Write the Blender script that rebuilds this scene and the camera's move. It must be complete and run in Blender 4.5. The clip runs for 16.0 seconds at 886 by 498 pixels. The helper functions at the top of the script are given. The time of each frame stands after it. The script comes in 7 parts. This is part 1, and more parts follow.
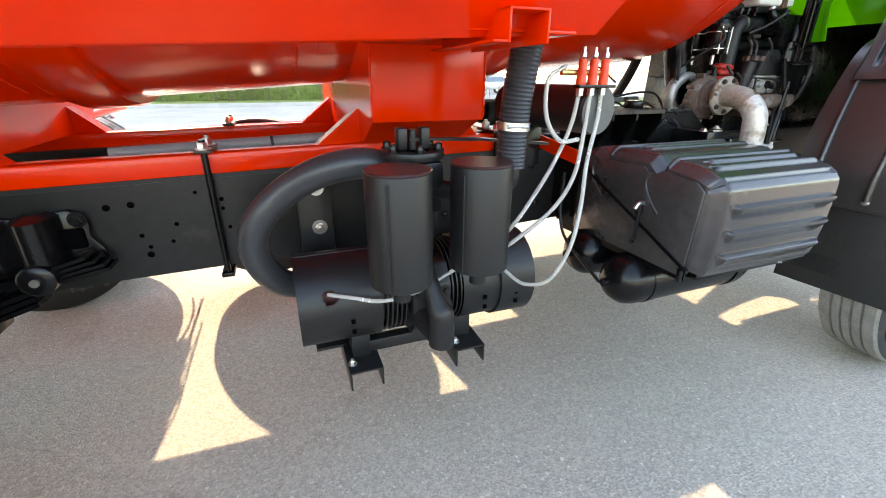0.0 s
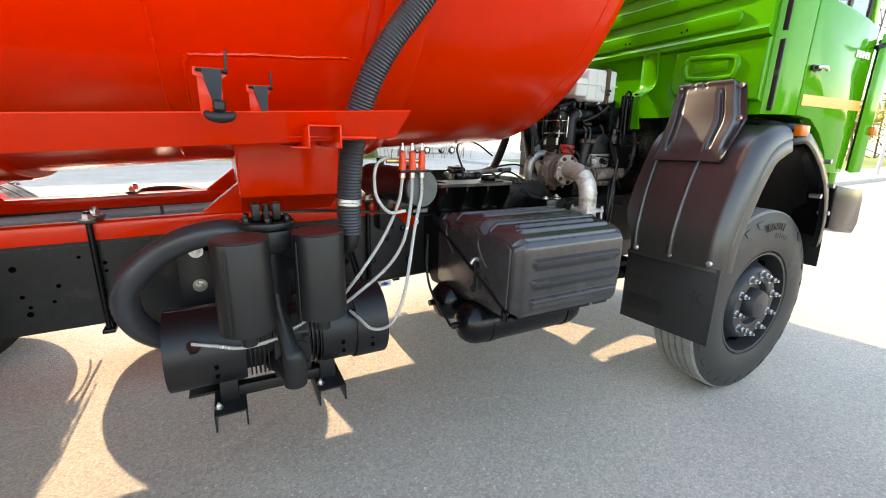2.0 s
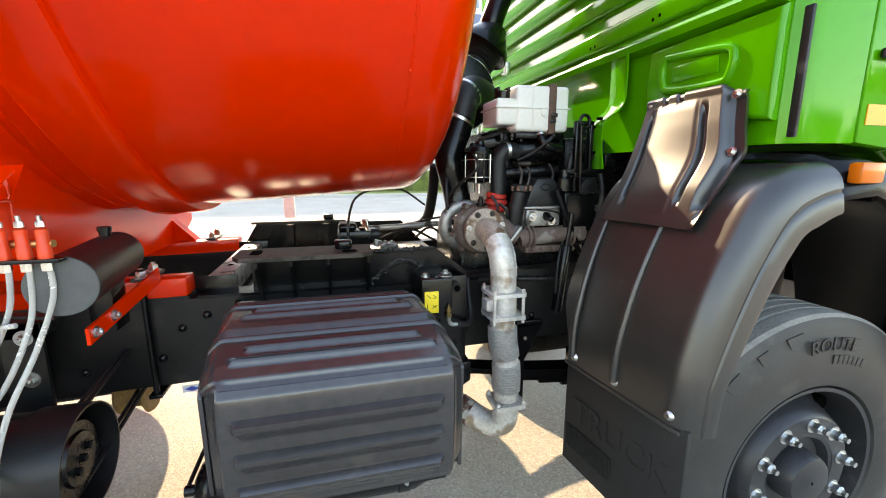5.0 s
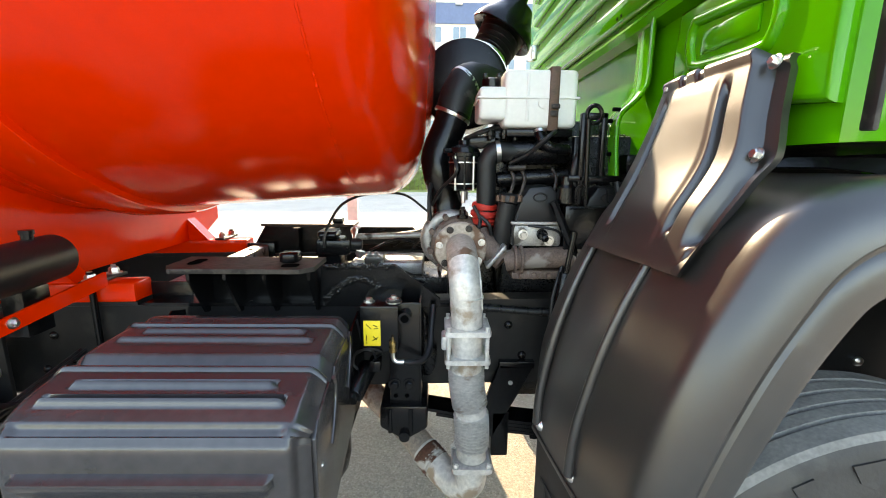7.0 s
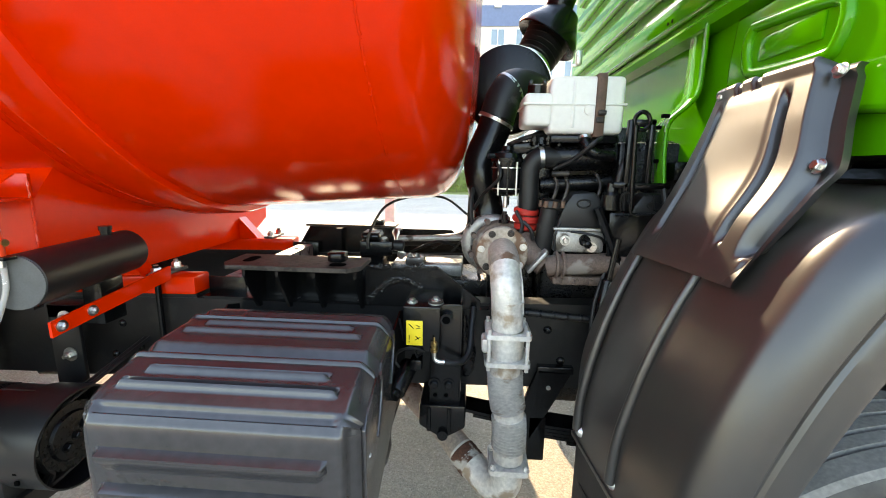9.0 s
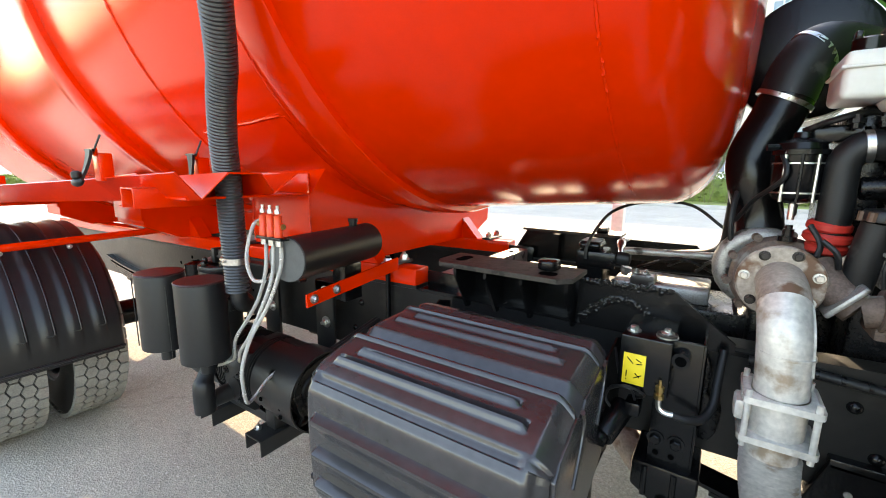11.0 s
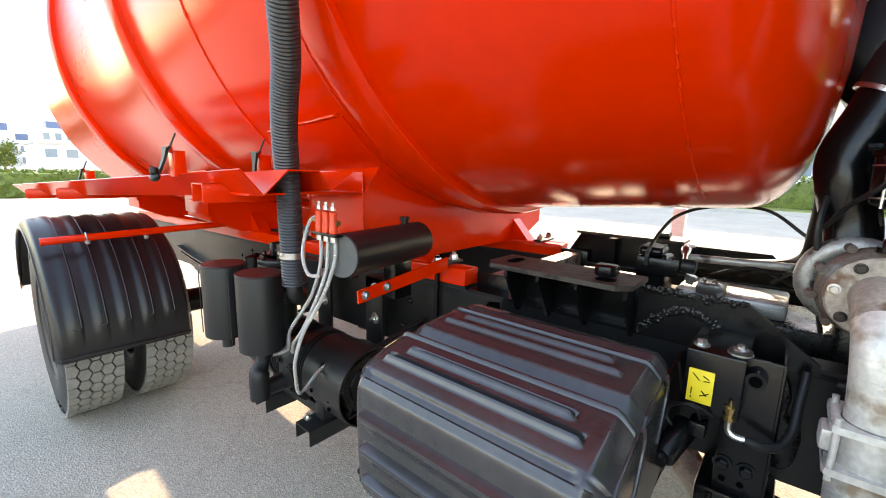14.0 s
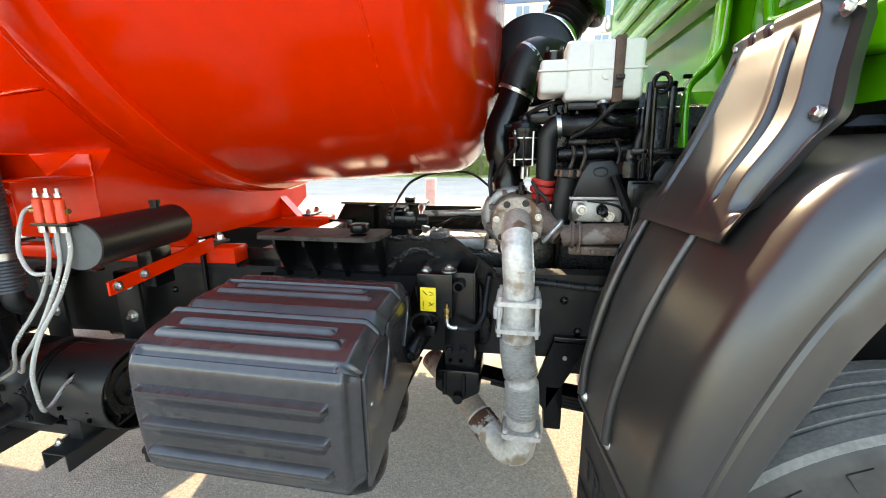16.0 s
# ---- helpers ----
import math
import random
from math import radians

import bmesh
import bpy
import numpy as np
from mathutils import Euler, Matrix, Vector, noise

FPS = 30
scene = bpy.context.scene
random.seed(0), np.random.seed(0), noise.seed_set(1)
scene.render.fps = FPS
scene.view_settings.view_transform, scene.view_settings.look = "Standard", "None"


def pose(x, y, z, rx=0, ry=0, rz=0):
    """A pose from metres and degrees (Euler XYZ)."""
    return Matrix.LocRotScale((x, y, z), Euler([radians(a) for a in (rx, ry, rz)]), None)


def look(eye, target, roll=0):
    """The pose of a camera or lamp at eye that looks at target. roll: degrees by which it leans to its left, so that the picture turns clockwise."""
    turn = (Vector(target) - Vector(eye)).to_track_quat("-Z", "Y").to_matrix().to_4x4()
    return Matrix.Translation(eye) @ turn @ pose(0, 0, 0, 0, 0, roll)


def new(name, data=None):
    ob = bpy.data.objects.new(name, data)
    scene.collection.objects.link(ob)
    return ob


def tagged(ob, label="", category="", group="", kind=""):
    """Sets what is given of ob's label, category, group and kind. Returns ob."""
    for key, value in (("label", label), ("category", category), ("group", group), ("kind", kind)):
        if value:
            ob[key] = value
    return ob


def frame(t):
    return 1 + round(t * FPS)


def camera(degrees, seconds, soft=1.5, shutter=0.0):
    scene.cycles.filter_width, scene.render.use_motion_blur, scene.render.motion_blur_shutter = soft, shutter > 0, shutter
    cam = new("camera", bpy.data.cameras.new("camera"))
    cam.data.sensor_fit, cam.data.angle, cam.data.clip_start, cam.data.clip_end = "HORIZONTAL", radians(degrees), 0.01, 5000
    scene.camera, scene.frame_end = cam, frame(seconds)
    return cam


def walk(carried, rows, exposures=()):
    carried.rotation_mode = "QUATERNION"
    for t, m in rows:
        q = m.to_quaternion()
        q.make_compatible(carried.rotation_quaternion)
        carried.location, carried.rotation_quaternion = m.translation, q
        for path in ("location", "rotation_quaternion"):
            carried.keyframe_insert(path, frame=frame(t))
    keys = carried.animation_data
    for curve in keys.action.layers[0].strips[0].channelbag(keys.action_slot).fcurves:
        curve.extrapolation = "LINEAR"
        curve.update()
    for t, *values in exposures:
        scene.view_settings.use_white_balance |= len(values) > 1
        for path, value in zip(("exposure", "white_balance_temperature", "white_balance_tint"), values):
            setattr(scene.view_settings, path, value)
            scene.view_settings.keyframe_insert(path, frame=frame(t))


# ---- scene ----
cam = camera(93.4, 16.0, soft=1.0)
PATH = [
    (0, (-2.723, -1.474, 1.272), (-2.068, 0.256, 0.511), 0.3),
    (0.5, (-2.722, -1.572, 1.276), (-2.049, 0.171, 0.563), 0.4),
    (1, (-2.77, -1.677, 1.293), (-2.024, 0.064, 0.648), 0.8),
    (1.5, (-2.712, -1.788, 1.327), (-1.882, -0.066, 0.739), 1.0),
    (2, (-2.512, -1.836, 1.362), (-1.621, -0.121, 0.848), 1.1),
    (2.5, (-2.332, -1.817, 1.391), (-1.441, -0.084, 0.943), 1.0),
    (3, (-2.166, -1.725, 1.413), (-1.336, 0.054, 1.026), 0.8),
    (3.5, (-2.008, -1.61, 1.447), (-1.301, 0.228, 1.098), 0.6),
    (4, (-1.847, -1.549, 1.441), (-1.219, 0.318, 1.094), 0.7),
    (4.5, (-1.559, -1.57, 1.46), (-1.017, 0.321, 1.097), 0.4),
    (5, (-1.335, -1.535, 1.437), (-0.843, 0.366, 1.058), 0.0),
    (5.2, (-1.253, -1.497, 1.435), (-0.793, 0.409, 1.041), -0.1),
    (7.3, (-0.832, -1.327, 1.461), (-0.849, 0.636, 1.077), 0.9),
    (7.5, (-0.846, -1.328, 1.463), (-0.876, 0.635, 1.082), 1.1),
    (8, (-0.896, -1.351, 1.472), (-0.919, 0.613, 1.096), 1.3),
    (8.2, (-0.913, -1.367, 1.474), (-0.922, 0.596, 1.091), 1.3),
    (10.3, (-0.785, -1.303, 1.448), (-1.5, 0.534, 1.111), 0.8),
    (10.5, (-0.802, -1.291, 1.448), (-1.633, 0.496, 1.107), 0.8),
    (11, (-0.891, -1.22, 1.442), (-1.986, 0.413, 1.078), 0.7),
    (11.5, (-1.038, -1.079, 1.431), (-2.322, 0.406, 1.048), 0.4),
    (12, (-1.149, -0.985, 1.414), (-2.516, 0.42, 1.018), 0.5),
    (12.5, (-1.161, -0.973, 1.414), (-2.56, 0.401, 1.021), 0.6),
    (13, (-1.101, -1.036, 1.428), (-2.496, 0.345, 1.046), 0.8),
    (13.5, (-1.001, -1.136, 1.438), (-2.353, 0.29, 1.067), 1.1),
    (14, (-0.913, -1.214, 1.438), (-2.186, 0.285, 1.072), 1.3),
    (14.5, (-0.842, -1.251, 1.436), (-1.995, 0.344, 1.08), 1.4),
    (15, (-0.799, -1.266, 1.436), (-1.766, 0.446, 1.074), 1.1),
    (15.5, (-0.776, -1.302, 1.432), (-1.469, 0.534, 1.044), 0.5),
    (16, (-0.755, -1.386, 1.426), (-1.115, 0.529, 0.976), -0.4),
]
walk(cam, [(t, look(eye, target, roll)) for t, eye, target, roll in PATH],
     exposures=((0.0, 3.02, 8000, 15), (1.0, 2.84, 8000, 15), (2.5, 2.58, 8200, 16), (5.0, 2.78, 8200, 14), (7.5, 2.93, 8200, 13), (11.0, 2.88, 8200, 14), (13.5, 2.78, 8200, 16), (16.0, 2.94, 8200, 13)))

# ---- light ----
SUN_EL, SUN_AZ = 33.0, 102.5        # azimuth of the sun counter-clockwise from +x
world = bpy.data.worlds.new("sky")
scene.world = world
world.use_nodes = True
wn = world.node_tree
sky = wn.nodes.new("ShaderNodeTexSky")
sky.sky_type = 'NISHITA'
sky.sun_disc = False
sky.sun_elevation = radians(SUN_EL)
sky.sun_rotation = radians(90.0 - SUN_AZ)
sky.dust_density = 0.5
sky.air_density = 1.2
wn.nodes["Background"].inputs[1].default_value = 0.15
wn.links.new(sky.outputs[0], wn.nodes["Background"].inputs[0])
sun = new("sun", bpy.data.lights.new("sun", 'SUN'))
sun.data.energy = 1.65
sun.data.angle = radians(0.6)
sun.data.color = (1.0, 0.87, 0.67)
sd = Vector((math.cos(radians(SUN_EL)) * math.cos(radians(SUN_AZ)), math.cos(radians(SUN_EL)) * math.sin(radians(SUN_AZ)), math.sin(radians(SUN_EL))))
sun.matrix_world = look((0, 0, 0), -sd)


# ---- materials ----
def mat(name, color, rough=0.5, metal=0.0, var=0.12, scale=6.0, bump=0.0, bump_scale=200.0, coat=0.0, spots=None, spot_scale=20.0, spot_at=0.62, rough_var=0.1, trans=0.0, ior=1.45, stretch=(1, 1, 1), subsurf=0.0):
    """A procedural surface: base colour with variation at two scales, roughness wear, fine relief, and optional stains."""
    m = bpy.data.materials.new(name)
    m.use_nodes = True
    nt = m.node_tree
    b = nt.nodes["Principled BSDF"]
    b.inputs["Metallic"].default_value = metal
    b.inputs["IOR"].default_value = ior
    if coat:
        b.inputs["Coat Weight"].default_value = coat
        b.inputs["Coat Roughness"].default_value = 0.06
    if trans:
        b.inputs["Transmission Weight"].default_value = trans
    if subsurf:
        b.inputs["Subsurface Weight"].default_value = subsurf
        b.inputs["Subsurface Radius"].default_value = (0.02, 0.02, 0.02)
    tc = nt.nodes.new("ShaderNodeTexCoord")
    mp = nt.nodes.new("ShaderNodeMapping")
    mp.inputs["Scale"].default_value = stretch
    nt.links.new(tc.outputs["Object"], mp.inputs[0])

    def noise_tex(s, detail=4.0):
        n = nt.nodes.new("ShaderNodeTexNoise")
        n.inputs["Scale"].default_value = s
        n.inputs["Detail"].default_value = detail
        nt.links.new(mp.outputs[0], n.inputs["Vector"])
        return n
    n1, n2 = noise_tex(scale), noise_tex(scale * 9.0, 6.0)
    mixn = nt.nodes.new("ShaderNodeMath")
    mixn.operation = 'MULTIPLY_ADD'
    mixn.inputs[1].default_value = 0.5
    nt.links.new(n1.outputs[0], mixn.inputs[0])
    half = nt.nodes.new("ShaderNodeMath")
    half.operation = 'MULTIPLY'
    half.inputs[1].default_value = 0.5
    nt.links.new(n2.outputs[0], half.inputs[0])
    nt.links.new(half.outputs[0], mixn.inputs[2])
    ramp = nt.nodes.new("ShaderNodeValToRGB")
    lo = tuple(c * (1 - var) for c in color)
    hi = tuple(min(1.0, c * (1 + var)) for c in color)
    ramp.color_ramp.elements[0].position, ramp.color_ramp.elements[0].color = 0.35, (*lo, 1)
    ramp.color_ramp.elements[1].position, ramp.color_ramp.elements[1].color = 0.65, (*hi, 1)
    nt.links.new(mixn.outputs[0], ramp.inputs[0])
    out = ramp.outputs[0]
    if spots:
        n3 = noise_tex(spot_scale, 8.0)
        sr = nt.nodes.new("ShaderNodeValToRGB")
        sr.color_ramp.elements[0].position, sr.color_ramp.elements[1].position = spot_at, spot_at + 0.06
        nt.links.new(n3.outputs[0], sr.inputs[0])
        mx = nt.nodes.new("ShaderNodeMix")
        mx.data_type = 'RGBA'
        nt.links.new(sr.outputs[0], mx.inputs[0])
        nt.links.new(out, mx.inputs[6])
        mx.inputs[7].default_value = (*spots, 1)
        out = mx.outputs[2]
    nt.links.new(out, b.inputs["Base Color"])
    mr = nt.nodes.new("ShaderNodeMapRange")
    mr.inputs[3].default_value, mr.inputs[4].default_value = max(0.02, rough - rough_var), min(1.0, rough + rough_var)
    nt.links.new(mixn.outputs[0], mr.inputs[0])
    nt.links.new(mr.outputs[0], b.inputs["Roughness"])
    if bump:
        n4 = noise_tex(bump_scale, 3.0)
        bp = nt.nodes.new("ShaderNodeBump")
        bp.inputs["Strength"].default_value = bump
        bp.inputs["Distance"].default_value = 0.002
        nt.links.new(n4.outputs[0], bp.inputs["Height"])
        nt.links.new(bp.outputs[0], b.inputs["Normal"])
    return m


RED = mat("red_paint", (0.72, 0.023, 0.0004), 0.18, ior=1.35, var=0.05, scale=2.0, bump=0.05, bump_scale=9.0, rough_var=0.04)
GREEN = mat("green_paint", (0.046, 0.285, 0.005), 0.08, var=0.05, scale=2.0, bump=0.04, bump_scale=14.0, ior=1.34, rough_var=0.03)
BLACK = mat("black_paint", (0.004, 0.004, 0.0043), 0.24, var=0.3, scale=5.0, bump=0.25, bump_scale=90.0, rough_var=0.10, ior=1.36)
RAIL = mat("chassis_paint", (0.009, 0.0088, 0.0088), 0.36, var=0.3, scale=4.0, bump=0.25, bump_scale=70.0, spots=(0.022, 0.02, 0.018), spot_scale=7.0, spot_at=0.6, rough_var=0.12, ior=1.4)
SATIN = mat("satin_black", (0.0085, 0.0085, 0.009), 0.42, var=0.15, scale=8.0, bump=0.08, bump_scale=300.0, ior=1.42)
PLASTIC = mat("black_plastic", (0.033, 0.030, 0.030), 0.23, rough_var=0.05, ior=1.62, var=0.2, scale=4.0, bump=0.06, bump_scale=500.0, spots=(0.045, 0.041, 0.037), spot_scale=9.0, spot_at=0.66)
GUARD = mat("mudguard_plastic", (0.011, 0.0105, 0.011), 0.34, rough_var=0.06, var=0.2, scale=4.0, bump=0.08, bump_scale=400.0)
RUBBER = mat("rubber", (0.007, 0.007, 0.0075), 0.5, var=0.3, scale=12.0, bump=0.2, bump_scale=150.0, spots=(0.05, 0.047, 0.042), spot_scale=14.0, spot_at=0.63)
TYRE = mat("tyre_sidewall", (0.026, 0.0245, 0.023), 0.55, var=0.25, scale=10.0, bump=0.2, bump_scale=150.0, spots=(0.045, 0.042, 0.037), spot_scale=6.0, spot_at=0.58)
# The pale base colour carries the sunlit bounce on the tread.
LIT_TREAD = mat("bounce_lit_tread", (0.21, 0.2, 0.18), 0.85, var=0.25, scale=14.0, bump=0.3, bump_scale=120.0)
RIMPAINT = mat("rim_paint", (0.022, 0.022, 0.024), 0.4, var=0.2, scale=8.0, bump=0.1, bump_scale=120.0, spots=(0.045, 0.042, 0.038), spot_scale=9.0, spot_at=0.64)
FLAP = mat("flap_rubber", (0.013, 0.013, 0.013), 0.55, var=0.2, scale=8.0, bump=0.15, bump_scale=120.0)
HOSE = mat("grey_hose", (0.032, 0.033, 0.036), 0.34, var=0.15, scale=10.0)
ZINC = mat("zinc", (0.6, 0.6, 0.58), 0.32, metal=1.0, var=0.2, scale=60.0, spots=(0.3, 0.25, 0.18), spot_scale=50.0)
SILVER = mat("silver_pipe", (0.58, 0.55, 0.50), 0.40, metal=0.3, var=0.25, scale=9.0, bump=0.3, bump_scale=50.0, spots=(0.33, 0.25, 0.18), spot_scale=8.0, spot_at=0.57, rough_var=0.15)
BURNT = mat("burnt_pipe", (0.36, 0.30, 0.25), 0.55, metal=0.3, var=0.35, scale=12.0, bump=0.5, bump_scale=60.0, spots=(0.16, 0.085, 0.05), spot_scale=11.0, spot_at=0.56)
FLAKE = mat("flaking_rust", (0.085, 0.035, 0.02), 0.85, var=0.5, scale=25.0, bump=0.8, bump_scale=80.0, spots=(0.4, 0.37, 0.33), spot_scale=14.0, spot_at=0.5)
RUST = mat("rusty_iron", (0.13, 0.09, 0.072), 0.75, metal=0.2, var=0.4, scale=22.0, bump=0.5, bump_scale=90.0, spots=(0.22, 0.19, 0.17), spot_scale=12.0, spot_at=0.55)
IRON = mat("dirty_engine_iron", (0.0035, 0.0035, 0.004), 0.28, var=0.5, scale=16.0, bump=0.5, bump_scale=60.0, spots=(0.04, 0.036, 0.03), spot_scale=11.0, spot_at=0.68, rough_var=0.14, ior=1.36)
FENDER = mat("fender_plastic", (0.020, 0.018, 0.016), 0.335, var=0.15, scale=3.0, bump=0.05, bump_scale=400.0, ior=1.7, spots=(0.03, 0.027, 0.024), spot_scale=5.0, spot_at=0.64, rough_var=0.05)
ALU = mat("cast_aluminium", (0.36, 0.35, 0.33), 0.5, metal=0.7, var=0.3, scale=25.0, bump=0.4, bump_scale=90.0, spots=(0.08, 0.07, 0.06), spot_scale=16.0, spot_at=0.55)
WHITEP = mat("white_plastic", (0.74, 0.73, 0.68), 0.4, var=0.05, scale=6.0, spots=(0.5, 0.48, 0.42), spot_scale=5.0, spot_at=0.66, subsurf=0.3)
CLEAR = mat("clear_tube", (0.62, 0.6, 0.56), 0.25, var=0.06, scale=20.0, trans=0.45)
ORANGE = mat("orange_lens", (0.75, 0.16, 0.01), 0.15, var=0.05, trans=0.2)
STRIPE = mat("orange_reflector", (0.85, 0.33, 0.03), 0.35, var=0.06, scale=60.0)
YELLOW = mat("yellow_label", (0.85, 0.62, 0.03), 0.5, var=0.06)
# Near-black for printed marks and for the shade painted into holes and gaps.
INK_SHADE = mat("ink_and_hole_shade", (0.002, 0.002, 0.002), 1.0, ior=1.05)
BRASS = mat("brass", (0.55, 0.38, 0.16), 0.35, metal=1.0, var=0.2, scale=60.0)
SEALRED = mat("red_rubber", (0.5, 0.03, 0.02), 0.45, var=0.15, scale=20.0)
BROWN = mat("brown_strap", (0.1, 0.055, 0.035), 0.6, var=0.3, scale=30.0)
WORN = mat("worn_steel", (0.045, 0.037, 0.031), 0.5, metal=0.3, var=0.4, scale=10.0, bump=0.7, bump_scale=70.0, spots=(0.016, 0.013, 0.011), spot_scale=26.0, spot_at=0.53, rough_var=0.15)
OCHRE = mat("ochre_iron", (0.3, 0.17, 0.05), 0.6, var=0.35, scale=22.0, bump=0.3)


def ground_mat(name, a, b, stone):
    m = bpy.data.materials.new(name)
    m.use_nodes = True
    nt = m.node_tree
    bs = nt.nodes["Principled BSDF"]
    bs.inputs["Roughness"].default_value = 0.9
    tc = nt.nodes.new("ShaderNodeTexCoord")
    big = nt.nodes.new("ShaderNodeTexNoise")
    big.inputs["Scale"].default_value, big.inputs["Detail"].default_value = 0.7, 6.0
    vor = nt.nodes.new("ShaderNodeTexVoronoi")
    vor.inputs["Scale"].default_value = 125.0
    fine = nt.nodes.new("ShaderNodeTexNoise")
    fine.inputs["Scale"].default_value, fine.inputs["Detail"].default_value = 60.0, 5.0
    for n in (big, vor, fine):
        nt.links.new(tc.outputs["Object"], n.inputs["Vector"])
    r1 = nt.nodes.new("ShaderNodeValToRGB")
    r1.color_ramp.elements[0].position, r1.color_ramp.elements[0].color = 0.3, (*a, 1)
    r1.color_ramp.elements[1].position, r1.color_ramp.elements[1].color = 0.7, (*b, 1)
    nt.links.new(big.outputs[0], r1.inputs[0])
    sep = nt.nodes.new("ShaderNodeSeparateColor")
    nt.links.new(vor.outputs["Color"], sep.inputs[0])
    r2 = nt.nodes.new("ShaderNodeValToRGB")
    r2.color_ramp.elements[0].position, r2.color_ramp.elements[0].color = 0.0, (0.79, 0.79, 0.79, 1)
    r2.color_ramp.elements[1].position, r2.color_ramp.elements[1].color = 1.0, (1.19, 1.185, 1.17, 1)
    nt.links.new(sep.outputs[0], r2.inputs[0])
    mul = nt.nodes.new("ShaderNodeMix")
    mul.data_type, mul.blend_type = 'RGBA', 'MULTIPLY'
    mul.inputs[0].default_value = 1.0
    nt.links.new(r1.outputs[0], mul.inputs[6])
    nt.links.new(r2.outputs[0], mul.inputs[7])
    r3 = nt.nodes.new("ShaderNodeValToRGB")
    r3.color_ramp.elements[0].position, r3.color_ramp.elements[0].color = 0.61, (0, 0, 0, 1)
    r3.color_ramp.elements[1].position, r3.color_ramp.elements[1].color = 0.7, (1, 1, 1, 1)
    nt.links.new(fine.outputs[0], r3.inputs[0])
    mx = nt.nodes.new("ShaderNodeMix")
    mx.data_type = 'RGBA'
    nt.links.new(r3.outputs[0], mx.inputs[0])
    nt.links.new(mul.outputs[2], mx.inputs[6])
    mx.inputs[7].default_value = (*stone, 1)
    warp = nt.nodes.new("ShaderNodeTexNoise")
    warp.inputs["Scale"].default_value, warp.inputs["Detail"].default_value = 2.5, 6.0
    nt.links.new(tc.outputs["Object"], warp.inputs["Vector"])
    add = nt.nodes.new("ShaderNodeVectorMath")
    add.operation = 'MULTIPLY_ADD'
    add.inputs[1].default_value = (0.5, 0.5, 0.0)
    nt.links.new(warp.outputs["Color"], add.inputs[0])
    nt.links.new(tc.outputs["Object"], add.inputs[2])
    crack = nt.nodes.new("ShaderNodeTexVoronoi")
    crack.feature = 'DISTANCE_TO_EDGE'
    crack.inputs["Scale"].default_value = 0.32
    nt.links.new(add.outputs[0], crack.inputs["Vector"])
    r4 = nt.nodes.new("ShaderNodeValToRGB")
    r4.color_ramp.elements[0].position, r4.color_ramp.elements[0].color = 0.0, (0.88, 0.87, 0.86, 1)
    r4.color_ramp.elements[1].position, r4.color_ramp.elements[1].color = 0.004, (1, 1, 1, 1)
    nt.links.new(crack.outputs["Distance"], r4.inputs[0])
    cm = nt.nodes.new("ShaderNodeMix")
    cm.data_type, cm.blend_type = 'RGBA', 'MULTIPLY'
    cm.inputs[0].default_value = 1.0
    nt.links.new(mx.outputs[2], cm.inputs[6])
    nt.links.new(r4.outputs[0], cm.inputs[7])
    nt.links.new(cm.outputs[2], bs.inputs["Base Color"])
    bp = nt.nodes.new("ShaderNodeBump")
    bp.inputs["Strength"].default_value, bp.inputs["Distance"].default_value = 0.6, 0.006
    nt.links.new(vor.outputs["Distance"], bp.inputs["Height"])
    nt.links.new(bp.outputs[0], bs.inputs["Normal"])
    return m


ASPHALT = ground_mat("old_asphalt", (0.36, 0.318, 0.262), (0.44, 0.392, 0.326), (0.62, 0.56, 0.47))
KERB = mat("kerb_concrete", (0.42, 0.4, 0.37), 0.85, var=0.15, scale=3.0, bump=0.4)
GRASS = mat("grass", (0.20, 0.22, 0.05), 0.9, var=0.45, scale=1.5, bump=0.8, bump_scale=30.0)
LEAF = mat("leaf", (0.12, 0.165, 0.03), 0.6, var=0.4, scale=3.0)
TWIG = mat("twig", (0.12, 0.09, 0.06), 0.85, var=0.3, scale=20.0)


# ---- building blocks ----
def thing(name, at, label, category, group="", kind=""):
    ob = new(name)
    ob.location = at
    return tagged(ob, label, category, group, kind)


def part(name, bm, material, parent=None, label="", smooth=True):
    """Links a bmesh, given in world metres, as one mesh object under its thing or part."""
    me = bpy.data.meshes.new(name)
    if smooth:
        sharp = math.cos(radians(38))
        for f in bm.faces:
            f.smooth = True
        for e in bm.edges:
            if len(e.link_faces) == 2 and e.link_faces[0].normal.dot(e.link_faces[1].normal) < sharp:
                e.smooth = False
    bm.to_mesh(me)
    bm.free()
    me.materials.append(material)
    ob = new(name, me)
    if parent:
        root = parent
        off = Vector(root.location)
        while root.parent:
            root = root.parent
            off += Vector(root.location)
        me.transform(Matrix.Translation(-off))
        ob.parent = parent
    if label:
        ob["label"] = label
    return ob


def B():
    return bmesh.new()


def fix(bm):
    bmesh.ops.recalc_face_normals(bm, faces=bm.faces)
    return bm


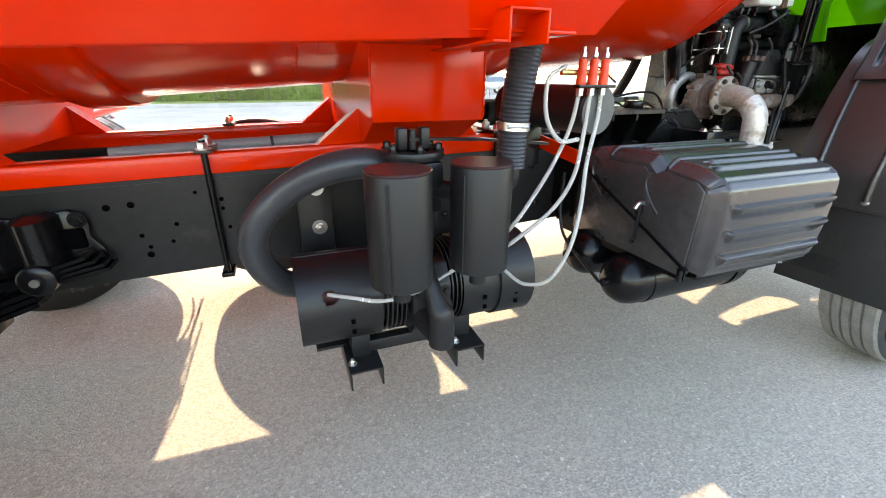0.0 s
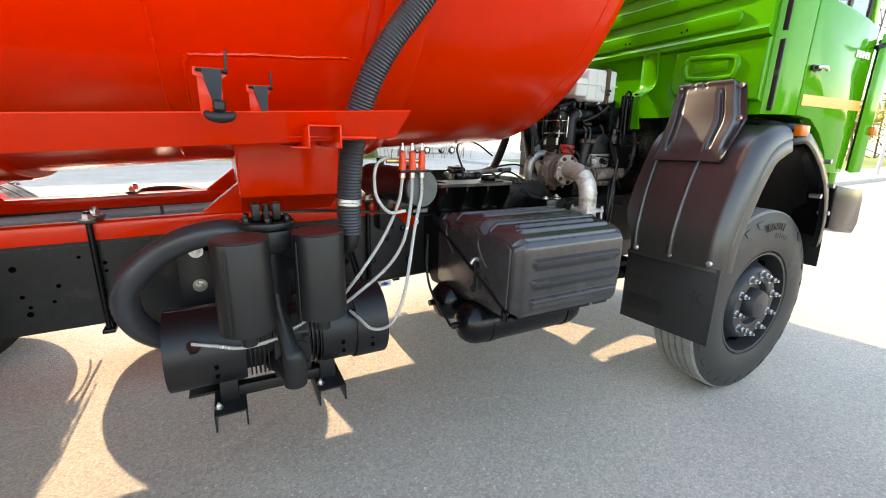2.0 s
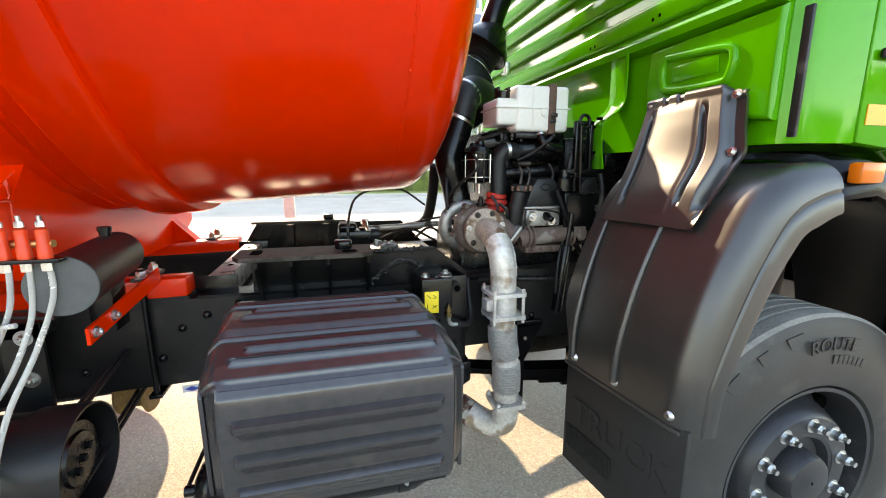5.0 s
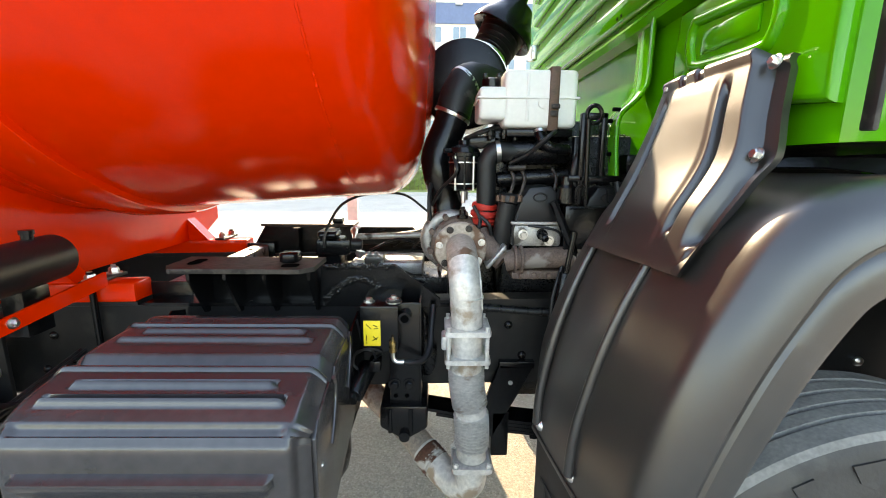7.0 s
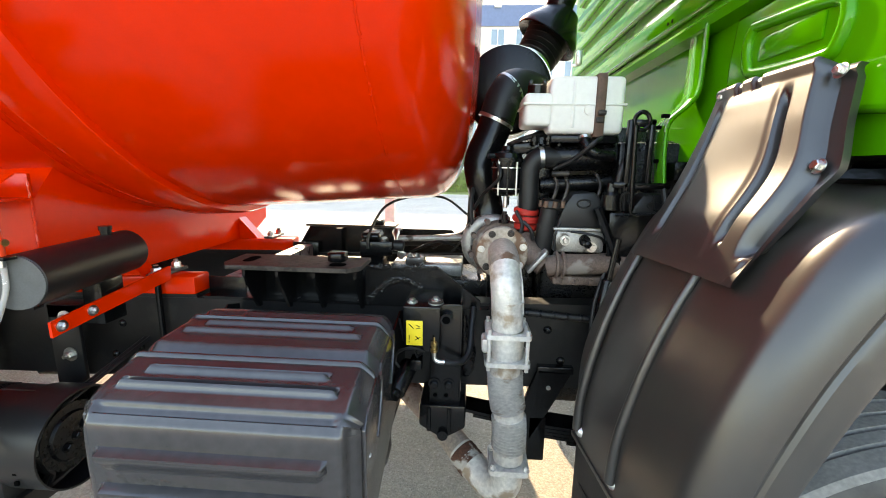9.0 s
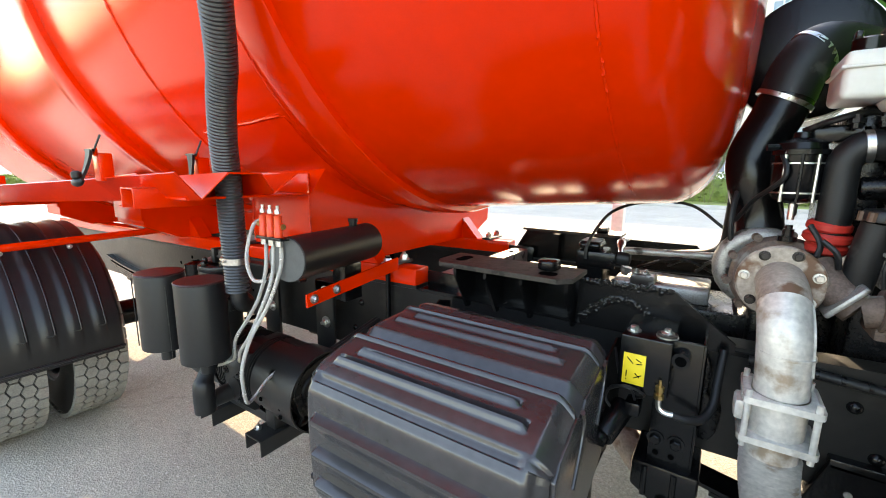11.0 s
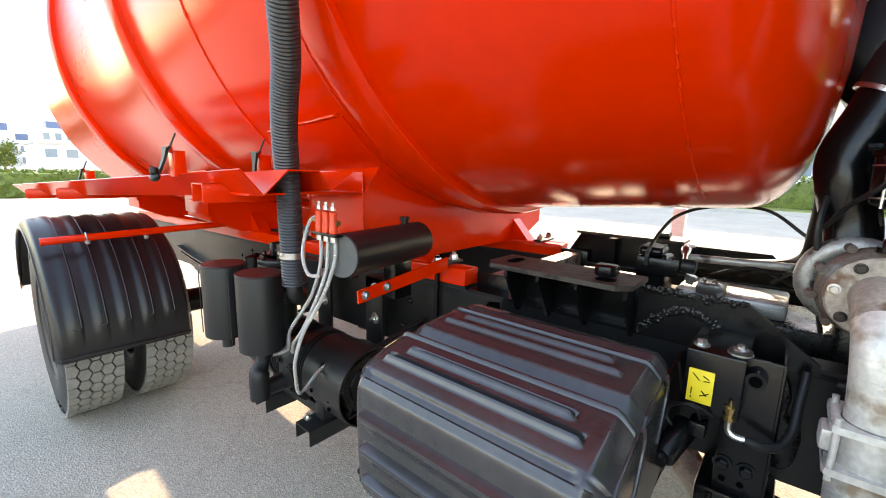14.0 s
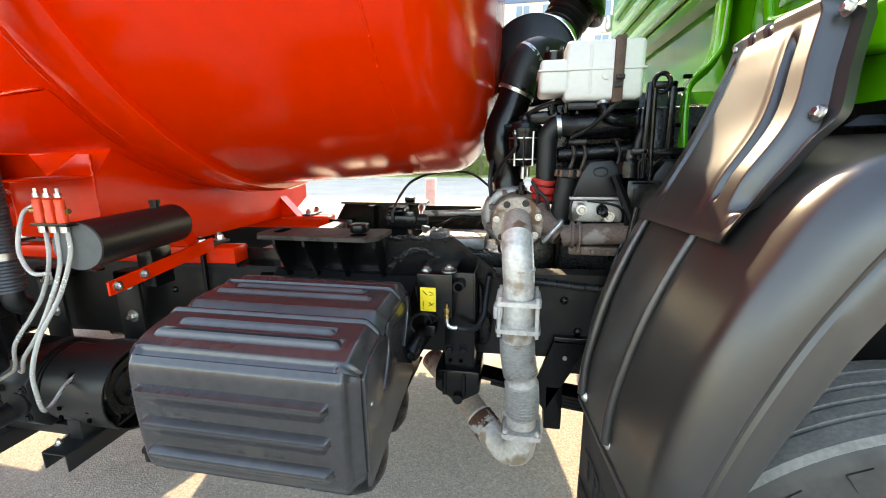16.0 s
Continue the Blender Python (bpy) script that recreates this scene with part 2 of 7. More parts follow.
def box(bm, x0, x1, y0, y1, z0, z1, bevel=0.0, m=None, segs=2):
    """An axis-parallel block with rounded edges, turned by m."""
    r = bmesh.ops.create_cube(bm, size=1.0)
    vs = r["verts"]
    for v in vs:
        v.co = Vector((x0 + (v.co.x + .5) * (x1 - x0), y0 + (v.co.y + .5) * (y1 - y0), z0 + (v.co.z + .5) * (z1 - z0)))
    if bevel:
        es = list({e for v in vs for e in v.link_edges})
        rr = bmesh.ops.bevel(bm, geom=es, offset=bevel, segments=segs, profile=0.5, affect='EDGES')
        vs = list({v for f in rr["faces"] for v in f.verts} | {v for v in vs if v.is_valid})
    if m is not None:
        bmesh.ops.transform(bm, matrix=m, verts=vs)
    return bm


def prism(bm, pts, axis, a, b, bevel=0.0):
    """A closed outline in the plane across axis ('x': y,z; 'y': x,z; 'z': x,y), from a to b."""
    def put(p, s):
        return {'x': (s, p[0], p[1]), 'y': (p[0], s, p[1]), 'z': (p[0], p[1], s)}[axis]
    v0 = [bm.verts.new(put(p, a)) for p in pts]
    v1 = [bm.verts.new(put(p, b)) for p in pts]
    n = len(pts)
    fs = [bm.faces.new(v0), bm.faces.new(v1[::-1])]
    for i in range(n):
        fs.append(bm.faces.new((v0[i], v1[i], v1[(i + 1) % n], v0[(i + 1) % n])))
    bmesh.ops.recalc_face_normals(bm, faces=fs)
    if bevel:
        bmesh.ops.bevel(bm, geom=list({e for f in fs for e in f.edges}), offset=bevel, segments=2, profile=0.5, affect='EDGES')
    return bm


def axes(d):
    d = Vector(d).normalized()
    u = d.orthogonal().normalized()
    return d, u, d.cross(u)


def lathe(bm, p0, p1, profile, seg=24, cap=True):
    """A turned body round the line p0-p1; profile: (metres along it, radius)."""
    p0 = Vector(p0)
    d, u, w = axes(Vector(p1) - p0)
    rings = []
    for s, r in profile:
        rings.append([bm.verts.new(p0 + d * s + (u * math.cos(2 * math.pi * k / seg) + w * math.sin(2 * math.pi * k / seg)) * max(r, 1e-5)) for k in range(seg)])
    fs = []
    for a, b in zip(rings, rings[1:]):
        for k in range(seg):
            fs.append(bm.faces.new((a[k], a[(k + 1) % seg], b[(k + 1) % seg], b[k])))
    if cap:
        fs.append(bm.faces.new(rings[0][::-1]))
        fs.append(bm.faces.new(rings[-1]))
    bmesh.ops.recalc_face_normals(bm, faces=fs)
    return bm


def cyl(bm, p0, p1, r, seg=20, bevel=0.0):
    L = (Vector(p1) - Vector(p0)).length
    if bevel:
        b = bevel
        prof = [(0, r - b), (b * .3, r - b * .3), (b, r), (L - b, r), (L - b * .3, r - b * .3), (L, r - b)]
    else:
        prof = [(0, r), (L, r)]
    return lathe(bm, p0, p1, prof, seg)


def spline(pts, n=12):
    """A smooth line through pts."""
    P = [Vector(p) for p in pts]
    P = [P[0] * 2 - P[1]] + P + [P[-1] * 2 - P[-2]]
    out = []
    for i in range(1, len(P) - 2):
        for k in range(n):
            t = k / n
            a, b, c, d = P[i - 1], P[i], P[i + 1], P[i + 2]
            out.append(0.5 * ((2 * b) + (c - a) * t + (2 * a - 5 * b + 4 * c - d) * t * t + (3 * b - a - 3 * c + d) * t ** 3))
    out.append(P[-2])
    return out


def even(path, step):
    """The same line with points at even steps."""
    out, left = [path[0]], step
    for a, b in zip(path, path[1:]):
        L = (b - a).length
        at = 0.0
        while L - at > left:
            at += left
            out.append(a.lerp(b, at / L))
            left = step
        left -= L - at
    return out


def tube(bm, path, r, seg=12, rib=0.0, cap=True, flat=1.0):
    """A tube along a line; r: radius or function of the share of its length; rib: depth of its rings."""
    path = [Vector(p) for p in path]
    n = len(path)
    t0 = (path[1] - path[0]).normalized()
    u = t0.orthogonal().normalized()
    rings, fs = [], []
    for i, p in enumerate(path):
        t = (path[min(i + 1, n - 1)] - path[max(i - 1, 0)]).normalized()
        u = (u - t * u.dot(t)).normalized()
        w = t.cross(u)
        rr = r(i / (n - 1)) if callable(r) else r
        if rib:
            rr -= rib * (0.5 - 0.5 * math.cos(math.pi * i))
        rings.append([bm.verts.new(p + (u * math.cos(2 * math.pi * k / seg) + w * flat * math.sin(2 * math.pi * k / seg)) * rr) for k in range(seg)])
    for a, b in zip(rings, rings[1:]):
        for k in range(seg):
            fs.append(bm.faces.new((a[k], a[(k + 1) % seg], b[(k + 1) % seg], b[k])))
    if cap:
        fs += [bm.faces.new(rings[0][::-1]), bm.faces.new(rings[-1])]
    bmesh.ops.recalc_face_normals(bm, faces=fs)
    return bm


def strip(bm, rows, thick=0.0):
    """A sheet through rows of points, given thickness along its normals."""
    g = [[bm.verts.new(p) for p in row] for row in rows]
    fs = []
    for a, b in zip(g, g[1:]):
        for k in range(len(a) - 1):
            fs.append(bm.faces.new((a[k], a[k + 1], b[k + 1], b[k])))
    bmesh.ops.recalc_face_normals(bm, faces=fs)
    if thick:
        bmesh.ops.solidify(bm, geom=fs, thickness=thick)
        bmesh.ops.recalc_face_normals(bm, faces=bm.faces)
    return bm


def hexnut(bm, p, d, r=0.012, h=0.012, stud=0.01, washer=1.5):
    p, d = Vector(p), Vector(d).normalized()
    if washer:
        cyl(bm, p, p + d * 0.003, r * washer, 16)
    lathe(bm, p + d * 0.003, p + d * (0.003 + h), [(0, r), (h * .8, r), (h, r * .8)], 6)
    if stud:
        cyl(bm, p + d * h, p + d * (h + stud), r * .5, 8)
    return bm


def bolt(at, d, parent, r=0.012, material=None, **k):
    return part("bolt", hexnut(B(), at, d, r, r, **k), material or ZINC, parent)


CY = 0.45                      # the truck's centre line


def rail_top(x):
    return 1.0 + 0.022 * (x + 1.8)


# ---- ground and distance ----
bm = B()
box(bm, -400, 400, -400, 400, -0.5, 0.0)
tagged(part("ground", bm, ASPHALT), "worn grey asphalt yard with fine stones", "ground", kind="structure")


# ---- chassis ----
chassis = thing("chassis_frame", (-2, CY, 0.85), "black-painted steel truck chassis rails with bolt holes and rivets", "truck frame")
for name, y0, y1, s in (("rail", 0.0, 0.075, 1), ("rail", 2 * CY - 0.075, 2 * CY, -1)):
    web = y0 if s > 0 else y1
    bm = B()
    a, b, c = -6.2, -0.62, 1.0
    w, f = 0.009 * s, 0.075 * s

    def section(x):
        zt = rail_top(x)
        zb = zt - 0.30
        return [(x, web, zb), (x, web, zt), (x, web + f, zt), (x, web + f, zt - .01), (x, web + w, zt - .01), (x, web + w, zb + .01), (x, web + f, zb + .01), (x, web + f, zb)]
    rows = [[bm.verts.new(p) for p in section(x)] for x in (a, b, c)]
    for r0, r1 in zip(rows, rows[1:]):
        for k in range(8):
            bm.faces.new((r0[k], r0[(k + 1) % 8], r1[(k + 1) % 8], r1[k]))
    bm.faces.new(rows[0])
    bm.faces.new(rows[-1][::-1])
    part("rail", fix(bm), RAIL, chassis, smooth=False)
for x in (-5.2, -3.6, -2.75, -1.72, -0.9, 0.2):
    bm = B()
    z = rail_top(x)
    box(bm, x - .05, x + .05, 0.012, 2 * CY - .012, z - .2, z - .06, .008)
    part("crossmember", bm, BLACK, chassis)
# rivets, and black discs for the shade in the near web's open holes
for x, dz, r in ((-3.177, -.06, .010), (-3.24, -.062, .010), (-3.0, -.04, .006), (-3.07, -.135, .007), (-3.17, -.16, .007), (-3.155, -.2, .006), (-3.16, -.225, .01), (-2.96, -.16, .005), (-2.92, -.165, .006), (-2.93, -.07, .007), (-2.93, -.1, .006), (-3.09, -.19, .006), (-3.7, -.1, .01), (-3.55, -.05, .01)):
    z = rail_top(x) + dz
    part("rail_hole", cyl(B(), (x, -.0025, z), (x, .004, z), r, 12), INK_SHADE, chassis, "near-black disc for the shade in a drilled hole")
for x, dz in ((-2.12, -.1), (-2.06, -.19), (-1.93, -.2), (-1.86, -.1), (-1.75, -.22), (-2.16, -.22), (-1.78, -.06), (-.6, -.09), (-.55, -.2), (-.42, -.1), (-.35, -.22)):
    z = rail_top(x) + dz
    part("rivet", lathe(B(), (x, 0, z), (x, -.012, z), [(0, .015), (.006, .013), (.011, .006)], 12), BLACK, chassis)

# red subframe on the rails
subframe = thing("tank_subframe", (-3.5, CY, 1.03), "red-painted steel subframe beams with gussets on the chassis rails", "subframe")
for y0, y1 in ((-0.004, 0.085), (2 * CY - .085, 2 * CY + .004)):
    bm = B()
    xs = (-6.0, -1.83)
    rows = []
    for x in xs:
        z = rail_top(x) + .012
        rows.append([bm.verts.new(p) for p in ((x, y0, z), (x, y1, z), (x, y1, z + .066), (x, y0, z + .066))])
    for k in range(4):
        bm.faces.new((rows[0][k], rows[0][(k + 1) % 4], rows[1][(k + 1) % 4], rows[1][k]))
    bm.faces.new(rows[0])
    bm.faces.new(rows[1])
    fix(bm)
    bmesh.ops.bevel(bm, geom=bm.edges[:], offset=.008, segments=2, profile=.5, affect='EDGES')
    part("beam", bm, RED, subframe)
    bm = B()
    prism(bm, [(-6.0, rail_top(-6)), (-1.83, rail_top(-1.83)), (-1.83, rail_top(-1.83) + .012), (-6.0, rail_top(-6) + .012)], 'y', y0 + .006, y1 - .006)
    part("rubber_strip", bm, RUBBER, subframe, "black rubber strip", smooth=False)
    ym = (y0 + y1) / 2
    for xa, xb in ((-2.47, -2.62), (-3.56, -3.43), (-2.13, -2.02)):
        z = rail_top(xa) + .07
        prism(B_ := B(), [(xa, z), (xb, z), (xa, z + .12)], 'y', ym - .035, ym + .035)
        part("gusset", B_, RED, subframe, smooth=False)

# long clamp bolts that hold the subframe
for x, yy in ((-2.95, -.018), (-1.955, -.018), (-2.95, 2 * CY + .018), (-1.955, 2 * CY + .018)):
    zt = rail_top(x)
    cl = thing("clamp_bolt", (x, yy, zt), "long black threaded clamp rod with zinc nuts on a red beam", "clamp bolt", "subframe clamp bolts")
    s = 1 if yy < CY else -1
    part("rod", cyl(B(), (x, yy, zt - .32), (x, yy, zt + .12), .010, 12), BLACK, cl)
    bm = B()
    box(bm, x - .025, x + .025, min(yy - .02 * s, yy + .13 * s), max(yy - .02 * s, yy + .13 * s), zt + .081, zt + .092, .003)
    part("cross_plate", bm, WORN, cl)
    for dy in (0, .1 * s):
        part("nut", hexnut(B(), (x, yy + dy, zt + .092), (0, 0, 1), .016, .018, .012), ZINC, cl)
    bm = B()
    box(bm, x - .02, x + .02, min(yy - .018 * s, yy + .1 * s), max(yy - .018 * s, yy + .1 * s), zt - .33, zt - .315, .003)
    part("lower_plate", bm, BLACK, cl)


# ---- tank ----
def tank_bottom(x):
    return 1.31 + 0.068 * (x + 1.6)


R = 1.12
SLOPE = math.atan(0.068)
tank = thing("tank", (-3.2, CY, 2.4), "large glossy red steel truck tank with raised bands and weld seams", "tank")


def tank_axis(x):
    return Vector((x, CY, tank_bottom(x) + R))


def turned(profile, seg=128, cap=True):
    """A body round the tank's axis; profile: (x, radius)."""
    a0, a1 = tank_axis(-6.0), tank_axis(0.0)
    k = (a1 - a0).length / 6.0
    return lathe(B(), a0, a1, [((x + 6.0) * k, r) for x, r in profile], seg, cap)


HEAD = [(-1.12 + .2 * math.sin(radians(a)), R - .40 * (1 - math.cos(radians(a)))) for a in range(0, 71, 5)] + [(-.913, R - .36), (-.895, R - .52), (-.879, R - .72), (-.868, R - .95), (-.865, 0.02)]
part("shell", turned([(-5.85, .02), (-5.82, .6), (-5.75, .95), (-5.66, 1.07), (-5.55, R), (-1.12, R)] + HEAD[1:]), RED, tank)
for x in (-1.995, -3.32, -4.62):
    part("band", turned([(x - .075, R - .01), (x - .075, R + .022), (x - .06, R + .03), (x + .06, R + .03), (x + .075, R + .022), (x + .075, R - .01)], cap=False), RED, tank)
rng = random.Random(4)


def bead(path, r=.004, jitter=.0015):
    """An uneven weld bead along a line."""
    pts = [p + Vector((rng.uniform(-jitter, jitter), rng.uniform(-jitter, jitter), rng.uniform(-jitter, jitter))) for p in even(path, .007)]
    return tube(B(), pts, lambda s: r * rng.uniform(.7, 1.2), 6)


def ring_line(x, a0, a1, r=R, n=60):
    """Round the tank at x, from angle a0 to a1 in degrees below its near side."""
    c = tank_axis(x)
    return [c + Vector((0, -math.cos(radians(a0 + (a1 - a0) * k / n)) * r, -math.sin(radians(a0 + (a1 - a0) * k / n)) * r)) for k in range(n + 1)]


for x, rr in ((-1.12, R), (-2.65, R), (-1.92, R), (-2.07, R), (-3.245, R), (-3.395, R)):
    part("weld_seam", bead(ring_line(x, -30, 75), .0045 if x != -2.65 else .006), RED, tank)
# doubler plate above the saddle
bm = B()
strip(bm, [ring_line(-2.585 + .495 * k / 6, 44.5, 66, R + .002, 14) for k in range(7)], .005)
part("doubler_plate", bm, RED, tank)
pl = []
for x, a in ((-2.585, 60), (-2.59, 52), (-2.585, 45.5), (-2.57, 44.2), (-2.40, 44), (-2.25, 44.2), (-2.09, 44)):
    pl.append(ring_line(x, a, a + 1, R + .006, 1)[0])
part("weld_seam", bead([p for a, b in zip(pl, pl[1:]) for p in [a.lerp(b, k / 12) for k in range(12)]], .005), RED, tank)

# saddles between subframe and tank
for xa, xb in ((-2.47, -2.13), (-3.92, -3.56), (-5.3, -5.0)):
    sd_ = thing("tank_saddle", ((xa + xb) / 2, CY, 1.1), "red welded steel saddle plate under the tank", "tank saddle", "tank saddles")
    zt = rail_top((xa + xb) / 2) + .078
    pts = [(-.232, 1.355), (-.232, zt + .085), (-.05, zt + .002), (2 * CY + .05, zt + .002), (2 * CY + .232, zt + .085), (2 * CY + .232, 1.355)]
    xm = (xa + xb) / 2
    c = tank_axis(xm)
    arc = []
    for k in range(17):
        y = 2 * CY + .232 - (2 * CY + .464) * k / 16
        arc.append((y, c.z - math.sqrt(R * R - (y - CY) ** 2) + .03))
    bm = B()
    prism(bm, pts + arc[1:-1], 'x', xa, xb)
    part("body", bm, RED, sd_, smooth=False)
    bm = B()
    box(bm, xa - .004, xb + .004, -.243, -.233, 1.15, 1.43, .002)
    part("front_plate", bm, RED, sd_)
    if xa == -2.47:
        part("weld_seam", bead([Vector((xb + .004, -.243, z / 100)) for z in range(116, 143, 2)], .004), RED, sd_)
        part("weld_seam", bead([Vector((xa - .004, -.243, z / 100)) for z in range(116, 136, 2)], .004), RED, sd_)


# ---- hose tray along the tank ----
def tray_z(x):
    return 1.434 + .05 * (x + 2.06)


tray = thing("hose_tray", (-3.4, -.5, 1.4), "long red folded steel hose tray fixed below the tank side", "hose tray")
prof = [(-.715, 0.0), (-.646, -.07), (-.578, 0.0), (-.476, -.003), (-.426, -.06), (-.351, 0.0)]
bm = B()
rows = []
for x in (-5.1, -2.6, -2.06):
    rows.append([(x + (.02 if (x > -2.5 and dz > -.03) else 0), y + .085 * min(0.0, x + 2.6), tray_z(x) + dz) for y, dz in prof])
strip(bm, rows, .004)
part("trough", bm, RED, tray, smooth=False)
for x in (-2.28, -3.9, -4.6):
    z = tray_z(x) - .045
    bm = B()
    w, h, t, d0, d1 = .042, .048, .005, -.74, -.40
    sk = .085 * min(0.0, x + 2.6)
    d0, d1 = d0 + sk, d1 + sk
    for a in ((x - w, x - w + t, z - h, z + .01), (x + w - t, x + w, z - h, z + .01), (x - w, x + w, z + .005, z + .01), (x - w - .03, x - w, z - h, z - h + t)):
        box(bm, a[0], a[1], d0, d1, a[2], a[3], .002)
    part("channel_hook", bm, RED, tray)
bm = B()
box(bm, -2.49, -2.12, -.66, -.24, 1.355, 1.362, .002)
part("support_plate", bm, RED, tray)


def strap_latch(x, y, z, drop=.10, out=.037, handle=True):
    """A rubber strap from a hook plate at its top, drawn down over the tray's edge."""
    st = thing("rubber_latch", (x, y, z), "black rubber T-handle latch strap on a red hook plate", "latch strap", "tray latches")
    bm = B()
    prism(bm, [(x - .036, z + .010), (x + .028, z + .010), (x + .030, z - .002), (x + .02, z - .012), (x - .02, z - .012), (x - .036, z - .006)], 'y', y + .004, y + .010)
    part("hook_plate", bm, RED, st, smooth=False)
    bm = B()
    box(bm, x - .03, x + .018, y + .012, y + .05, z - .09, z - .004, .003)
    part("bracket", bm, RED, st)
    part("pin", cyl(B(), (x - .03, y - .002, z + .004), (x + .032, y - .002, z + .004), .004, 10), BLACK, st)
    part("pin_wire", cyl(B(), (x + .028, y, z), (x + .032, y + .02, z + .05), .003, 8), WORN, st)
    rows = []
    for k in range(11):
        q = k / 10
        w = .019 - .010 * smooth_(0, .75, q)
        rows.append([(x + .008 * q - w, y - .006 - out * (.35 * q + .65 * q * q), z + .008 - drop * q), (x + .008 * q + w, y - .006 - out * (.35 * q + .65 * q * q), z + .008 - drop * q)])
    bm = B()
    strip(bm, rows, .008)
    part("strap", bm, RUBBER, st)
    if handle:
        c = Vector((x + .008, y - out - .006, z + .008 - drop))
        part("knob", lathe(B(), c + Vector((0, 0, .034)), c + Vector((0, 0, .008)), [(0, .006), (.005, .013), (.02, .013), (.026, .008)], 14), RUBBER, st)
        part("handle", tube(B(), spline([c + Vector(v) for v in ((-.027, .006, .008), (-.019, .0, .0), (0, -.002, -.002), (.019, .0, .0), (.027, .006, .008))], 4), lambda q: .006 + .006 * math.sin(math.pi * q), 10), RUBBER, st)
    return st


def smooth_(a, b, v):
    t = min(1.0, max(0.0, (v - a) / (b - a)))
    return t * t * (3 - 2 * t)


strap_latch(-2.517, -.738, 1.490)
strap_latch(-2.401, -.499, 1.484, .085, .01, False)
strap_latch(-3.9, -.738, 1.40)

# ---- suction hose ----
HR = .039
hose = thing("suction_hose", (-2.17, -.5, 1.1), "grey ribbed suction hose rising along the red tank", "hose")
line = even(spline([(-2.168, -.504, 1.055), (-2.166, -.506, 1.157), (-2.160, -.512, 1.261), (-2.14, -.525, 1.401), (-2.10, -.552, 1.525), (-2.045, -.578, 1.629), (-1.98, -.605, 1.72), (-1.86, -.68, 1.9), (-1.76, -.74, 2.1), (-1.72, -.77, 2.35), (-1.78, -.72, 2.65)], 16), .0050)
part("tube", tube(B(), line, HR, 24, rib=.0026), HOSE, hose)
part("hose_clamp", lathe(B(), (-2.167, -.506, 1.148), (-2.166, -.506, 1.17), [(0, HR + .001), (0, HR + .003), (.02, HR + .003), (.02, HR + .001)], 24), ZINC, hose, "bright zinc hose clamp")
part("clamp_screw", cyl(B(), (-2.20, -.535, 1.16), (-2.15, -.55, 1.16), .005, 8), ZINC, hose)
part("elbow", tube(B(), spline([(-2.168, -.504, 1.06), (-2.168, -.50, 1.02), (-2.19, -.47, .995), (-2.24, -.44, .99), (-2.30, -.42, .99)], 6), .027, 16), SATIN, hose, "black pipe elbow")

# ---- vacuum pump ----
pump = thing("vacuum_pump", (-2.4, -.3, .42), "black vacuum pump with shrouds, belt pulley and steel feet", "pump")
PY, PZ, PR = -.30, .655, .138


def shroud(x0, x1, hole_x, hole_a):
    """An open sheet-metal sleeve with a round hole."""
    bm = B()
    n = 150
    m_ = int((x1 - x0) / .006)
    rows = []
    for k in range(n + 1):
        a = 2 * math.pi * k / n
        rows.append([(x, PY - math.sin(a) * PR, PZ + math.cos(a) * PR) for x in [x0 + (x1 - x0) * i / m_ for i in range(m_ + 1)]])
    strip(bm, rows, .003)
    bmesh.ops.remove_doubles(bm, verts=bm.verts, dist=.0002)
    cut = [f for f in bm.faces if math.hypot(f.calc_center_median().x - hole_x, (math.atan2(-(f.calc_center_median().y - PY), f.calc_center_median().z - PZ) - hole_a) * PR) < .021]
    bmesh.ops.delete(bm, geom=cut, context='FACES')
    return fix(bm)


part("shroud", shroud(-2.742, -2.512, -2.655, 1.15), SATIN, pump, "satin black sheet sleeve with a round hole")
part("shroud", shroud(-2.26, -2.125, -2.15, 1.0), SATIN, pump, "satin black sheet sleeve with a round hole")
part("shroud_end", lathe(B(), (-2.135, PY, PZ), (-2.015, PY, PZ), [(0, PR + .001), (0, PR + .009), (.12, PR + .009), (.12, PR + .004)], 48, cap=False), SATIN, pump)
for x in (-2.60, -2.19, -2.08):
    for dz in (-.02, .012):
        a = 1.62
        bm = B()
        box(bm, x - .006, x + .006, PY - PR - .0075, PY - PR - .001, PZ + dz - .009 - .03, PZ + dz + .003 - .03, .001)
        part("slot", bm, INK_SHADE, pump)
part("red_liner", cyl(B(), (-2.70, PY, PZ), (-2.48, PY, PZ), .085, 24), mat("dark_red_cast", (.12, .012, .008), .5), pump)
part("end_disc", cyl(B(), (-2.735, PY, PZ), (-2.73, PY, PZ), PR - .004, 32), SATIN, pump)
part("body", cyl(B(), (-2.512, PY, PZ), (-2.125, PY, PZ), .108, 32), SATIN, pump)
for k in range(10):
    x = -2.50 + (k % 5) * .014 + (k // 5) * .19
    part("fin", cyl(B(), (x, PY, PZ), (x + .004, PY, PZ), .134, 32), SATIN, pump)
bm = B()
prism(bm, [(PY - .142, PZ - .085), (PY - .142, PZ + .05), (PY - .10, PZ + .105), (PY + .1, PZ + .105), (PY + .1, PZ - .13), (PY - .10, PZ - .13)], 'x', -2.425, -2.305, .006)
blk = part("port_block", bm, SATIN, pump)
for x in (-2.408, -2.322):
    for z in (PZ - .07, PZ + .03):
        part("block_bolt", hexnut(B(), (x, PY - .142, z), (0, -1, 0), .010, .009, .004), SATIN, blk)
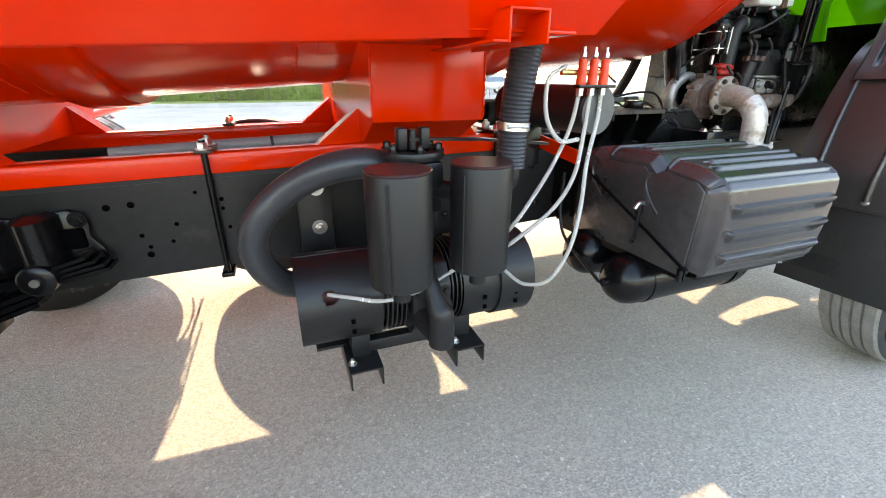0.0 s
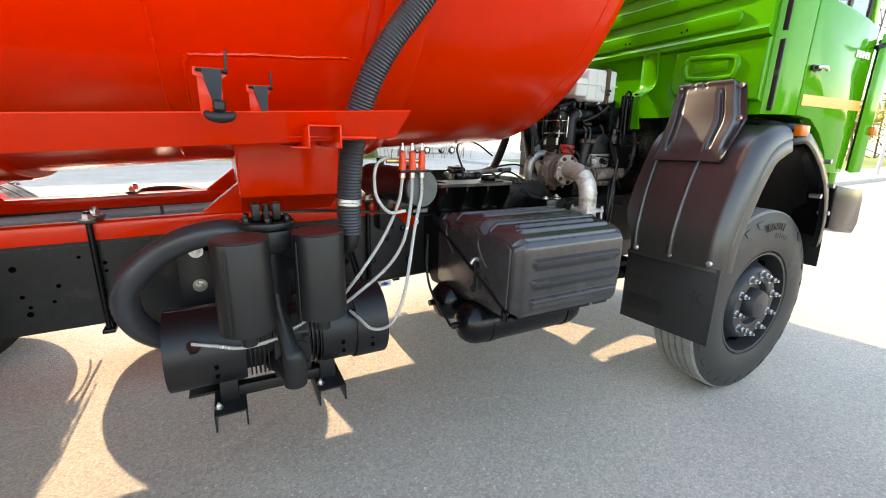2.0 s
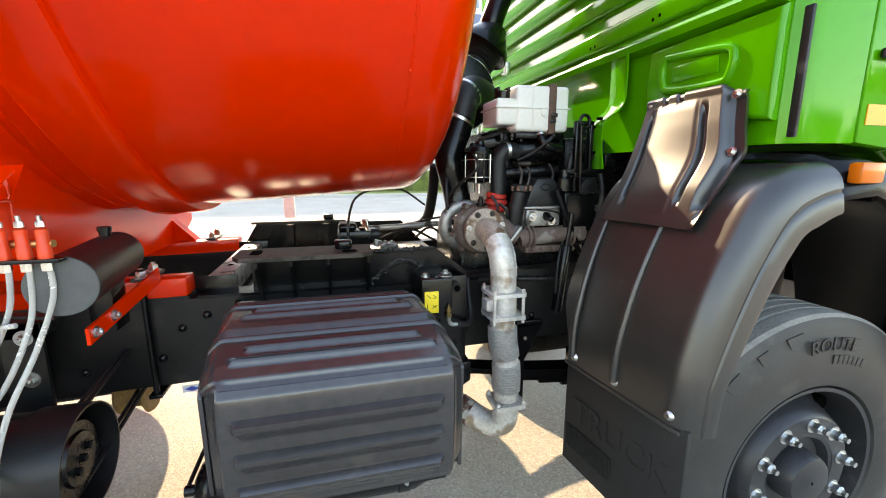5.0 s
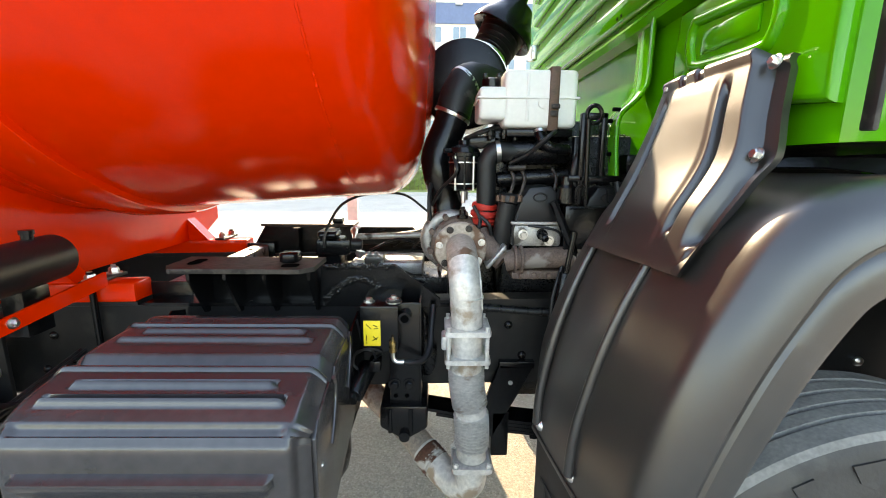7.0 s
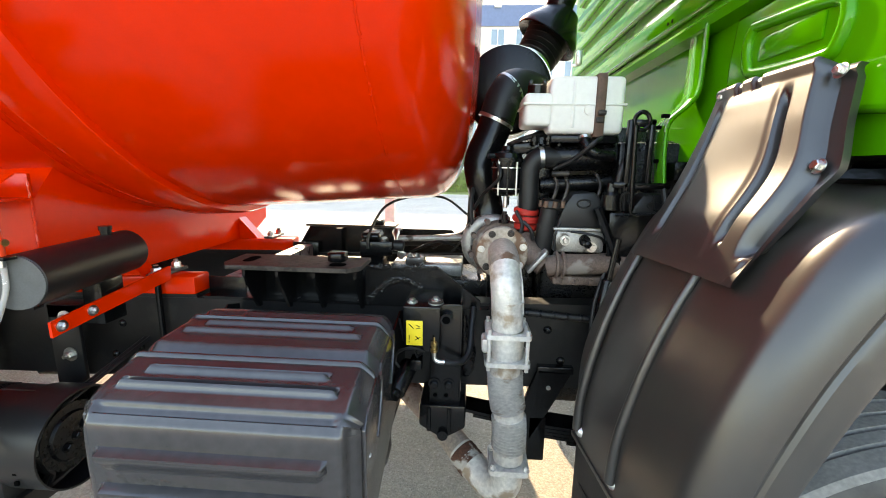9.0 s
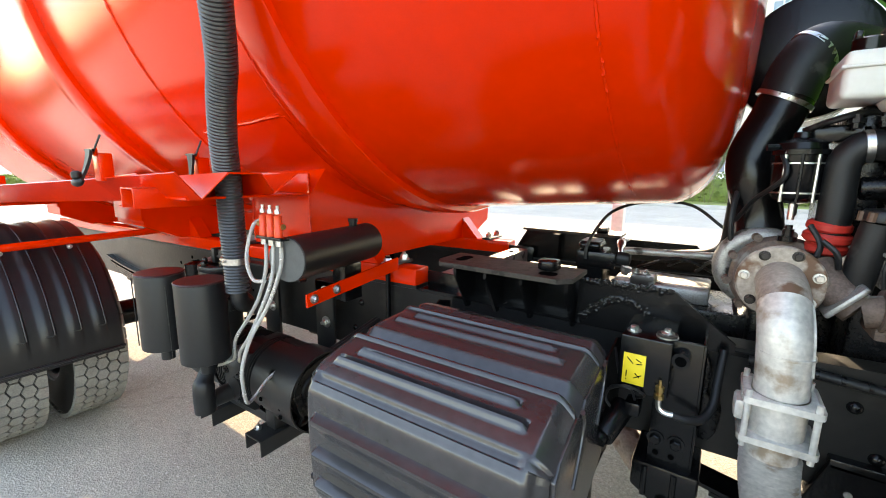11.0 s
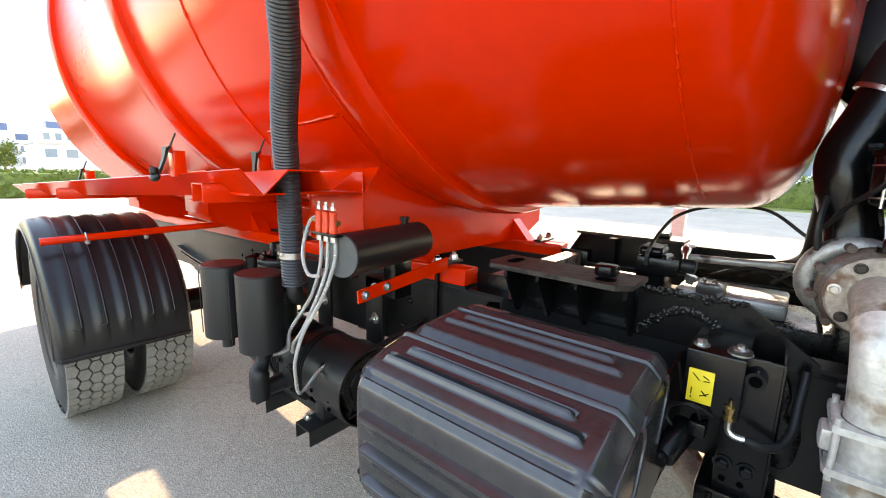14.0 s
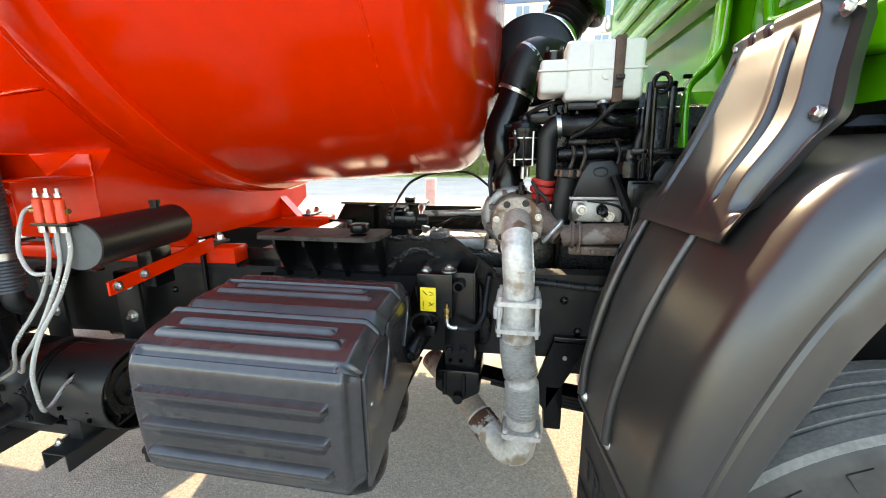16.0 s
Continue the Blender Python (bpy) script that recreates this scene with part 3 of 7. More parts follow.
part("block_ring", lathe(B(), (-2.345, PY - .15, PZ - .02), (-2.345, PY - .138, PZ - .02), [(0, .034), (0, .04), (.012, .04), (.012, .034)], 24), SATIN, blk)
part("pulley", lathe(B(), (-2.10, PY, PZ), (-2.02, PY, PZ), [(0, .08), (0, .1), (.012, .1), (.02, .088), (.028, .1), (.036, .088), (.044, .1), (.05, .1), (.05, .075), (.058, .07), (.06, .02)], 32), IRON, pump, "dusty cast pulley")
for k in range(3):
    part("pulley_bolt", hexnut(B(), (-2.042, PY - .03 + .03 * k, PZ - .02 + .02 * k), (1, 0, 0), .011, .012, .004), BLACK, pump)
for dx in (0, .017):
    pth = [(-2.075 + dx, PY - .1, PZ), (-2.075 + dx, PY - .07, PZ + .075), (-2.075 + dx, PY, PZ + .1), (-2.0 + dx, .35, .93), (-1.98 + dx, .47, .9), (-2.0 + dx, .42, .8), (-2.075 + dx, PY, PZ - .1), (-2.075 + dx, PY - .07, PZ - .075), (-2.075 + dx, PY - .1, PZ)]
    part("drive_belt", tube(B(), spline(pth, 8), .007, 6, cap=False), RUBBER, pump)
for x in (-2.575, -2.24):
    bm = B()
    box(bm, x - .05, x + .05, -.455, -.18, .462, .468, .001)
    box(bm, x - .05, x - .044, -.455, -.18, .405, .466, .001)
    box(bm, x + .044, x + .05, -.455, -.18, .405, .466, .001)
    part("foot_channel", bm, SATIN, pump)
    bm = B()
    box(bm, x - .028, x + .028, -.38, -.22, .466, .56, .004)
    part("foot_block", bm, SATIN, pump)
    part("bolt", hexnut(B(), (x - .035, -.41, .468), (0, 0, 1), .009, .01, .01), ZINC, pump)
bm = B()
box(bm, -2.575, -2.23, -.37, -.33, .47, .51, .003)
part("base_bar", bm, SATIN, pump)
for x in (-2.65, -2.27):
    bm = B()
    box(bm, x - .055, x + .055, -.075, -.06, .46, .98, .003)
    box(bm, x - .055, x + .055, -.075, -.001, .93, .98, .003)
    box(bm, x - .055, x + .055, -.30, -.06, .46, .47, .002)
    part("hanger_plate", bm, SATIN, pump)
    for z in (.80, .935):
        part("hanger_bolt", hexnut(B(), (x + .01, -.075, z), (0, -1, 0), .014, .014, .014, 1.8), ZINC, pump)
# outlet elbow at the front of the pump
part("outlet_elbow", tube(B(), spline([(-2.41, -.43, .93), (-2.40, -.47, .80), (-2.385, -.53, .70), (-2.375, -.545, .66), (-2.375, -.545, .575)], 8), lambda s: .026 + .010 * min(1, max(0, (s - .45) * 5)), 18), SATIN, pump)
part("outlet_stub", lathe(B(), (-2.40, -.36, .60), (-2.385, -.53, .60), [(0, .06), (.03, .06), (.07, .035), (.17, .03)], 20), SATIN, pump)

# filter cans
for x, y, z0, z1, r_, lab in ((-2.497, -.597, .818, 1.082, .075, 1), (-2.281, -.568, .815, 1.08, .076, 2)):
    can = thing("filter_can", (x, y, z0), "upright black-painted steel filter can, lid browned to show the tank reflected", "filter can", "filter cans")
    h_ = z1 - z0
    part("body", lathe(B(), (x, y, z0), (x, y, z1), [(0, .02), (0, r_ - .002), (.002, r_), (h_ - .003, r_), (h_, r_ - .001), (h_, .02)], 40), SATIN, can)
    part("seam", tube(B(), [(x + r_ * math.cos(1.2 + lab), y - r_ * math.sin(1.2), z0 + .01 + (h_ - .02) * k / 8) for k in range(9)], .002, 6), SATIN, can)
    # The lid's brown puts the red tank's reflection into its colour.
    part("lid", lathe(B(), (x, y, z1 + .001), (x, y, z1 + .008), [(0, r_), (.003, r_ + .001), (.006, r_ - .002), (.006, .002)], 40), mat("red_reflection_lid", (.035, .016, .014), .35, var=.3, scale=20, spots=(.12, .1, .08), spot_scale=40, spot_at=.68) if lab == 1 else bpy.data.materials["red_reflection_lid"], can)
    part("drain_stub", cyl(B(), (x, y, z0 - .05), (x, y, z0 + .004), .022, 16), SATIN, can)
    part("link_pipe", cyl(B(), (x, y + .04, 1.0), (-2.40, -.42, 1.0), .024, 16), SATIN, can)

# four-way valve
valve = thing("four_way_valve", (-2.41, -.42, .93), "black cast four-way valve with a flat lever", "valve")
bm = B()
cyl(bm, (-2.41, -.42, .82), (-2.41, -.42, 1.10), .055, 20, .006)
box(bm, -2.475, -2.345, -.485, -.355, 1.0, 1.075, .012)
box(bm, -2.485, -2.335, -.45, -.39, .93, .985, .012)
part("valve_body", bm, SATIN, valve)
bm = B()
cyl(bm, (-2.41, -.42, 1.078), (-2.41, -.42, 1.100), .082, 24, .004)
part("cover_flange", bm, SATIN, valve)
for k in range(6):
    a = math.pi / 6 + k * math.pi / 3
    part("cover_bolt", hexnut(B(), (-2.41 + .068 * math.cos(a), -.42 + .068 * math.sin(a), 1.100), (0, 0, 1), .010, .014, .006), BLACK, valve)
for dx in (-.03, .03):
    bm = B()
    box(bm, -2.41 + dx - .012, -2.41 + dx + .012, -.44, -.40, 1.10, 1.155, .005)
    part("stop_lug", bm, SATIN, valve)
part("spindle", cyl(B(), (-2.41, -.42, 1.1), (-2.41, -.42, 1.15), .012, 12), SATIN, valve)
bm = B()
strip(bm, [[(-2.42, -.435, 1.13), (-2.42, -.405, 1.13)], [(-2.2, -.395, 1.115), (-2.2, -.365, 1.115)], [(-1.985, -.405, 1.095), (-1.985, -.378, 1.095)]], .007)
part("lever", bm, SATIN, valve, smooth=False)

# big rubber loop hose behind the pump
loop = thing("loop_hose", (-2.75, -.3, .66), "thick black rubber hose looping from valve to pump", "hose")
part("tube", tube(B(), even(spline([(-2.47, -.36, 1.05), (-2.55, -.36, 1.06), (-2.64, -.34, 1.04), (-2.73, -.31, .99), (-2.80, -.30, .925), (-2.835, -.29, .85), (-2.82, -.27, .76), (-2.77, -.24, .69), (-2.69, -.22, .665), (-2.62, -.22, .665)], 10), .01), .041, 20, rib=.0008), HOSE, loop)
part("hose_clamp", lathe(B(), (-2.49, -.36, 1.053), (-2.51, -.36, 1.055), [(0, .036), (0, .039), (.018, .039), (.018, .036)], 20), ZINC, loop)

# ---- oiler: bottle, dosing valves, thin tubes ----
oil = thing("oil_bottle", (-1.93, -.33, 1.1), "black cylindrical oil bottle on a red bracket", "oil bottle")
part("cylinder", lathe(B(), (-1.905, -.50, 1.19), (-1.965, -.115, 1.19), [(0, .02), (0, .062), (.002, .065), (.385, .065), (.39, .055), (.39, .01)], 40), SATIN, oil)
part("end_cap", lathe(B(), (-1.905, -.503, 1.19), (-1.904, -.508, 1.19), [(0, .064), (.002, .064), (.003, .002)], 40), mat("grey_sheet", (.07, .072, .07), .5, var=.15, scale=30), oil, "dull grey end cap")
part("filler_cap", lathe(B(), (-1.952, -.2, 1.25), (-1.952, -.2, 1.28), [(0, .014), (.018, .014), (.018, .017), (.03, .017), (.03, .002)], 16), BLACK, oil)
bm = B()
box(bm, -1.985, -1.925, -.27, -.19, 1.0, 1.13, .004)
part("foot_block", bm, BLACK, oil)
br = thing("oil_bracket", (-1.93, -.1, 1.0), "red flat steel bracket bar bolted beside the chassis rail", "bracket")
bm = B()
prism(bm, [(-.445, 1.032), (-.445, 1.072), (-.02, 1.118), (-.02, 1.072)], 'x', -1.908, -1.9)
part("angle_bar", bm, RED, br, smooth=False)
for y, z in ((-.42, 1.055), (-.33, 1.065)):
    part("bolt", hexnut(B(), (-1.9, y, z), (1, 0, 0), .010, .01, .006), ZINC, br)
valves = thing("dosing_valves", (-1.95, -.51, 1.25), "three small red dosing valves with chrome nuts on a manifold", "oil dosing valves")
bm = B()
box(bm, -2.0, -1.885, -.535, -.505, 1.248, 1.256, .001)
part("manifold_plate", bm, BLACK, valves)
part("manifold_pipe", cyl(B(), (-2.035, -.50, 1.285), (-1.9, -.512, 1.285), .008, 12), BRASS, valves)
for k, x in enumerate((-1.985, -1.950, -1.915)):
    dv = part("dosing_valve", lathe(B(), (x, -.518, 1.256), (x, -.518, 1.318), [(0, .006), (0, .0125), (.025, .0125), (.027, .011), (.06, .011), (.062, .006)], 14), mat("red_cast", (.66, .045, .008), .35) if k == 0 else bpy.data.materials["red_cast"], valves)
    part("adjusting_screw", hexnut(B(), (x, -.518, 1.318), (0, 0, 1), .008, .012, .014, 0), ZINC, dv)
    part("union_nut", lathe(B(), (x, -.518, 1.23), (x, -.518, 1.25), [(0, .006), (0, .010), (.02, .010), (.02, .006)], 6), ZINC, dv)
for name, pts in (("oil_tube", [(-1.983, -.514, 1.235), (-1.997, -.512, 1.15), (-2.04, -.514, 1.056), (-2.09, -.522, .985), (-2.16, -.53, .90), (-2.23, -.50, .81), (-2.32, -.47, .755), (-2.42, -.47, .71), (-2.52, -.47, .70), (-2.60, -.46, .72), (-2.66, -.42, .72)]),
                  ("oil_tube", [(-1.948, -.514, 1.235), (-1.957, -.52, 1.134), (-1.992, -.545, 1.024), (-2.05, -.548, .939), (-2.14, -.53, .86), (-2.22, -.49, .79), (-2.30, -.45, .76)]),
                  ("oil_tube", [(-1.913, -.514, 1.235), (-1.916, -.518, 1.168), (-1.95, -.54, 1.061), (-1.985, -.582, .961), (-2.01, -.60, .868), (-2.03, -.59, .79), (-2.06, -.565, .725), (-2.105, -.515, .703), (-2.135, -.45, .725), (-2.15, -.40, .735)]),
                  ("oil_tube", [(-2.02, -.50, 1.30), (-2.07, -.50, 1.27), (-2.08, -.52, 1.18), (-2.04, -.53, 1.12), (-1.98, -.53, 1.12)])):
    tb = tagged(part(name, tube(B(), spline(pts, 8), .0058, 10), CLEAR), "thin milky plastic oil tube hanging from the dosing valves", "tube", "oil tubes")

# ---- ribbed plastic cover and its carrier ----
cover = thing("battery_box", (-1.36, -.4, .72), "ribbed black plastic battery box cover in a steel carrier", "battery box")
COVER = [(-.682, .712), (-.695, .75), (-.703, .86), (-.702, .965), (-.692, .995), (-.668, 1.015), (-.60, 1.036), (-.45, 1.05), (-.32, 1.049), (-.24, 1.044), (-.185, 1.034), (-.165, 1.015), (-.16, .985)]


def cover_line():
    """The cover's outline from its front lower edge over the top to the back, finely divided, with normals."""
    p = even(spline([(0, y, z) for y, z in COVER], 24), .0032)
    out = []
    for k, q in enumerate(p):
        t = (p[min(k + 1, len(p) - 1)] - p[max(k - 1, 0)]).normalized()
        out.append((q, Vector((0, -t.z, t.y))))
    return out


def smooth01(a, b, x):
    t = min(1.0, max(0.0, (x - a) / (b - a)))
    return t * t * (3 - 2 * t)


def bead_h(d, half, s_in, height):
    """Height of a long bead at distance d from its line, s_in metres inside its end."""
    if s_in < 0:
        d = math.hypot(d, s_in)
    q = d / half
    return height * math.sqrt(max(0.0, 1 - q * q))


bm = B()
line_ = cover_line()
cols = [-.5 + k / 104 for k in range(105)]
grid = []
for p, n in line_:
    back = min(1.0, max(0.0, (p.y + .74) / .7))
    x0, x1 = -1.608 - .062 * back, -1.062 - .045 * back
    out_ = .007 * smooth01(-.674, -.667, p.y)
    x0, x1 = x0 - out_, x1 + out_
    row = []
    for c in cols:
        x = (x0 + x1) / 2 + c * (x1 - x0)
        edge = min(x - x0, x1 - x)
        top = p.z > 1.0 and p.y > -.688
        h = -.028 * max(0.0, 1 - edge / .034) ** 1.5
        if top:
            for ya, yb in ((-.521, -.465), (-.292, -.226)):     # a sharp step down and a steep slope up, over the corners too
                if ya - .004 < p.y < yb:
                    h -= .042 * smooth01(ya - .004, ya + .004, p.y) * (yb - p.y) / (yb - ya)
                h += bead_h(p.y - ya + .008, .007, 1, .008)
            for y0, q in ((-.630, .055), (-.586, .085), (-.404, .055), (-.352, .085)):     # narrow half beads with a slit behind
                if edge > q:
                    r_ = math.sqrt(min(1.0, (edge - q) / .012))
                    h += .012 * r_ * smooth01(y0 - .012, y0, p.y) * (1 - smooth01(y0 + .001, y0 + .005, p.y))
                    h -= .019 * r_ * bead_h(p.y - y0 - .011, .009, 1, 1)
            h -= .008 * (1 - smooth01(-.676, -.668, p.y)) * smooth01(.03, .05, edge)
        else:
            for z0 in (.938, .862, .786):         # ledges with a sharp upper edge that fade downwards
                if z0 - .05 < p.z < z0 + .006:
                    inn = smooth01(.05, .062, edge - .5 * max(0.0, z0 - .015 - p.z))
                    h += .021 * (1 - smooth01(z0 - .001, z0 + .004, p.z)) * smooth01(z0 - .048, z0 - .004, p.z) * inn
            h += .012 * smooth01(.018, .028, edge) - .012
        row.append(bm.verts.new(p + Vector((x, 0, 0)) + n * h))
    grid.append(row)
for a, b in zip(grid, grid[1:]):
    for k in range(len(a) - 1):
        bm.faces.new((a[k], a[k + 1], b[k + 1], b[k]))
bm.faces.new([r[0] for r in grid])
bm.faces.new([r[-1] for r in grid][::-1])
fix(bm)
shell = part("cover", bm, PLASTIC, cover)


def cover_side(y, side):
    """x of the cover's side wall at depth y."""
    back = min(1.0, max(0.0, (y + .74) / .7))
    return (-1.608 - .062 * back if side < 0 else -1.062 - .045 * back) + side * .007


for side in (-1, 1):
    # the side wall behind the front cap, proud of it by a step
    bm = B()
    prism(bm, [(-.648, .705), (-.655, .90), (-.658, .975), (-.63, .997), (-.52, 1.012), (-.475, .985), (-.45, 1.012), (-.29, 1.010), (-.24, .978), (-.215, 1.0), (-.18, .985), (-.168, .93), (-.168, .72)], 'x', 0, .010, .003)
    for v in bm.verts:
        v.co.x = cover_side(v.co.y, side) + side * (v.co.x - .006)
    part("side_wall", fix(bm), PLASTIC, cover)
    for y0 in (-.482, -.25):
        part("side_bead", tube(B(), spline([(cover_side(y0 + d, side) + side * .003, y0 + d, z) for d, z in ((.005, 1.0), (.018, .975), (.014, .945), (-.012, .905), (-.045, .872))], 6), .0055, 8), PLASTIC, cover)


def taper(bm, side):
    """Draws a carrier plate in towards the narrower front."""
    for v in bm.verts:
        v.co.x += side * .055 * min(1.0, max(0.0, (-.05 - v.co.y) / .65))
    return bm


# steel carrier: side plates with a flanged diagonal edge
for x0, x1, sd_ in ((-1.672, -1.667, 1), (-1.09, -1.085, -1)):
    bm = B()
    prism(bm, [(-.655, .735), (-.655, .69), (-.10, .69), (-.01, .78), (-.01, .99), (-.08, 1.01), (-.18, .965)], 'x', x0, x1)
    part("side_plate", taper(bm, sd_), BLACK, cover, smooth=False)
    bm = B()
    for ya, yb, za, zb in ((-.665, -.19, .730, .965),):
        prism(bm, [(ya, za - .006), (ya, za + .004), (yb, zb + .004), (yb, zb - .006)], 'x', x0 - .012 if sd_ > 0 else x1, x0 if sd_ > 0 else x1 + .012)
    part("edge_flange", taper(bm, sd_), BLACK, cover, smooth=False)
bm = B()
box(bm, -1.60, -1.09, -.64, -.02, .690, .698, .002)
box(bm, -1.58, -1.10, -.665, -.63, .690, .708, .004)
part("bottom_tray", bm, BLACK, cover)
bm = B()
box(bm, -1.64, -1.625, -.655, -.64, .69, .735, .003)
part("tray_stop", bm, BLACK, cover)
part("tray_bolt", hexnut(B(), (-1.2, -.665, .70), (0, -1, 0), .004, .007, .003), ZINC, cover)
for xx, yy, zz in ((-1.655, -.47, .86), (-1.082, -.62, .87)):
    lt = part("latch", cyl(B(), (xx, yy, zz - .09), (xx, yy, zz + .03), .006, 10), BLACK, cover)
    part("latch_hook", tube(B(), spline([(xx, yy, zz - .10), (xx - .012, yy, zz - .095), (xx - .012, yy, zz - .08), (xx, yy, zz - .075)], 5), .005, 8), BLACK, lt)
    part("latch_wing", tube(B(), spline([(xx - .02, yy, zz + .018), (xx - .008, yy, zz + .034), (xx + .008, yy, zz + .034), (xx + .022, yy, zz + .022)], 5), .007, 10), ZINC, lt)
    part("latch_spring", cyl(B(), (xx, yy, zz + .0), (xx, yy, zz + .03), .011, 12), ZINC if xx > -1.2 else BLACK, lt)

# air tanks under the box
for y, z, r in ((-.455, .615, .092), (-.235, .635, .092)):
    at_ = thing("air_tank", (-1.4, y, z), "black cylindrical air tank with a domed end under the battery box", "air tank", "air tanks")
    part("vessel", lathe(B(), (-1.72, y, z), (-1.08, y, z), [(0, .002), (.004, .035), (.018, .065), (.045, .085), (.075, r), (.565, r), (.6, .08), (.62, .05), (.63, .002)], 32), BLACK, at_)
    part("drain_boss", cyl(B(), (-1.745, y, z), (-1.71, y, z), .014, 12), BLACK, at_)
    for x in (-1.60, -1.2):
        part("strap", cyl(B(), (x, y, z), (x + .03, y, z), r + .003, 32), BLACK, at_)
drop = thing("drain_cord", (-1.7, -.3, .7), "thin black drain pull cord with rod under the box", "cord")
part("cord", tube(B(), spline([(-1.70, -.12, .92), (-1.71, -.13, .78), (-1.72, -.2, .68), (-1.745, -.44, .61)], 8), .006, 8), RUBBER, drop)
part("rod", cyl(B(), (-1.70, -.115, .74), (-1.70, -.115, .93), .012, 10), BLACK, drop)

# ---- cab tilt rest plate on the rail ----
rest = thing("rest_bracket", (-1.43, .0, 1.08), "worn steel rest plate with slots on welded black gussets", "bracket")
bm = B()
pz = 1.155
prism(bm, [(-1.665, -.085), (-1.64, -.125), (-1.25, -.125), (-1.215, -.09), (-1.215, .05), (-1.665, .05)], 'z', pz - .014, pz)
part("plate", bm, WORN, rest, smooth=False)
for x, y, dx, dy in ((-1.60, -.03, .018, .04), (-1.292, -.075, .026, .022)):
    bm = B()
    box(bm, x - dx, x + dx, y - dy, y + dy, pz + .0003, pz + .0015, .0)
    bmesh.ops.bevel(bm, geom=[e for e in bm.edges if abs(e.verts[0].co.z - e.verts[1].co.z) > .0005], offset=.016, segments=5, profile=.5, affect='EDGES')
    part("slot", bm, INK_SHADE, rest)
bm = B()
prism(bm, [(-1.342, -.03), (-1.325, -.048), (-1.29, -.048), (-1.282, -.03), (-1.282, .012), (-1.342, .012)], 'z', pz, pz + .03, .005)
part("stop_block", bm, BLACK, rest)
for x in (-1.60, -1.49, -1.37, -1.235):
    bm = B()
    prism(bm, [(-.10, pz - .014), (-.10, pz - .04), (-.02, rail_top(x) - .02), (.04, rail_top(x) - .02), (.04, pz - .014)], 'x', x, x + .01)
    part("gusset", bm, BLACK, rest, smooth=False)
bm = B()
box(bm, -1.63, -1.22, .03, .04, rail_top(-1.4), pz - .014, .0)
part("back_plate", bm, BLACK, rest)
bm = B()
for z, x0 in ((rail_top(-1.4) + .004, -1.8),):
    prism(bm, [(-1.80, -.01), (-1.80, .08), (-.66, .08), (-.66, -.01)], 'z', rail_top(-1.8) + .002, rail_top(-1.8) + .012)
part("doubler", bm, BLACK, rest, smooth=False)
bm = B()
prism(bm, [(-1.225, 1.01), (-1.215, 1.14), (-.97, 1.14), (-.83, 1.03), (-.83, 1.01)], 'y', -.014, .0)
part("web_gusset", bm, BLACK, rest, smooth=False)


def weld_patch(path, spread, n, seed):
    """A coarse weld laid as many small overlapping drops along a line."""
    r_ = random.Random(seed)
    bm = B()
    for k in range(n):
        q = (k + r_.random()) / n * (len(path) - 1)
        i = min(int(q), len(path) - 2)
        p = path[i].lerp(path[i + 1], q - i) + Vector((r_.gauss(0, spread), r_.uniform(-.003, .001), r_.gauss(0, spread)))
        r = r_.uniform(.0035, .0075)
        m = Matrix.Translation(p) @ Matrix.Rotation(r_.uniform(0, 3), 4, 'Y') @ Matrix.Diagonal((r * r_.uniform(.9, 1.7), r * .8, r, 1))
        bmesh.ops.create_icosphere(bm, subdivisions=1, radius=1.0, matrix=m)
    return bm


part("weld_seam", weld_patch([Vector((-1.215 + .013 * k, -.015, 1.015 + .085 * math.sin(math.pi * min(1, k / 18)) - .02 * max(0, k - 15))) for k in range(20)], .005, 170, 1), BLACK, rest, "coarse black-painted weld")
part("weld_seam", weld_patch([Vector((-1.2 + .01 * k, -.013, 1.138)) for k in range(23)], .004, 100, 2), BLACK, rest, "coarse black-painted weld")

far = thing("rest_bracket", (-1.43, 2 * CY, 1.08), "black steel rest bracket on the far chassis rail", "bracket")
bm = B()
prism(bm, [(-1.77, 2 * CY + .085), (-1.745, 2 * CY + .125), (-1.31, 2 * CY + .125), (-1.28, 2 * CY + .09), (-1.28, 2 * CY - .04), (-1.77, 2 * CY - .04)], 'z', pz - .012, pz)
part("plate", bm, WORN, far, smooth=False)
bm = B()
prism(bm, [(-1.83, 1.0), (-1.745, pz - .012), (-.97, pz - .012), (-.83, 1.0)], 'y', 2 * CY - .05, 2 * CY - .038)
part("web", bm, BLACK, far, smooth=False)
for x in (-1.585, -1.40):
    bm = B()
    box(bm, x, x + .03, 2 * CY - .1, 2 * CY - .045, 1.01, pz - .013)
    part("rib", bm, BLACK, far)
bm = B()
box(bm, -1.40, -1.345, 2 * CY - .02, 2 * CY + .03, pz, pz + .03, .008)
part("stop_block", bm, BLACK, far)
inner = thing("crossmember_group", (-1.5, CY, 1.0), "bare steel crossmember channel between the chassis rails", "crossmember")
bm = B()
box(bm, -1.80, -1.722, .08, 2 * CY - .05, 1.04, 1.048, .002)
box(bm, -1.80, -1.793, .08, 2 * CY - .05, .96, 1.04, .002)
box(bm, -1.729, -1.722, .08, 2 * CY - .05, .96, 1.04, .002)
part("channel", bm, ALU, inner, "bare silvery steel channel")
for y in (.30, .70):
    part("slot", cyl(B(), (-1.76, y, 1.048), (-1.76, y, 1.0495), .012, 12), INK_SHADE, inner)
for y in (.075, 2 * CY - .082):
    part("end_plate", box(B(), -1.83, -1.69, y, y + .007, .93, 1.06, .002), BLACK, inner)
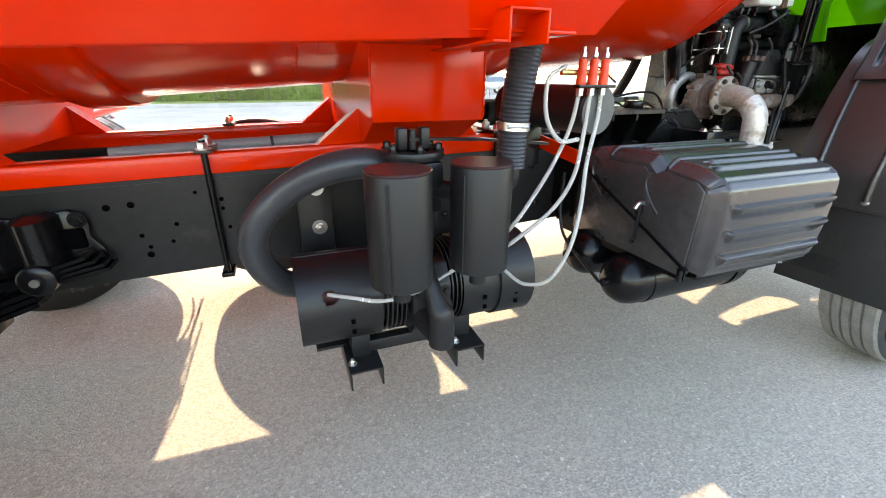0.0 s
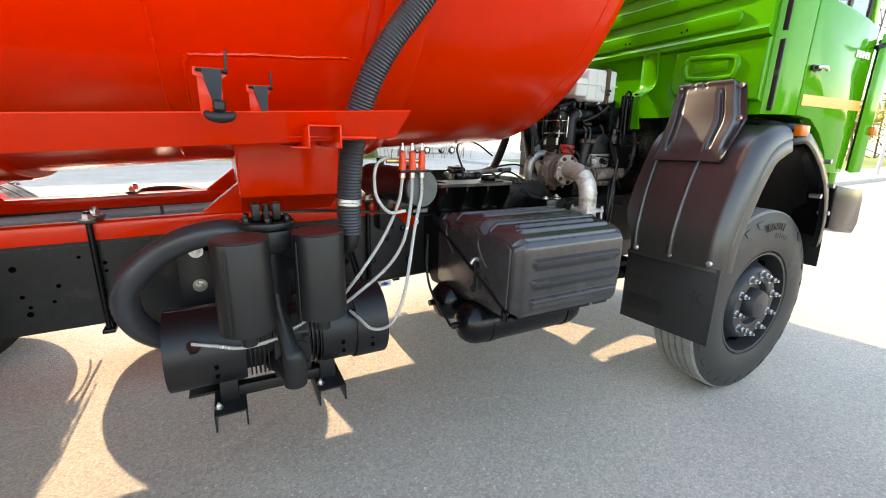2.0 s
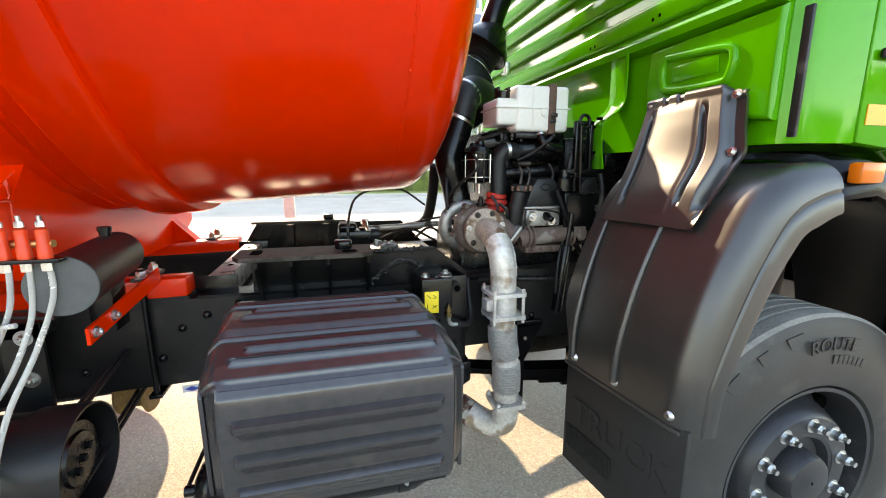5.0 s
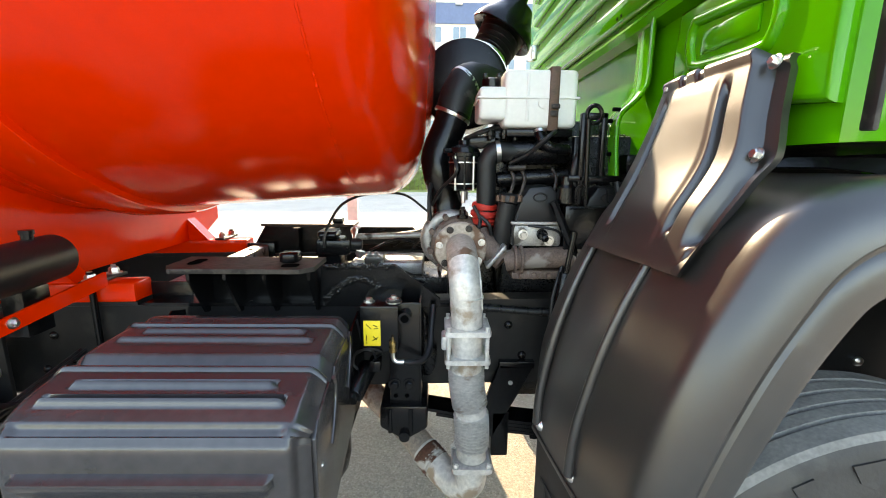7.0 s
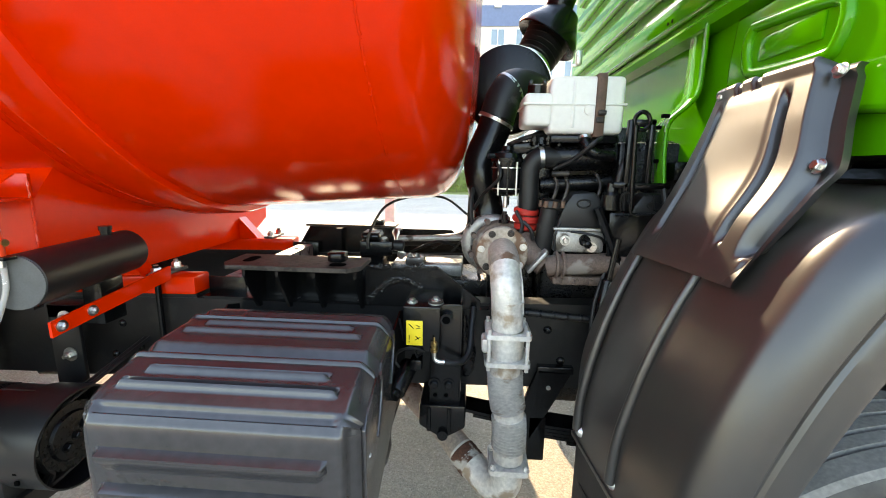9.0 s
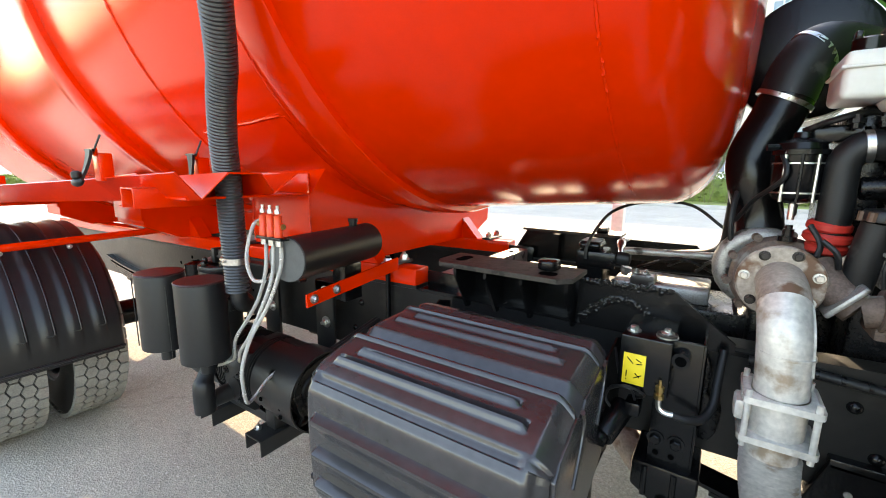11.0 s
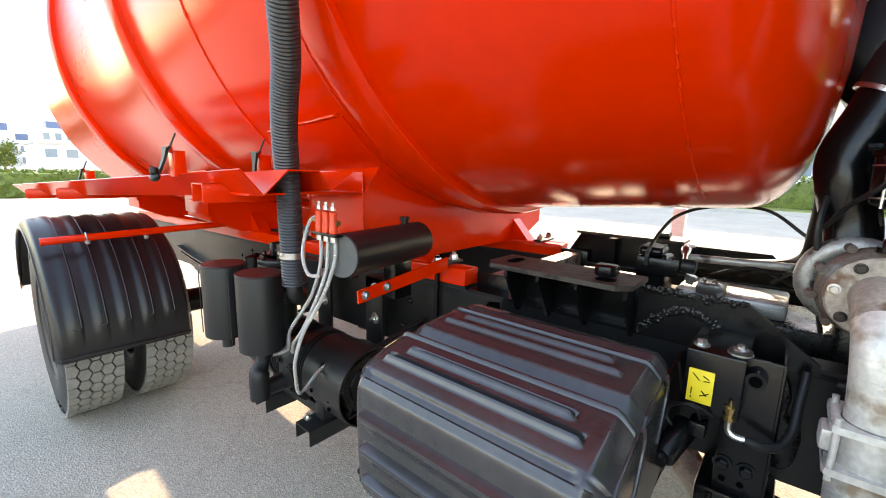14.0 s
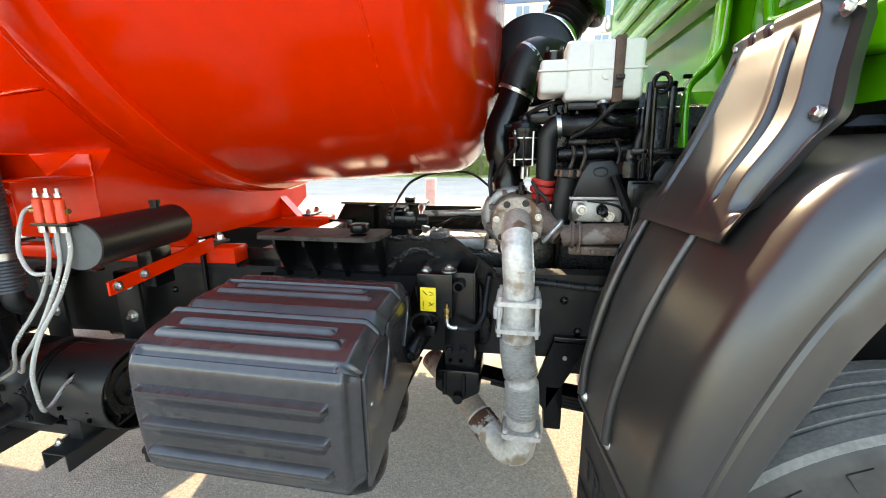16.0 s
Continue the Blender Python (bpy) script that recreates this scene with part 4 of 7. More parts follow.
pipe_ = thing("conduit_pipe", (-2.8, .2, 1.05), "grey plastic conduit pipe lying between red beams", "pipe")
part("pipe", cyl(B(), (-3.25, .19, 1.035), (-2.48, .2, 1.06), .022, 16), mat("grey_conduit", (.2, .2, .2), .4, var=.1), pipe_)
part("clip", cyl(B(), (-2.76, .195, 1.05), (-2.75, .195, 1.051), .026, 16), RUBBER, pipe_)
shaft = thing("drive_pulley", (-2.07, .1, .65), "rusty ochre belt pulley under the chassis rail", "pulley")
part("rim", lathe(B(), (-2.12, .12, .635), (-2.02, .12, .635), [(0, .02), (0, .08), (.01, .085), (.03, .06), (.07, .06), (.09, .085), (.1, .08), (.1, .02)], 28), OCHRE, shaft)
part("shaft", cyl(B(), (-2.6, .12, .635), (-1.5, .2, .66), .03, 14), IRON, shaft)
stk = thing("frame_sticker", (-1.863, .05, .66), "small white sticker with a blue diamond under the rail", "sticker")
bm = B()
box(bm, -1.895, -1.83, .03, .034, .645, .672)
part("card", bm, mat("white_card", (.75, .75, .78), .5), stk)
bm = B()
prism(bm, [(-1.888, .6585), (-1.863, .668), (-1.838, .6585), (-1.863, .649)], 'y', .0285, .0295)
part("diamond", bm, mat("blue_print", (.05, .07, .35), .5), stk, smooth=False)

# ---- valve box with yellow label beside the rail ----
vb = thing("valve_block", (-1.03, -.1, .9), "black steel valve block with a yellow label and brass union", "valve block")
bm = B()
box(bm, -1.062, -.952, -.19, -.01, .925, 1.065, .004)
part("housing", bm, BLACK, vb)
bm = B()
box(bm, -1.052, -1.003, -.1935, -.1905, .945, 1.022, .0005)
lab = part("label", bm, YELLOW, vb, "yellow paper label with dark marks")
for p0, p1 in (((-1.044, 1.012), (-1.030, .998)), ((-1.043, .978), (-1.043, .962)), ((-1.043, .957), (-1.043, .954)), ((-1.024, .975), (-1.014, .965)), ((-1.026, .962), (-1.010, .972)), ((-1.024, 1.01), (-1.012, 1.004)), ((-1.022, .998), (-1.010, 1.0))):
    part("mark", tube(B(), [(p0[0], -.1938, p0[1]), ((p0[0] + p1[0]) / 2, -.1938, (p0[1] + p1[1]) / 2), (p1[0], -.1938, p1[1])], .0013, 6), INK_SHADE, lab)
for x, y in ((-1.04, -.15), (-.968, -.15)):
    part("bolt", hexnut(B(), (x, y, 1.065), (0, 0, 1), .011 if x < -1 else .016, .010, .010 if x > -1 else .002), ZINC, vb)
part("bolt_ring", cyl(B(), (-.968, -.15, 1.066), (-.968, -.15, 1.074), .022, 16), WORN, vb)
part("union", lathe(B(), (-.968, -.198, .93), (-.968, -.198, .975), [(0, .006), (0, .011), (.010, .011), (.010, .007), (.018, .007), (.018, .010), (.03, .010), (.03, .004), (.045, .003)], 8), BRASS, vb)
part("line_fitting", tube(B(), spline([(-.968, -.198, .93), (-.966, -.2, .91), (-.955, -.2, .90), (-.935, -.195, .897)], 5), .007, 8), ZINC, vb)
part("air_line", tube(B(), spline([(-.938, -.195, .897), (-.91, -.185, .89), (-.88, -.16, .888), (-.862, -.12, .91), (-.858, -.08, .96), (-.852, -.04, 1.02)], 6), .010, 10), RUBBER, vb)
bm = B()
box(bm, -.985, -.890, -.14, -.13, .728, 1.058, .002)
box(bm, -.895, -.887, -.14, -.0, .728, 1.058, .002)
part("hanger_plate", bm, BLACK, vb)
for x, z, mt in ((-.97, .795, BLACK), (-.925, .795, BLACK)):
    part("plate_bolt", hexnut(B(), (x, -.14, z), (0, -1, 0), .013, .010, .004), mt, vb)
for x, z in ((-.967, .757), (-.932, .757)):
    part("hole", cyl(B(), (x, -.1415, z), (x, -.139, z), .007, 10), INK_SHADE, vb)
bm = B()
prism(bm, [(-1.017, .728), (-.868, .728), (-.868, .652), (-.94, .608), (-1.017, .656)], 'y', -.155, -.0, .008)
sh_ = part("shackle_box", bm, BLACK, vb)
for x in (-.985, -.92):
    part("pressed_rib", cyl(B(), (x, -.155, .64), (x, -.155, .72), .007, 8), BLACK, sh_)
part("shackle_pin", lathe(B(), (-.94, -.165, .628), (-.94, -.14, .628), [(0, .008), (0, .017), (.025, .017)], 14), BLACK, sh_)
part("side_boss", lathe(B(), (-.934, -.185, 1.025), (-.934, -.13, 1.025), [(0, .010), (0, .019), (.055, .019)], 16), BLACK, vb)
part("boss_bore", cyl(B(), (-.934, -.1862, 1.025), (-.934, -.18, 1.025), .012, 12), INK_SHADE, vb)
bm = B()
prism(bm, [(-.885, 1.0), (-.868, .95), (-.875, .90), (-.84, .86), (-.845, .80), (-.86, .77), (-.885, .77)], 'y', -.04, .0, .004)
part("cast_bracket", bm, IRON, vb)
mo = thing("air_valve", (-1.06, -.2, .82), "black air valve with wires beside the battery box", "air valve")
part("valve_body", cyl(B(), (-1.075, -.255, .822), (-1.045, -.16, .868), .028, 18, .005), BLACK, mo)
part("valve_cap", cyl(B(), (-1.079, -.268, .816), (-1.075, -.255, .822), .018, 14), BLACK, mo)
bm = B()
box(bm, -1.04, -1.005, -.20, -.15, .865, .90, .006)
part("plug", bm, BLACK, mo)
for pts in ([(-1.02, -.18, .9), (-1.03, -.2, .935), (-1.07, -.2, .93), (-1.085, -.19, .89), (-1.06, -.2, .865)], [(-1.02, -.17, .9), (-1.0, -.19, .925), (-1.04, -.21, .945), (-1.08, -.2, .92)], [(-1.085, -.12, 1.0), (-1.07, -.14, .95), (-1.06, -.15, .92)]):
    part("wire", tube(B(), spline(pts, 6), .0035, 6), RUBBER, mo)
loom = thing("cable_loom", (-.6, -.01, 1.0), "black taped cable loom clipped along the rail", "cable")
part("loom", tube(B(), spline([(-.80, -.012, 1.0), (-.68, -.014, 1.0), (-.56, -.014, .99), (-.46, -.014, .985), (-.3, -.014, .975)], 6), .011, 10), RUBBER, loom)
for k in range(9):
    x = -.68 + .045 * k
    part("tape", cyl(B(), (x, -.014, 1.0 - .065 * (x + .68)), (x + .008, -.014, 1.0 - .065 * (x + .688)), .0125, 10), IRON, loom)

# ---- exhaust ----
EX, EY = -.752, -.165
ex = thing("exhaust_pipe", (EX, EY, .45), "silver-painted exhaust downpipe with bellows and rust stains", "exhaust pipe")
elb = spline([(-.765, .085, 1.20), (-.765, -.02, 1.20), (-.765, -.10, 1.185), (EX - .008, EY + .01, 1.13), (EX - .002, EY, 1.05), (EX, EY, 1.0)], 10)
part("top_collar", tube(B(), elb[:24], .0475, 24), BURNT, ex, "heat-stained brown pipe end")
part("top_elbow", tube(B(), elb[22:], .047, 24), SILVER, ex)
part("inlet_flange", lathe(B(), (-.765, .012, 1.198), (-.765, -.008, 1.198), [(0, .03), (0, .084), (.004, .086), (.014, .086), (.018, .082), (.018, .03)], 30), BURNT, ex)
for k in range(7):
    a = k * 2 * math.pi / 7 + .3
    part("inlet_bolt", hexnut(B(), (-.765 + .070 * math.cos(a), -.006, 1.198 + .070 * math.sin(a)), (0, -1, 0), .009, .009, .004, 1.3), WORN if k % 3 else ZINC, ex)
part("seam", tube(B(), [p + Vector((.044, -.016, .008)) for p in elb[22:42]], .003, 6), SILVER, ex)
part("pipe_band", cyl(B(), (EX - .002, EY, 1.085), (EX - .002, EY, 1.09), .0495, 24), SILVER, ex)
br_ = part("brake_valve", lathe(B(), (EX, EY, .90), (EX, EY, 1.0), [(0, .04), (0, .05), (.1, .05), (.1, .04)], 24), SILVER, ex, "silver cast exhaust brake housing")
for z in (.905, .99):
    bm = B()
    box(bm, EX - .066, EX + .066, EY - .066, EY + .066, z, z + .01, .012, segs=2)
    part("flange", bm, SILVER, br_)
for dx, dy in ((-.055, -.055), (.055, -.055), (-.055, .055), (.055, .055)):
    part("tie_bolt", cyl(B(), (EX + dx, EY + dy, .89), (EX + dx, EY + dy, 1.015), .006, 10), SILVER, br_)
bm = B()
box(bm, EX - .075, EX - .045, EY - .03, EY + .03, .93, .975, .008)
part("side_lug", bm, SILVER, br_)
bel = even(spline([(EX, EY, .90), (EX, EY, .86), (EX + .004, EY, .80), (EX + .016, EY, .73), (EX + .022, EY, .66), (EX + .022, EY, .60), (EX + .022, EY, .565)], 10), .00175)
part("bellows", tube(B(), bel, lambda s: .047 if abs(s - .52) < .035 or s < .12 or s > .9 else .0455 + .0095 * math.cos(2 * math.pi * s * .335 / .0105), 24), SILVER, ex, "corrugated steel bellows")
fl = B()
box(fl, EX + .022 - .062, EX + .022 + .062, EY - .062, EY + .062, .548, .56, .015)
part("lower_flange", fl, SILVER, ex)
for dx, dy in ((-.05, -.05), (.05, -.05), (-.05, .05), (.05, .05)):
    part("flange_bolt", hexnut(B(), (EX + .022 + dx, EY + dy, .56), (0, 0, 1), .009, .01, .008), SILVER, ex)
part("lower_elbow", tube(B(), spline([(EX + .022, EY, .548), (EX + .022, EY, .50), (EX + .012, EY + .01, .46), (EX - .03, EY + .04, .44), (EX - .08, EY + .09, .455), (EX - .13, EY + .14, .48)], 8), .05, 22), SILVER, ex)
part("tail_pipe", tube(B(), spline([(EX - .12, EY + .13, .475), (EX - .2, EY + .21, .52), (EX - .35, EY + .36, .58)], 6), .047, 20), BURNT, ex, "stained grey exhaust pipe")
part("rust_sleeve", tube(B(), spline([(EX - .085, EY + .095, .457), (EX - .10, EY + .11, .464), (EX - .125, EY + .135, .478)], 6), lambda q: .0515 + .0012 * math.sin(q * 19), 20), FLAKE, ex, "flaking red-brown rust at the pipe joint")

# ---- engine ----
eng = thing("engine", (-.35, .5, 1.0), "dirty black diesel engine with hoses and cast covers", "engine")


def ebox(name, *a, material=IRON, bevel=.012, m=None):
    bm = B()
    box(bm, *a, bevel, m)
    return part(name, bm, material, eng)


ebox("block", -.62, .55, .26, .64, .72, 1.34)
ebox("sump", -.6, .5, .3, .6, .5, .72)
ebox("cylinder_bank", -.62, .5, .09, .42, 1.00, 1.30)
# Added block: its black stands in for the shade beside the engine.
ebox("dark_backing", -.40, .32, .06, .14, .95, 1.56)
ebox("rear_cover", -.66, -.60, .12, .6, 1.28, 1.60)
ebox("upper_cover", -.60, .3, .2, .6, 1.34, 1.62)


def valve_cover(x):
    bm = B()
    prism(bm, [(x - .085, 1.285), (x - .06, 1.36), (x - .035, 1.398), (x + .035, 1.402), (x + .062, 1.37), (x + .075, 1.285)], 'y', -.005, .22, .012)
    v = part("valve_cover", bm, SATIN, eng, "smooth black valve cover with a round boss")
    part("boss_ring", tube(B(), [Vector((x, -.008, 1.365)) + Vector((.021 * math.cos(a / 12 * math.pi), 0, .013 * math.sin(a / 12 * math.pi))) for a in range(25)], .0025, 6), SATIN, v)
    bm = B()
    box(bm, x - .09, x + .08, -.012, .22, 1.278, 1.287, .002)
    part("gasket", bm, ALU, v, "pale gasket edge")
    bm = B()
    box(bm, x - .085, x + .075, -.002, .24, 1.205, 1.276, .010)
    h = part("cylinder_head", bm, ALU, eng, "stained cast aluminium cylinder head")
    for dx, dz in ((-.05, 1.245), (.035, 1.225)):
        part("head_bolt", hexnut(B(), (x + dx, -.002, dz), (0, -1, 0), .011, .012, .004), ZINC, h)
    part("injector_union", lathe(B(), (x + .01, .01, 1.25), (x + .015, -.045, 1.235), [(0, .018), (.02, .018), (.02, .013), (.05, .012), (.055, .006)], 10), IRON, h)


valve_cover(-.515)
valve_cover(-.30)
part("exhaust_manifold", tube(B(), spline([(-.62, .0, 1.155), (-.58, -.005, 1.165), (-.5, -.01, 1.17), (-.4, -.01, 1.175), (-.34, -.01, 1.175)], 6), .034, 18), RUST, eng, "rust-brown exhaust manifold")
for x in (-.595, -.575, -.42, -.40):
    part("manifold_flange", cyl(B(), (x, -.005, 1.165), (x + .010, -.005, 1.165), .046, 14, .003), RUST, eng)
bm = B()
box(bm, -.60, -.34, -.02, .1, 1.10, 1.13, .008)
part("lower_flange_bar", bm, RUST, eng)
for k in range(5):
    part("manifold_nut", hexnut(B(), (-.57 + .045 * k, -.02, 1.115), (0, -1, 0), .009, .010, .006), RUST, eng)
tu = part("turbocharger", lathe(B(), (-.762, .15, 1.19), (-.748, .02, 1.186), [(0, .05), (0, .088), (.012, .102), (.04, .106), (.055, .098), (.06, .082), (.075, .078), (.08, .07), (.1, .068), (.105, .058), (.13, .052)], 40), RUST, eng, "rusty cast turbocharger housing")
part("compressor_scroll", tube(B(), [Vector((-.79, .20, 1.195)) + Vector((.085 * math.cos(a / 12 * math.pi), .02 * a / 24, .085 * math.sin(a / 12 * math.pi))) for a in range(0, 25)], lambda q: .022 + .016 * q, 14), ALU, eng, "cast aluminium compressor scroll")
for k in range(6):
    a = k * math.pi / 3 + .5
    part("turbo_bolt", hexnut(B(), (-.751 + .066 * math.cos(a), .045, 1.187 + .066 * math.sin(a)), (0, -1, 0), .010, .010, .004, 1.2), ZINC if k % 2 else RUST, tu)
for k in range(10):
    a = k * math.pi / 5 + .2
    bm = B()
    cyl(bm, (-.76 + .11 * math.cos(a), .13, 1.19 + .11 * math.sin(a)), (-.757 + .11 * math.cos(a), .09, 1.19 + .11 * math.sin(a)), .010, 8)
    part("housing_lug", bm, RUST, tu)
part("turbine_inlet", tube(B(), spline([(-.70, .06, 1.235), (-.68, .04, 1.21), (-.655, .02, 1.18), (-.625, .005, 1.158)], 6), .037, 16), RUST, eng)
bm = B()
box(bm, -.048, .048, -.05, .05, -.007, .007, .006, Matrix.Translation((-.652, .015, 1.176)) @ Matrix.Rotation(radians(40), 4, 'Y') @ Matrix.Rotation(radians(90), 4, 'Y'))
part("inlet_flange", bm, ALU, eng)
part("oil_feed", lathe(B(), (-.755, .09, 1.285), (-.755, .09, 1.325), [(0, .02), (.012, .02), (.012, .012), (.03, .012), (.03, .008), (.04, .008)], 10), IRON, tu)
# charge pipe, red sleeve, upper pipes
part("charge_pipe", tube(B(), spline([(-.680, .11, 1.255), (-.676, .10, 1.34), (-.677, .10, 1.43), (-.674, .10, 1.478), (-.645, .10, 1.51), (-.60, .105, 1.508), (-.55, .11, 1.512)], 8), .033, 18), RUBBER, eng)
part("charge_clamp", lathe(B(), (-.648, .10, 1.508), (-.632, .10, 1.51), [(0, .034), (0, .037), (.014, .037), (.014, .034)], 18), ZINC, eng)
part("intake_rail", cyl(B(), (-.60, .12, 1.508), (-.05, .12, 1.53), .046, 20, .008), IRON, eng)
part("coolant_rail", cyl(B(), (-.64, .13, 1.415), (-.1, .13, 1.452), .028, 16, .006), IRON, eng)
for z0, r0 in ((1.262, .042), (1.288, .047), (1.314, .043)):
    part("red_sleeve", lathe(B(), (-.681, .108, z0), (-.679, .106, z0 + .024), [(0, r0 - .006), (.006, r0), (.018, r0), (.024, r0 - .006)], 22), SEALRED, eng, "red rubber hose sleeve")
part("oil_filler", tube(B(), spline([(-.632, .04, 1.19), (-.626, .03, 1.26), (-.614, .025, 1.345)], 6), .030, 18), RUBBER, eng)
cap_ = part("oil_cap", lathe(B(), (-.610, .024, 1.345), (-.604, .022, 1.385), [(0, .028), (.004, .037), (.020, .038), (.026, .034), (.03, .015)], 20), SATIN, eng)
for k in range(8):
    a = k * math.pi / 4
    part("grip", cyl(B(), (-.608 + .037 * math.cos(a), .023 + .037 * math.sin(a), 1.350), (-.606 + .037 * math.cos(a), .022 + .037 * math.sin(a), 1.370), .008, 8), BROWN, cap_)
f2 = part("fuel_filter", lathe(B(), (-.735, .245, 1.375), (-.735, .245, 1.545), [(0, .012), (.004, .03), (.012, .046), (.018, .05), (.115, .051), (.117, .057), (.128, .057), (.13, .05), (.145, .046), (.152, .03), (.157, .02), (.17, .018)], 28), BLACK, eng, "glossy black fuel filter bowl")
for z in (1.40, 1.47):
    part("filter_band", lathe(B(), (-.735, .245, z), (-.735, .245, z + .004), [(0, .05), (0, .0525), (.004, .0525), (.004, .05)], 28), ZINC, f2)
part("filter_rod", cyl(B(), (-.78, .222, 1.38), (-.78, .222, 1.5), .0035, 6), ZINC, f2)
part("filter_drain", cyl(B(), (-.735, .245, 1.335), (-.735, .245, 1.375), .008, 10), ZINC, f2)
ff = part("fuel_filter", lathe(B(), (-.752, .12, 1.375), (-.752, .12, 1.545), [(0, .012), (.004, .03), (.012, .046), (.018, .05), (.115, .051), (.117, .057), (.128, .057), (.13, .05), (.145, .046), (.152, .03), (.157, .02), (.17, .018)], 28), BLACK, eng, "glossy black fuel filter bowl")
for z in (1.40, 1.47):
    part("filter_band", lathe(B(), (-.752, .12, z), (-.752, .12, z + .004), [(0, .05), (0, .0525), (.004, .0525), (.004, .05)], 28), ZINC, ff)
for dx in (-.03, .0, .03):
    part("filter_rod", cyl(B(), (-.752 + dx, .12 - math.sqrt(.0535 ** 2 - dx * dx), 1.38), (-.752 + dx, .12 - math.sqrt(.0535 ** 2 - dx * dx), 1.5), .0035, 6), ZINC if dx else IRON, ff)
part("filter_drain", cyl(B(), (-.752, .12, 1.335), (-.752, .12, 1.375), .008, 10), ZINC, ff)
part("filter_nipple", cyl(B(), (-.82, .1, 1.51), (-.78, .11, 1.51), .008, 8), IRON, ff)
ebox("filter_bracket", -.735, -.63, .12, .19, 1.52, 1.56, material=BLACK, bevel=.006)
for x, y, z in ((-.665, .1, 1.548), (-.62, .1, 1.55), (-.585, .09, 1.545), (-.56, .12, 1.56)):
    part("pipe_union", lathe(B(), (x, y, z), (x, y, z + .03), [(0, .010), (.012, .010), (.012, .015), (.022, .015), (.022, .008), (.03, .008)], 8), IRON, eng)
for x in (-.60, -.565, -.46):
    part("pipe_bracket", tube(B(), spline([(x, .08, 1.455), (x + .01, .06, 1.42), (x, .05, 1.38), (x - .012, .05, 1.345)], 5), .006, 8), WORN, eng)
part("bracket_bolt", cyl(B(), (-.61, .06, 1.455), (-.555, .06, 1.457), .009, 10), WORN, eng)
# lever frame of the gear linkage beside the cab leg
ebox("lever_bar", -.410, -.392, -.035, -.01, 1.345, 1.62, material=BLACK, bevel=.005)
part("lever_rod", cyl(B(), (-.392, -.04, 1.60), (-.383, -.04, 1.35), .007, 10), BLACK, eng)
ebox("frame_bar", -.44, -.27, -.035, -.005, 1.415, 1.435, material=BLACK, bevel=.005)
ebox("frame_upright", -.348, -.330, -.035, -.005, 1.43, 1.62, material=BLACK, bevel=.005)
ebox("frame_top", -.40, -.33, -.035, -.005, 1.60, 1.62, material=BLACK, bevel=.005)
part("guide_ring", tube(B(), [Vector((-.372, -.03, 1.615)) + Vector((.022 * math.cos(a / 8 * math.pi), 0, .026 * math.sin(a / 8 * math.pi))) for a in range(17)], .007, 8, cap=False), BLACK, eng)
part("return_hose", tube(B(), spline([(-.40, .0, 1.50), (-.415, -.01, 1.46), (-.418, -.01, 1.42), (-.41, -.01, 1.38)], 5), .011, 10), RUBBER, eng)
part("fluid_pot", lathe(B(), (-.435, -.01, 1.345), (-.435, -.01, 1.43), [(0, .02), (.004, .032), (.05, .03), (.06, .02), (.085, .018)], 18), BLACK, eng)
part("wire_loop", tube(B(), spline([(-.415, -.045, 1.345), (-.418, -.05, 1.395), (-.395, -.05, 1.40), (-.388, -.05, 1.345), (-.36, -.05, 1.335)], 6), .003, 6), IRON, eng)
part("wire_loop", tube(B(), spline([(-.35, -.045, 1.40), (-.325, -.05, 1.395), (-.318, -.05, 1.355), (-.30, -.05, 1.348), (-.33, -.05, 1.34), (-.43, -.045, 1.335)], 6), .003, 6), IRON, eng)
part("brace_arm", tube(B(), [(-.480, -.03, 1.355), (-.44, -.03, 1.27), (-.395, -.03, 1.17), (-.36, -.03, 1.08)], .014, 8), BLACK, eng)
ebox("brace_plate", -.44, -.30, -.03, -.02, 1.20, 1.34, material=BLACK, bevel=.004)
part("tilt_ram", cyl(B(), (-.47, -.06, .86), (-.43, -.045, 1.13), .022, 14, .004), BLACK, eng)
part("ram_rod", cyl(B(), (-.43, -.045, 1.13), (-.41, -.04, 1.26), .010, 10), BLACK, eng)
for pts, r in (([(-.75, .14, 1.55), (-.70, .10, 1.57), (-.64, .12, 1.585), (-.58, .14, 1.57), (-.5, .16, 1.58)], .008), ([(-.72, .06, 1.33), (-.70, .04, 1.29), (-.705, .03, 1.26)], .006),
               ([(-.47, .03, 1.57), (-.50, .0, 1.55), (-.55, .04, 1.5), (-.60, .08, 1.47)], .007), ([(-.86, .2, 1.32), (-.83, .12, 1.38), (-.78, .06, 1.44), (-.79, .09, 1.50)], .006),
               ([(-.83, .3, 1.5), (-.87, .2, 1.36), (-.85, .2, 1.22), (-.75, .25, 1.1)], .008), ([(-.44, -.03, 1.15), (-.47, -.05, 1.05), (-.475, -.06, .93), (-.46, -.05, .84)], .006),
               ([(-.70, .02, 1.30), (-.675, .01, 1.275), (-.665, .02, 1.24)], .006), ([(-.58, .0, 1.31), (-.6, -.01, 1.26), (-.595, -.005, 1.21)], .004), ([(-.55, -.005, 1.275), (-.5, -.02, 1.27), (-.46, -.02, 1.26), (-.44, .0, 1.24)], .004),
               ([(-.56, .1, 1.37), (-.57, .04, 1.36), (-.585, .02, 1.33), (-.58, .0, 1.29)], .004), ([(-.3, .0, 1.5), (-.28, -.04, 1.35), (-.3, -.03, 1.2), (-.33, .05, 1.1)], .010)):
    part("hose_line", tube(B(), spline(pts, 8), r, 8), RUBBER, eng)
